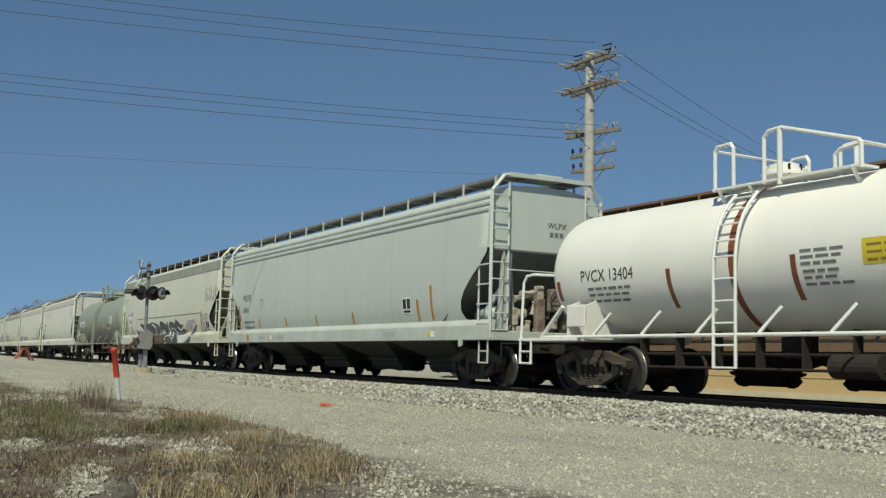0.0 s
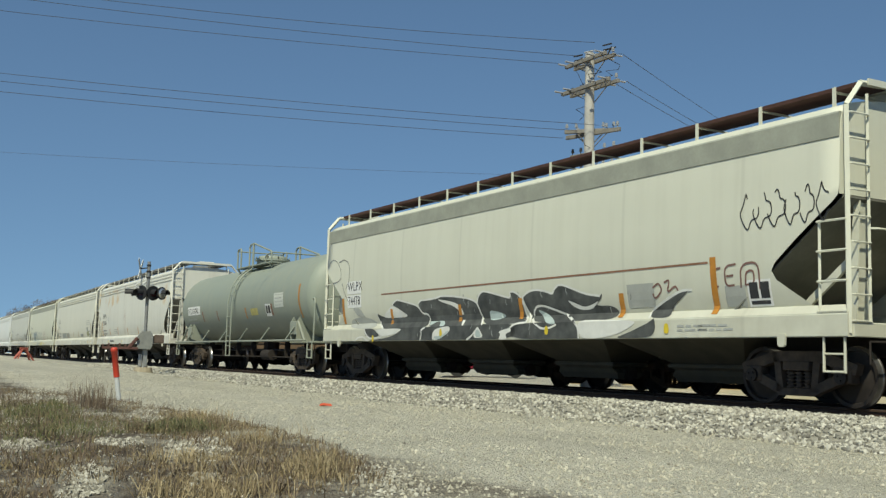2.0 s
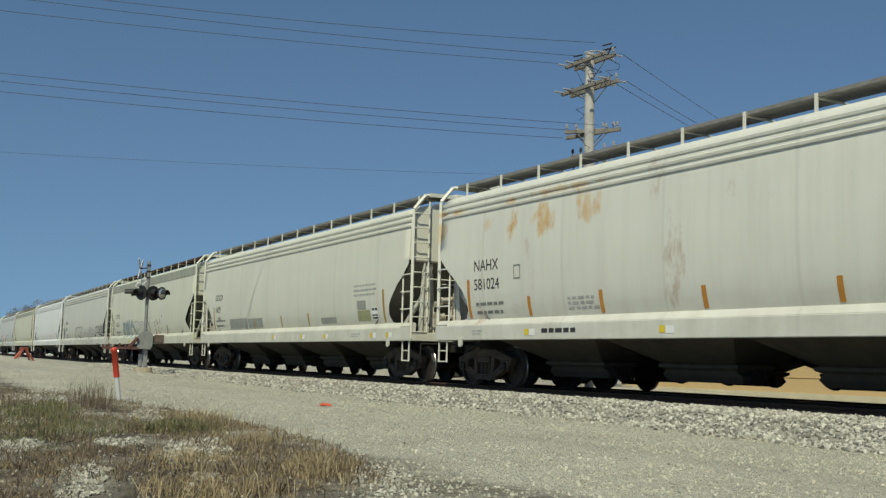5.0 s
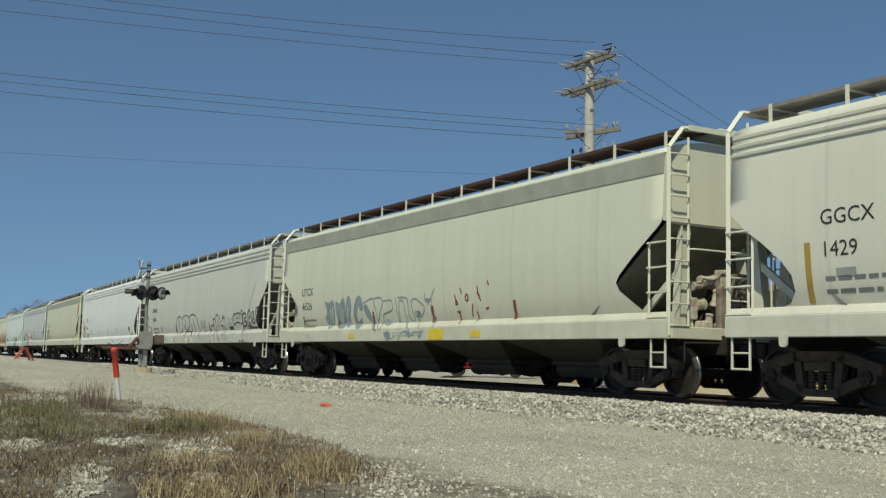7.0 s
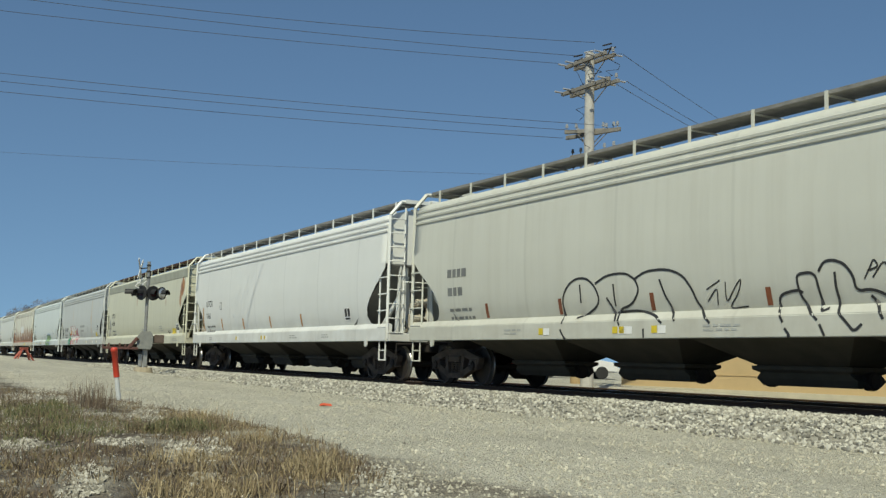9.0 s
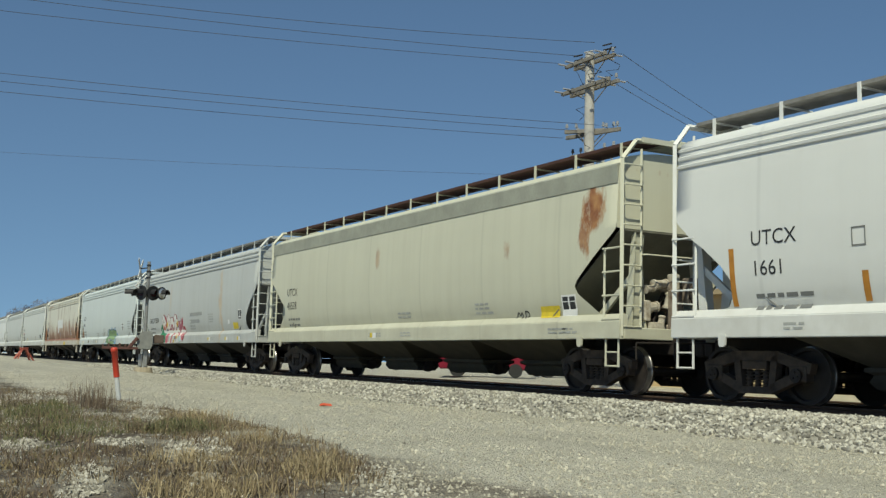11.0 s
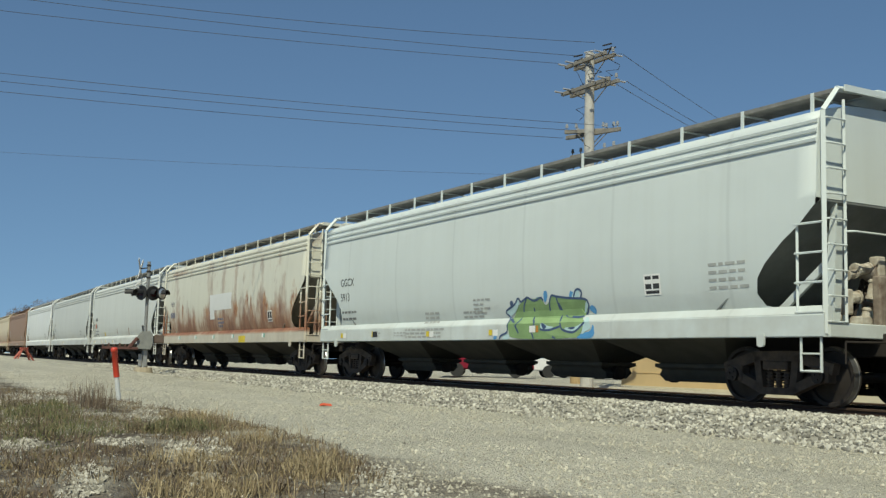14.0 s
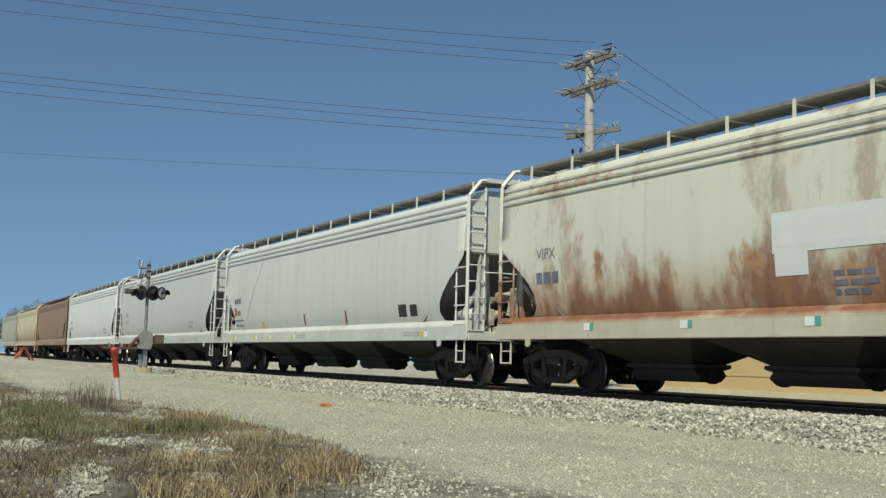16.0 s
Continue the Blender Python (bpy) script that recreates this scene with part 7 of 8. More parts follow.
RED_TICKS = [
    [(2.05, 2.14), (2.09, 2.03), (2.2, 1.9), (2.06, 1.91), (2.13, 2.01)],
    [(2.32, 2.3), (2.39, 2.15)],
    [(2.55, 2.06), (2.61, 2.15), (2.69, 2.08), (2.65, 1.98), (2.57, 1.98), (2.55, 2.06)],
    [(3.11, 2.3), (3.13, 2.17), (3.18, 2.04), (3.25, 1.95)],
    [(3.09, 2.15), (3.21, 2.07)],
    [(2.21, 1.73), (2.29, 1.43)],
    [(2.12, 1.73), (2.28, 1.73)],
    [(3.02, 1.72), (3.07, 1.61), (3.03, 1.49)],
    [(2.87, 1.9), (2.79, 1.6)],
    [(3.56, 2.4), (3.62, 2.29)],
    [(3.43, 1.76), (3.57, 1.79)]]
paint_blobs(c6, "graffiti", BLUE_FAT, BLUE_SPRAY, side_y, 0.001, "faded blue graffiti letter")
paint_strokes(c6, "graffiti", BLUE_GAPS, 0.05, MADE_PALE, side_y, 0.003, "pale gap in the blue letter")
paint_strokes(c6, "graffiti", BLUE_THIN, 0.034, BLUE_SPRAY, side_y, 0.002, "thin faded blue graffiti outline")
RED_SPRAY = plain("dark_red_spray", (0.26, 0.06, 0.06), 0.7, 0, 0.3, 4)
paint_strokes(c6, "graffiti", RED_TICKS, 0.045, RED_SPRAY, side_y, 0.002, "dark red paint mark")
sill_prints(6, 63, 3)

# grey hopper with black line tag
car_marks(7, "", "", -7.85, 2.55, 0.28, 2.1, [(x, *S6[1:]) for x in (-6.2, -3.4, -0.6)] + [(6.7, 1.45, 2.1), (2.15, 1.56, 1.85)], STRIPE_RED, seed=71)
c7 = MADE[7][0]
TAG = plain("black_marker_line", (0.03, 0.03, 0.032), 0.6, 0, 0.2, 5)
TAG_LINES = [
    [(-3.17, 1.36), (-3.27, 1.86), (-3.02, 2.15), (-2.72, 2.26), (-2.4, 2.24), (-2.16, 2.07), (-2.05, 1.82), (-2.16, 1.68), (-2.48, 1.54), (-2.75, 1.47)],
    [(-2.63, 2.13), (-2.64, 1.77)],
    [(-2.15, 2.12), (-1.77, 2.27), (-1.23, 2.28), (-0.95, 2.14), (-0.87, 1.93), (-1.11, 1.68), (-1.53, 1.6), (-1.37, 1.3)],
    [(-1.6, 2.09), (-1.59, 1.67)],
    [(-1.83, 1.84), (-1.49, 1.38)],
    [(-1, 2.14), (-0.65, 2.28), (-0.09, 2.28), (0.3, 2.15), (0.52, 1.88), (0.62, 1.61), (0.99, 1.3)],
    [(-0.3, 2.11), (-0.17, 1.77), (0.13, 1.35)],
    [(-1.55, 1.55), (-0.95, 1.58), (-0.41, 1.47), (-0.2, 1.32)],
    [(-3.23, 1.25), (-3.08, 1.06), (-3.03, 1.06)],
    [(-0.69, 1.23), (-0.68, 1.06)],
    [(2.56, 1.28), (2.39, 1.57), (2.44, 1.72), (2.78, 1.78), (2.89, 1.73)]]
TAG_LINES += [
    [(3.22, 1.3), (2.86, 1.62), (2.8, 1.86), (2.8, 2.02), (3.15, 2.03), (3.2, 1.73), (3.26, 1.42), (3.4, 1.48)],
    [(3.22, 2.03), (3.32, 2.17), (3.49, 2.19), (3.69, 2.12), (3.83, 1.94), (3.86, 1.71), (4.12, 1.73), (4.35, 1.64), (4.57, 1.46), (4.69, 1.28)],
    [(3.51, 2.01), (3.51, 1.72), (3.58, 1.42), (3.76, 1.24), (3.87, 1.12), (4.01, 1.23)],
    [(4.09, 1.64), (4.27, 1.46), (4.36, 1.29)],
    [(2.59, 1.19), (2.7, 1.07), (2.64, 1.06)],
    [(3.26, 1.24), (3.35, 1.06)]]
TAG_LINES += [
    [(5.48, 1.93), (5.55, 2.01), (5.68, 2.14), (5.86, 2.15), (5.98, 2.12), (6.12, 2.2), (6.28, 2.14), (6.41, 2.17), (6.52, 2.09), (6.61, 2.24), (6.74, 2.27), (6.8, 2.18), (6.7, 2.08), (6.77, 1.95), (6.72, 1.82), (6.54, 1.73), (6.39, 1.78), (6.23, 1.82), (5.98, 1.82), (5.86, 1.8), (5.66, 1.7), (5.55, 1.82), (5.48, 1.93)]]
TAG_THIN = [
    [(0.85, 1.87), (1.18, 2.01)],
    [(0.85, 1.67), (1.12, 1.92), (1.07, 1.6)],
    [(1.3, 1.98), (1.27, 1.6), (1.53, 1.91), (1.67, 2.03), (1.58, 1.78), (1.29, 1.53), (1.74, 1.56)],
    [(4.02, 1.88), (4.13, 2.04), (4.2, 2.16), (4.28, 2.04), (4.08, 1.99)],
    [(4.16, 1.89), (4.39, 2.15), (4.45, 1.86)],
    [(5.85, 2.07), (5.77, 1.86)],
    [(6.03, 2.12), (5.96, 1.91), (6.13, 2.01)],
    [(6.19, 2.06), (6.19, 1.84)],
    [(6.36, 2.1), (6.38, 1.89), (6.51, 2.04)],
    [(6.58, 1.17), (6.61, 1.06), (6.74, 1.15), (6.78, 1.06)],
    [(6.89, 1.15), (6.93, 1.06), (7.12, 1.19), (7.05, 1.06)],
    [(7.2, 1.16), (7.2, 1.06), (7.4, 1.06)]]
TAG_BOLD = [
    [(7.18, 1.96), (7.2, 2.11), (7, 2.15), (6.83, 2.1), (6.75, 1.87), (6.79, 1.67), (6.99, 1.64), (7.2, 1.73), (7.19, 1.85), (7.03, 1.81), (6.96, 1.86), (7.01, 1.96), (7.18, 1.96)],
    [(7.29, 1.65), (7.43, 1.94), (7.41, 2.14), (7.54, 2.19), (7.62, 2.28), (7.68, 2.13), (7.8, 1.93), (7.78, 1.63), (7.61, 1.62), (7.6, 1.79), (7.53, 1.79), (7.47, 1.62), (7.29, 1.65)],
    [(7.58, 2.04), (7.61, 1.92), (7.53, 1.92), (7.58, 2.04)],
    [(8.12, 2.04), (8.11, 2.15), (7.94, 2.18), (7.88, 2.02), (7.91, 1.77), (8.07, 1.74), (8.23, 1.81), (8.19, 1.91), (8.07, 1.86), (8.03, 1.96), (8.12, 2.04)]]
TAG_BOLD += [
    [(8.36, 1.77), (8.34, 2.26), (8.64, 2.32), (8.69, 2.21), (8.5, 2.18), (8.51, 2.08), (8.68, 2.1), (8.68, 2.01), (8.5, 1.99), (8.51, 1.87), (8.73, 1.9), (8.71, 1.81), (8.36, 1.77)]]
paint_strokes(c7, "graffiti", TAG_LINES, 0.045, TAG, side_y, 0.001, "black graffiti outline")
paint_strokes(c7, "graffiti", TAG_THIN, 0.026, TAG, side_y, 0.001, "thin black tag stroke")
paint_strokes(c7, "graffiti", TAG_BOLD, 0.06, TAG, side_y, 0.001, "bold black graffiti outline")
small_print(7, 4.8, 1.95, 4, 72, 0.5)
flat_marks(c7, "data_stencil", [(5.0, 5.5, 1.55, 1.68), (7.6, 8.4, 1.55, 1.63)], BLACK_INK, side_y, 0.002)
sill_prints(7, 73, 7)

# clean white hopper
car_marks(8, "UTCX", "1661", -7.75, 2.52, 0.34, 2.04, [(-8.22, 1.56, 2.5), (-5.68, 1.56, 2.0), (-3.0, 1.56, 1.95), (0.0, 1.56, 1.95), (3.0, 1.56, 1.95)], STRIPE, [(-5.82, 2.36, 0.02, 0.28, GREY_INK), (-5.6, 2.36, 0.02, 0.28, GREY_INK), (-5.82, 2.62, 0.24, 0.02, GREY_INK), (-5.82, 2.36, 0.24, 0.02, GREY_INK)], seed=81)
aci_plate(8, 6.6, 1.66, 0.45)
sill_prints(8, 83, 6)

# yellowish hopper
car_marks(9, "UTCX", "46538", -7.9, 2.56, 0.34, 2.12, (), None, [(6.85, 1.5, 0.68, 0.24, YELLOW)], seed=91)
aci_plate(9, 7.62, 1.52, 0.5)
paint_strokes(MADE[9][0], "graffiti", [[(5.9, 1.52), (5.98, 1.66), (6.05, 1.55), (6.12, 1.66), (6.15, 1.5)], [(6.25, 1.66), (6.25, 1.5), (6.4, 1.55), (6.38, 1.64), (6.25, 1.66)]], 0.03, BLACK_INK, side_y, 0.001)
small_print(9, 0.2, 1.75, 2, 92, 0.6)
small_print(9, 4.2, 1.85, 3, 93, 0.7)
sill_prints(9, 94, 5)

# grey hopper with the large pink and green piece
car_marks(10, "GGCX 5809", "", -7.55, 2.04, 0.36, 2.1, (), None, [(5.8, 1.78, 0.22, 0.16, WHITE_P), (6.45, 1.58, 0.65, 0.24, YELLOW)], seed=101)
aci_plate(10, 7.16, 1.92, 0.45)
small_print(10, 3.1, 2.2, 4, 102, 0.6)
small_print(10, 0.1, 2.0, 4, 103, 0.9, 0.07, 0.12)
sill_prints(10, 104, 7)
c10 = MADE[10][0]
PINK = plain("pink_spray", (0.62, 0.16, 0.20), 0.6, 0, 0.25, 2)
CRIMSON = plain("crimson_spray", (0.38, 0.035, 0.06), 0.6, 0, 0.25, 2)
LEAFGREEN = plain("green_spray", (0.03, 0.24, 0.11), 0.6, 0, 0.3, 2)
ORANGE = plain("orange_spray", (0.62, 0.13, 0.04), 0.6, 0, 0.2, 3)
SKYBLUE = plain("pale_blue_spray", (0.50, 0.68, 0.70), 0.6, 0, 0.2, 3)
ROSE_GROUND = [
    [(-4.94, 2.18), (-4.8, 2.33), (-4.6, 2.4), (-4.37, 2.36), (-4.12, 2.19), (-3.96, 2.28), (-3.77, 2.36), (-3.62, 2.4), (-3.41, 2.32), (-3.32, 2.19), (-3.06, 2.26), (-2.79, 2.23), (-2.65, 2.13), (-2.62, 2.35), (-2.26, 2.37), (-2.08, 2.28), (-2.09, 2.16), (-1.94, 2.15), (-1.83, 2.05), (-1.56, 2.02), (-1.5, 1.97), (-1.3, 2.18), (-1.04, 2.18), (-1.01, 1.94), (-1.08, 1.83), (-0.9, 1.83), (-0.7, 1.71), (-0.62, 1.54), (-0.57, 1.32), (-0.73, 1.19), (-0.95, 1.14), (-1.12, 1.2), (-1.52, 1.06), (-4.11, 1.06), (-5.14, 1.06), (-5.31, 1.37), (-5.34, 1.75), (-5.05, 1.98), (-4.89, 1.97)]]
ROSE_CRIMSON = [
    [(-4.6, 2.4), (-4.32, 2.35), (-4.01, 2.09), (-4.06, 1.93), (-4.31, 2.17)],
    [(-2.86, 2.25), (-2.65, 2.14), (-2.66, 1.96), (-2.8, 2.11)],
    [(-2.26, 2.36), (-2.08, 2.27), (-2.11, 2.14), (-2.21, 2.17)],
    [(-1.14, 2.15), (-1.04, 2.16), (-1.02, 1.94), (-1.22, 1.74), (-1.35, 1.65), (-1.26, 1.87)],
    [(-1.08, 1.83), (-0.86, 1.82), (-0.7, 1.71), (-0.62, 1.54), (-0.57, 1.31), (-0.73, 1.19), (-0.92, 1.15), (-0.76, 1.32), (-0.84, 1.55), (-0.92, 1.72)],
    [(-4.84, 1.94), (-4.84, 1.65), (-4.71, 1.65), (-4.75, 1.78)],
    [(-4.7, 1.38), (-4.58, 1.38), (-4.6, 1.1), (-4.78, 1.38)],
    [(-3.71, 2.14), (-3.65, 2.14), (-3.52, 1.83), (-3.61, 1.82)],
    [(-2.41, 1.69), (-2.25, 1.83), (-2.26, 1.55), (-2.39, 1.53)]]
ROSE_CRIMSON += [
    [(-2.1, 1.52), (-2.01, 1.68), (-1.82, 1.58), (-1.7, 1.46)],
    [(-3.22, 1.94), (-3.04, 1.95), (-2.87, 1.81), (-2.84, 1.56), (-2.96, 1.6), (-3.07, 1.83)],
    [(-1.94, 2.15), (-1.83, 2.05), (-1.78, 1.53), (-1.87, 1.58)]]
ROSE_MAUVE = [
    [(-1.8, 2.03), (-1.54, 2.01), (-1.52, 1.82), (-1.31, 2.14), (-1.14, 2.15), (-1.26, 1.87), (-1.34, 1.7), (-1.24, 1.56), (-1.61, 1.52), (-1.76, 1.52)],
    [(-3.8, 1.55), (-3.7, 1.67), (-3.35, 1.81), (-3.22, 1.93), (-3.07, 1.83), (-3.16, 1.77), (-3.36, 1.56)],
    [(-2.78, 1.52), (-2.71, 1.8), (-2.6, 1.94), (-2.66, 1.53)],
    [(-1.2, 1.69), (-1.07, 1.8), (-0.91, 1.74), (-0.86, 1.59), (-1.02, 1.55), (-1.18, 1.56)]]
ROSE_PINK = [
    [(-4.01, 1.06), (-3.97, 1.39), (-3.93, 1.52), (-3.42, 1.51), (-3.42, 1.43), (-3.5, 1.28), (-3.55, 1.06)],
    [(-3.1, 1.06), (-2.9, 1.37), (-2.76, 1.5), (-2.63, 1.46), (-2.77, 1.24), (-2.83, 1.06)],
    [(-1.18, 1.56), (-0.84, 1.5), (-0.79, 1.3), (-0.92, 1.16), (-1.1, 1.22)],
    [(-1.78, 1.5), (-1.44, 1.49), (-1.4, 1.4), (-1.52, 1.34), (-1.71, 1.41)],
    [(-2.97, 1.57), (-2.45, 1.55), (-2.58, 1.44), (-2.76, 1.46)],
    [(-2.19, 1.4), (-2.11, 1.45), (-2, 1.12), (-2.12, 1.22)]]
ROSE_GREEN = [
    [(-5.36, 1.73), (-5.05, 1.97), (-4.87, 1.95), (-4.86, 1.63), (-4.1, 1.54), (-3.99, 1.29), (-4.02, 1.06), (-5.17, 1.07), (-5.3, 1.4)]]
ROSE_PALE = [
    [(-1.58, 1.12), (-1.51, 1.28), (-1.34, 1.42), (-1.16, 1.24), (-1.21, 1.15)],
    [(-5.65, 1.07), (-5.32, 1.32), (-5.17, 1.06)],
    [(-4.41, 1.62), (-4.22, 1.61), (-4.11, 1.5), (-4.24, 1.5)],
    [(-5.15, 1.71), (-5.05, 1.76), (-5.02, 1.63), (-5.11, 1.61)],
    [(-4.66, 1.38), (-4.54, 1.35), (-4.61, 1.18), (-4.69, 1.23)],
    [(-5.04, 1.34), (-4.93, 1.33), (-4.93, 1.17), (-5.04, 1.17)],
    [(-4.34, 1.35), (-4.28, 1.28), (-4.17, 1.25), (-4.26, 1.15), (-4.34, 1.2)],
    [(-1.52, 1.34), (-1.44, 1.38), (-1.46, 1.29), (-1.53, 1.25)]]
ROSE_LINES = [
    [(-4.94, 2.18), (-4.8, 2.33), (-4.6, 2.4), (-4.37, 2.36), (-4.12, 2.19), (-3.96, 2.28), (-3.77, 2.36), (-3.62, 2.4), (-3.41, 2.32), (-3.32, 2.19), (-3.06, 2.26), (-2.79, 2.23), (-2.65, 2.13), (-2.62, 2.35), (-2.26, 2.37), (-2.08, 2.28), (-2.09, 2.16), (-1.94, 2.15), (-1.83, 2.05), (-1.56, 2.02), (-1.5, 1.97), (-1.3, 2.18), (-1.04, 2.18)],
    [(-4.94, 2.16), (-4.81, 1.94), (-4.63, 1.67), (-4.03, 1.91), (-3.82, 1.57), (-3.68, 1.44)],
    [(-3.32, 2.19), (-3.36, 2.02), (-3.18, 1.82), (-2.91, 1.57), (-2.54, 1.36), (-2.38, 1.06)],
    [(-2.63, 2.13), (-2.62, 1.79), (-2.73, 1.56)],
    [(-4.03, 1.91), (-4.04, 2.06), (-3.92, 2.27)],
    [(-3.8, 1.55), (-3.42, 1.43), (-3.28, 1.06)],
    [(-2.57, 1.06), (-2.44, 1.27), (-2.39, 1.52)]]
ROSE_LINES += [
    [(-2.43, 1.54), (-2.37, 1.92), (-2.11, 1.96)],
    [(-2.16, 1.52), (-2, 1.3), (-2.06, 1.06)],
    [(-1.52, 1.06), (-1.58, 1.25), (-1.46, 1.38)]]
ROSE_GLINTS = [
    [(-3.45, 1.33), (-3.15, 1.53), (-2.86, 1.5)],
    [(-3.41, 1.19), (-3.11, 1.42), (-2.87, 1.44)],
    [(-3.31, 1.06), (-3.04, 1.28)],
    [(-2.57, 2.17), (-2.51, 1.98), (-2.44, 2.26), (-2.38, 2.02)],
    [(-2.21, 2.24), (-2.26, 1.97)],
    [(-2.83, 1.06), (-2.63, 1.27), (-2.56, 1.41)],
    [(-2.36, 1.06), (-2.19, 1.26), (-2.11, 1.12), (-2, 1.26)],
    [(-1.94, 1.12), (-1.84, 1.26), (-1.82, 1.12)],
    [(-1.83, 1.76), (-1.87, 1.9)],
    [(-1.24, 2.31), (-1.23, 2.18)],
    [(-1.83, 2.31), (-1.78, 2.17), (-1.85, 2.04)],
    [(-3.33, 2.46), (-3.36, 2.34)],
    [(-4.72, 2.36), (-4.53, 2.29), (-4.42, 2.13)]]
MAUVE = plain("dusty_rose_spray", (0.40, 0.11, 0.16), 0.6, 0, 0.25, 2)
paint_blobs(c10, "graffiti", ROSE_GROUND, WHITE_SPRAY, side_y, 0.001, "white ground of the graffiti")
paint_blobs(c10, "graffiti", ROSE_MAUVE, MAUVE, side_y, 0.0025, "dusty rose graffiti shape")
paint_blobs(c10, "graffiti", ROSE_PINK, PINK, side_y, 0.0030, "pink graffiti shape")
paint_blobs(c10, "graffiti", ROSE_GREEN, LEAFGREEN, side_y, 0.0035, "dark green graffiti shape")
paint_blobs(c10, "graffiti", ROSE_CRIMSON, CRIMSON, side_y, 0.0045, "crimson graffiti shape")
paint_blobs(c10, "graffiti", ROSE_PALE, SKYBLUE, side_y, 0.0052, "pale blue graffiti shape")
rnd = random.Random(10)
paint_blobs(c10, "graffiti", [smooth_blob(-4.55, 1.77, 0.13, 0.11, rnd), smooth_blob(-4.22, 1.88, 0.12, 0.11, rnd), smooth_blob(-2.08, 1.93, 0.06, 0.07, rnd)], ORANGE, side_y, 0.0075, "orange graffiti dot")
paint_blobs(c10, "graffiti", [smooth_blob(-3.97, 1.95, 0.10, 0.15, rnd), smooth_blob(-2.09, 1.92, 0.12, 0.14, rnd), smooth_blob(-2.4, 1.15, 0.11, 0.08, rnd), smooth_blob(-1.9, 1.36, 0.10, 0.10, rnd)], YELLOW, side_y, 0.0065, "yellow graffiti dot")
SLATE = plain("slate_spray", (0.12, 0.14, 0.19), 0.6, 0, 0.3, 5)
paint_blobs(c10, "graffiti", [smooth_blob(-4.61, 2.09, 0.07, 0.09, rnd, 10, 0.6), smooth_blob(-4.07, 1.66, 0.20, 0.08, rnd), smooth_blob(-2.0, 1.82, 0.11, 0.06, rnd), smooth_blob(-2.23, 1.30, 0.09, 0.12, rnd)], SLATE, side_y, 0.0068, "slate grey graffiti patch")
paint_strokes(c10, "graffiti", ROSE_LINES, 0.026, CRIMSON, side_y, 0.0085, "dark red graffiti outline")
paint_strokes(c10, "graffiti", ROSE_GLINTS, 0.022, SKYBLUE, side_y, 0.0090, "pale glint in the graffiti")
flat_marks(c10, "repaint_patch", [(0.15, 2.1, 2.22, 2.36), (0.3, 1.7, 1.92, 2.06)], plain("grey_over_spray", (0.36, 0.37, 0.36), 0.7, 0, 0.2, 3), side_y, 0.0005)

# pale blue-grey hopper with green piece
car_marks(11, "GGCX", "5913", -8.12, 2.65, 0.32, 2.22, [], None, [(-5.89, 1.16, 0.06, 0.16, YELLOW), (-5.82, 1.16, 0.28, 0.15, BLACK_INK)], seed=111)
small_print(11, -3.0, 1.7, 3, 112, 0.7, 0.055, 0.11)
small_print(11, -1.1, 1.68, 2, 113, 1.0, 0.05, 0.11)
small_print(11, -0.6, 1.95, 4, 114, 0.55, 0.045, 0.10)
small_print(11, -3.9, 1.30, 3, 115, 1.9, 0.05, 0.09)
aci_plate(11, 5.44, 1.83, 0.45)
small_print(11, 7.1, 2.25, 4, 116, 0.8, 0.05, 0.13)
sill_prints(11, 117, 5)
c11 = MADE[11][0]
# one green in two tones: lighter low down for the better-lit sill
LIME = plain("lit_green_spray", (0.30, 0.44, 0.20), 0.6, 0, 0.25, 2)
DEEP = plain("shaded_green_spray", (0.24, 0.37, 0.16), 0.6, 0, 0.3, 2)
NAVY = plain("dark_blue_spray", (0.06, 0.10, 0.20), 0.6, 0, 0.2, 3)
BRIGHTBLUE = plain("blue_spray", (0.10, 0.32, 0.62), 0.6, 0, 0.2, 3)
LEAF_GROUND = [
    [(1.09, 1.06), (1.01, 1.25), (0.93, 1.43), (1.09, 1.61), (1.3, 1.8), (1.46, 1.89), (1.61, 1.96), (1.89, 1.9), (2.11, 1.96), (2.21, 1.86), (2.28, 1.76), (2.4, 1.8), (2.52, 1.97), (2.65, 1.95), (3.69, 1.84), (3.76, 1.74), (3.63, 1.57), (3.58, 1.46), (3.78, 1.38), (3.69, 1.25), (3.51, 1.06)]]
LEAF_PALE = [
    [(0.73, 1.7), (1.15, 1.81), (1.29, 1.93), (1.33, 1.85), (1.15, 1.66), (0.84, 1.54)],
    [(2.21, 1.28), (2.24, 1.42), (2.51, 1.32), (2.74, 1.31), (2.51, 1.24)],
    [(3.02, 1.29), (3.4, 1.28), (3.7, 1.38), (3.4, 1.19), (3.21, 1.19)],
    [(0.75, 1.06), (0.81, 1.13), (1.01, 1.19), (1.09, 1.06)],
    [(3.7, 1.38), (3.7, 1.5), (3.85, 1.45), (3.96, 1.25), (3.75, 1.2), (3.63, 1.12)],
    [(3.67, 1.82), (3.74, 1.75), (3.64, 1.59), (3.54, 1.51)],
    [(3.19, 1.89), (3.33, 2.02), (3.48, 2.03), (3.49, 1.87)]]
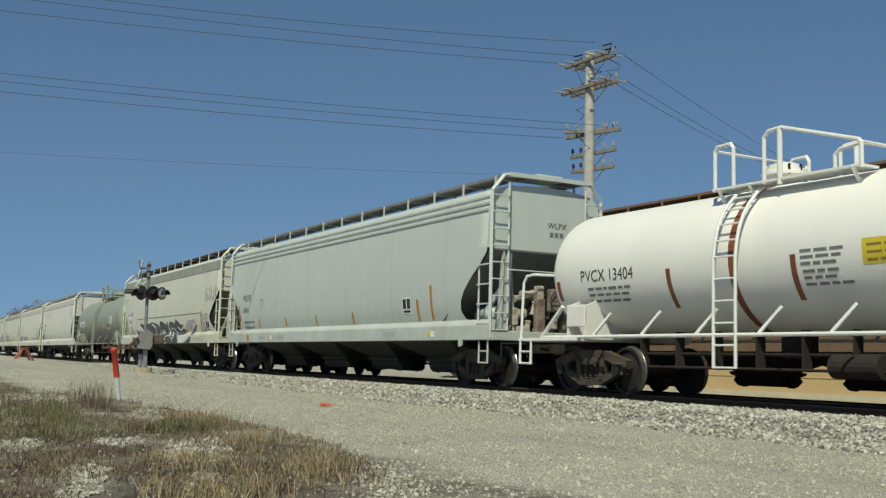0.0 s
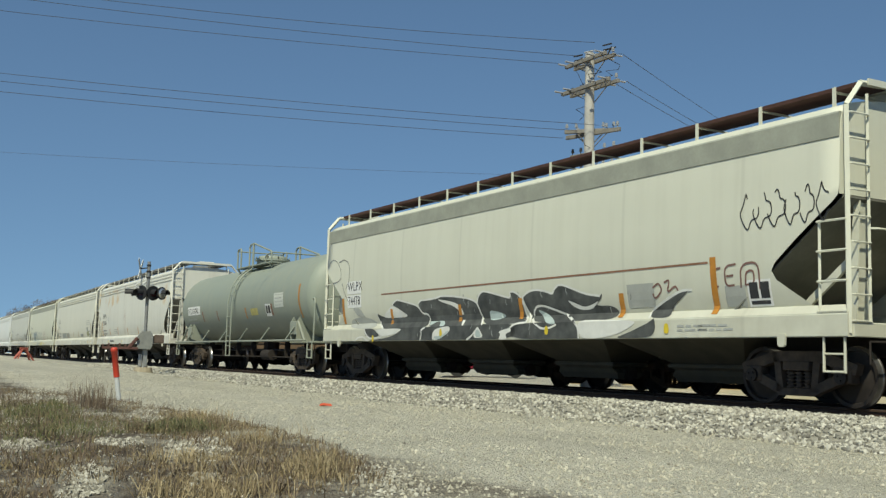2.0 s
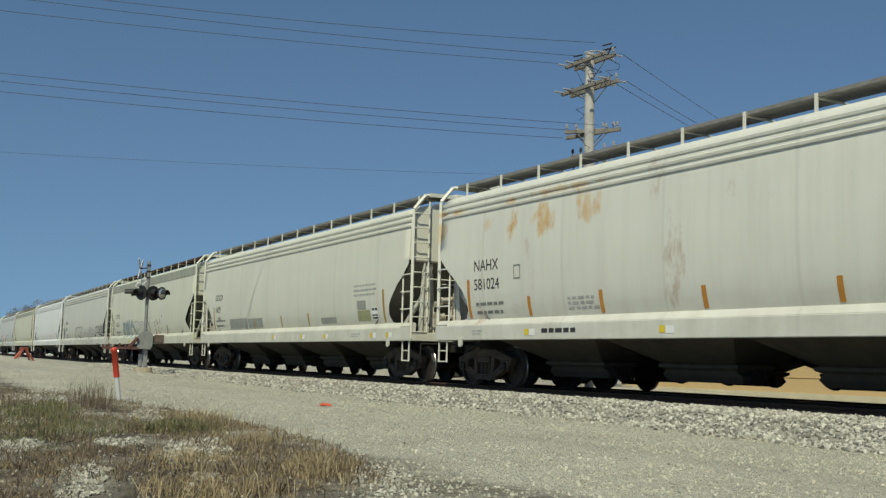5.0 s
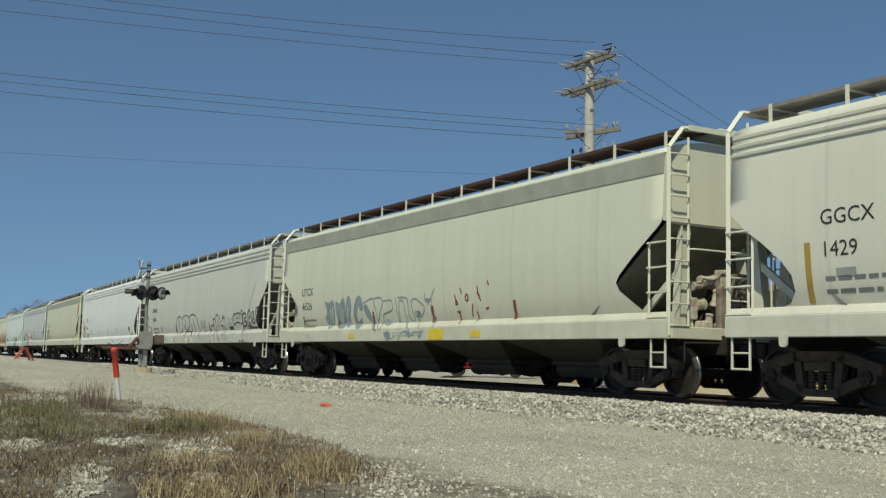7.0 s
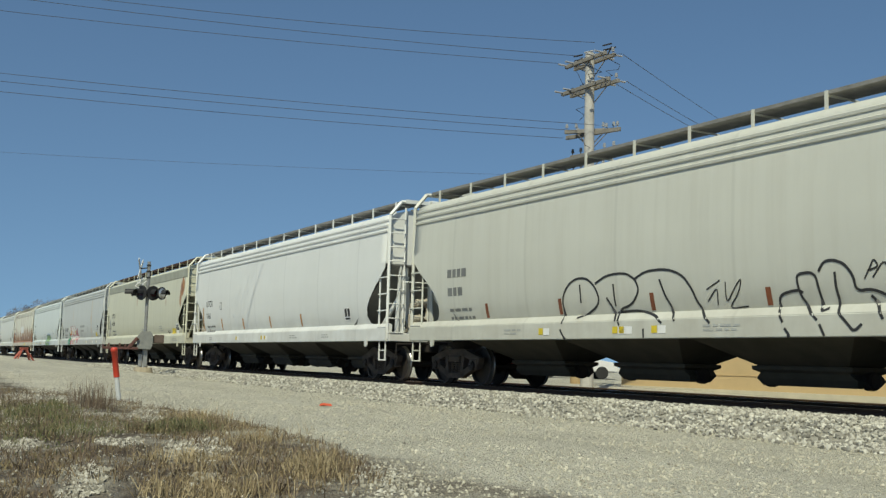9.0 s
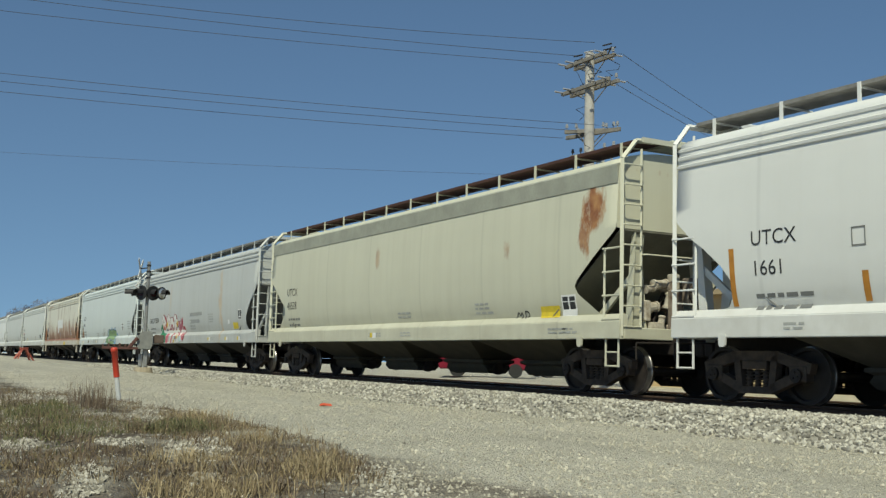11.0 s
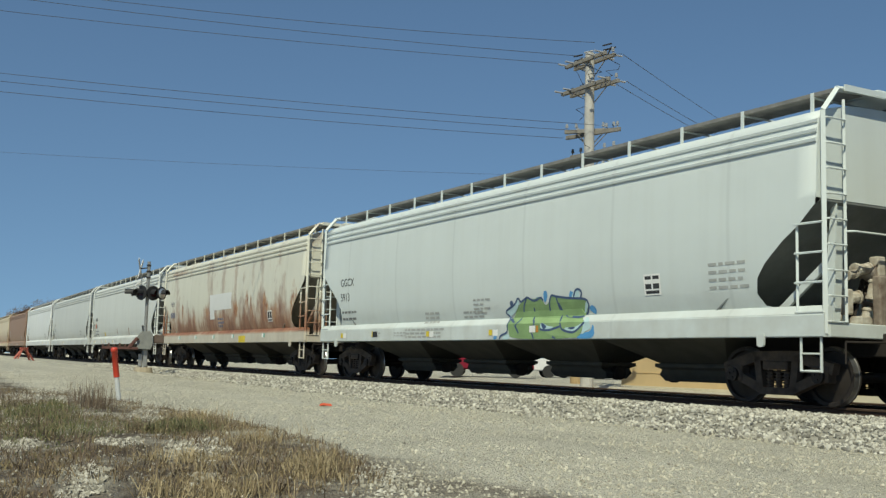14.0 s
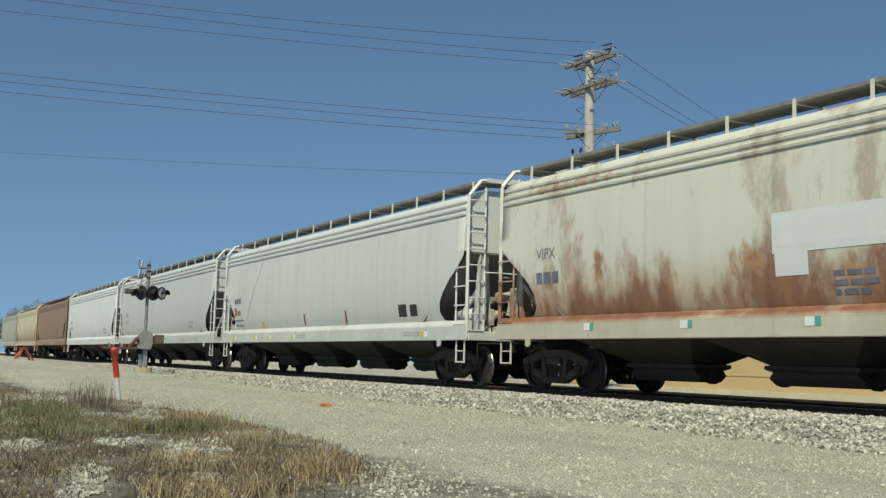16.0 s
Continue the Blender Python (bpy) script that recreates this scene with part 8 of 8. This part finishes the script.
LEAF_BLUE = [
    [(0.38, 1.06), (0.44, 1.17), (0.51, 1.34), (0.56, 1.06)],
    [(3.45, 1.06), (3.54, 1.14), (3.75, 1.18), (3.93, 1.2), (4.01, 1.38), (4.07, 1.06)],
    [(3.71, 1.66), (3.86, 1.73), (3.97, 1.63), (3.92, 1.51)],
    [(2.25, 2.05), (2.37, 2.07), (2.4, 1.95), (2.3, 1.81), (2.24, 1.87)],
    [(3.13, 1.9), (3.18, 2.03), (3.29, 1.99), (3.24, 1.89)],
    [(1.86, 1.88), (2.04, 1.96), (2.1, 1.91), (1.92, 1.86)],
    [(2.24, 1.42), (2.47, 1.32), (2.37, 1.25), (2.28, 1.3)],
    [(3.15, 1.28), (3.46, 1.3), (3.33, 1.23)],
    [(0.94, 1.89), (1.07, 1.91), (1.09, 1.8), (0.96, 1.78)]]
# low band of the green, its extra light put into the colour
LEAF_LIT = [
    [(1.08, 1.58), (1.7, 1.52), (2.42, 1.5), (3.58, 1.46), (3.71, 1.38), (3.58, 1.12), (3.39, 1.06), (3.02, 1.12), (2.51, 1.13), (2.14, 1.42), (1.68, 1.37), (1.18, 1.45)]]
LEAF_LINES = [
    [(0.65, 1.06), (0.7, 1.15), (0.98, 1.2), (0.96, 1.38), (0.97, 1.51), (0.68, 1.67), (1.15, 1.81), (1.29, 1.97), (1.38, 1.85), (1.54, 1.92), (1.64, 1.96), (1.82, 1.88), (1.96, 1.87), (2.15, 1.94), (2.23, 1.86)],
    [(0.97, 1.51), (1.2, 1.43), (1.41, 1.19)],
    [(1.28, 1.34), (1.42, 1.52), (1.47, 1.74), (1.61, 1.94)],
    [(1.86, 1.73), (1.85, 1.48), (2.03, 1.38), (1.89, 1.28)],
    [(1.89, 1.23), (1.99, 1.06)],
    [(2.25, 1.62), (2.43, 1.56), (2.43, 1.8), (2.52, 1.97), (2.69, 1.93), (3.09, 1.88), (3.69, 1.85), (3.76, 1.73), (3.69, 1.59), (3.57, 1.48), (3.06, 1.51), (2.87, 1.6), (2.76, 1.79)],
    [(2.69, 1.93), (2.78, 1.65), (2.91, 1.4), (2.97, 1.26)]]
LEAF_LINES += [
    [(3.28, 1.88), (3.36, 2.03), (3.48, 2.05), (3.57, 1.98), (3.52, 1.87)],
    [(2.21, 1.26), (2.51, 1.23), (2.92, 1.31)],
    [(2.96, 1.26), (3.15, 1.2), (3.42, 1.18), (3.73, 1.38)],
    [(2.66, 1.11), (2.77, 1.06)]]
paint_blobs(c11, "graffiti", LEAF_BLUE[:6], BRIGHTBLUE, side_y, 0.0008, "blue graffiti patch")
paint_blobs(c11, "graffiti", LEAF_GROUND, DEEP, side_y, 0.0014, "green graffiti letters")
paint_blobs(c11, "graffiti", LEAF_LIT, LIME, side_y, 0.0022, "lower part of the green graffiti, painted lighter as more lit")
paint_blobs(c11, "graffiti", LEAF_PALE, SKYBLUE, side_y, 0.0032, "pale blue graffiti patch")
paint_blobs(c11, "graffiti", LEAF_BLUE[6:], NAVY, side_y, 0.0044, "dark blue graffiti patch")
paint_strokes(c11, "graffiti", LEAF_LINES, 0.045, NAVY, side_y, 0.0052, "dark blue graffiti outline")
flat_marks(c11, "sticker", [(1.83, 2.05, 1.20, 1.34)], WHITE_P, side_y, 0.008)
flat_marks(c11, "sticker", [(2.07, 2.16, 1.20, 1.34)], STRIPE, side_y, 0.008)

# rusted hopper
c12 = MADE[12][0]
PATCH = plain("pale_grey_repaint", (0.68, 0.69, 0.68), 0.6, 0, 0.08, 2)
flat_marks(c12, "repaint_patch", [(-1.54, 1.46, 2.36, 3.0), (-1.5, -0.85, 2.0, 2.36)], PATCH, side_y, 0.0, "pale grey repainted patch")
FADED_BLUE = plain("faded_blue_stencil", (0.19, 0.20, 0.27), 0.7, 0, 0.4, 3)
lettering(c12, "VIPX", -7.95, 2.72, 0.32, side_y, FADED_BLUE)
flat_marks(c12, "data_stencil", bars(-7.95, 2.2, 1, 122, 0.24, 0.3, 0.9), FADED_BLUE, side_y)
aci_plate(12, 5.69, 1.77, 0.45)
flat_marks(c12, "sticker", [(2.6, 3.4, 1.06, 1.30)], YELLOW, side_y, 0.001)
TEAL = plain("teal_reflector", (0.10, 0.40, 0.32), 0.5, 0, 0.1, 5)
for x in (-6.3, -3.6, -0.9, 1.7, 5.3):
    flat_marks(c12, "reflector", [(x, x + 0.18, 1.22, 1.36)], WHITE_P, side_y, 0.001)
    flat_marks(c12, "reflector", [(x + 0.19, x + 0.3, 1.22, 1.36)], TEAL, side_y, 0.001)
small_print(12, -0.4, 1.95, 3, 121, 0.7, 0.08, 0.14, FADED_BLUE)

# pale grey hopper, then the far ones
car_marks(13, "", "", -8.1, 2.5, 0.26, 2.2, [(x, 1.6, 1.95) for x in (2.3, -1.0)], STRIPE_RED, [(-5.15, 1.55, 0.3, 0.22, YELLOW), (-8.1, 2.05, 0.25, 0.3, ORANGE)], GREY_INK, 131)
flat_marks(MADE[13][0], "inspection_plate", [(5.84, 6.3, 1.68, 2.0), (6.5, 6.9, 1.68, 1.98)], BLACK_INK, side_y)
sill_prints(13, 132, 7)
for i in (14, 15, 16, 17, 18):
    small_print(i, -8.0, 2.5, 2, 140 + i, 0.8, 0.22, 0.4)
    small_print(i, 5.5, 1.9, 2, 150 + i, 0.8, 0.12, 0.2)
    sill_prints(i, 160 + i, 4)


def car_pose(mid, half, t, speed, lane):
    s = mid + speed * t
    a, b = s - half, s + half
    dz, dy = track_z(b) - track_z(a), track_y(b) - track_y(a)
    return pose(s, (track_y(a) + track_y(b)) / 2 + lane, (track_z(a) + track_z(b)) / 2 + (LANE_Z if lane else 0), 0, -math.degrees(math.atan2(dz, 2 * half)), math.degrees(math.atan2(dy, 2 * half)))


def motions():
    times = [i * 0.5 for i in range(33)]
    rate = {}
    for car, mid, half, speed, lane in CARS:
        walk(car, [(t, car_pose(mid, half, t, speed, lane)) for t in times])
        rate[car] = speed
    # wheels roll without slipping
    for w, x, car in WHEELSETS:
        turn = math.degrees(rate[car] / 0.457)
        n = 480 if rate[car] > 0 else 240
        walk(w, [(16 * i / n, pose(x, 0, 0.46, 0, turn * 16 * i / n, 0)) for i in range(n + 1)])


motions()
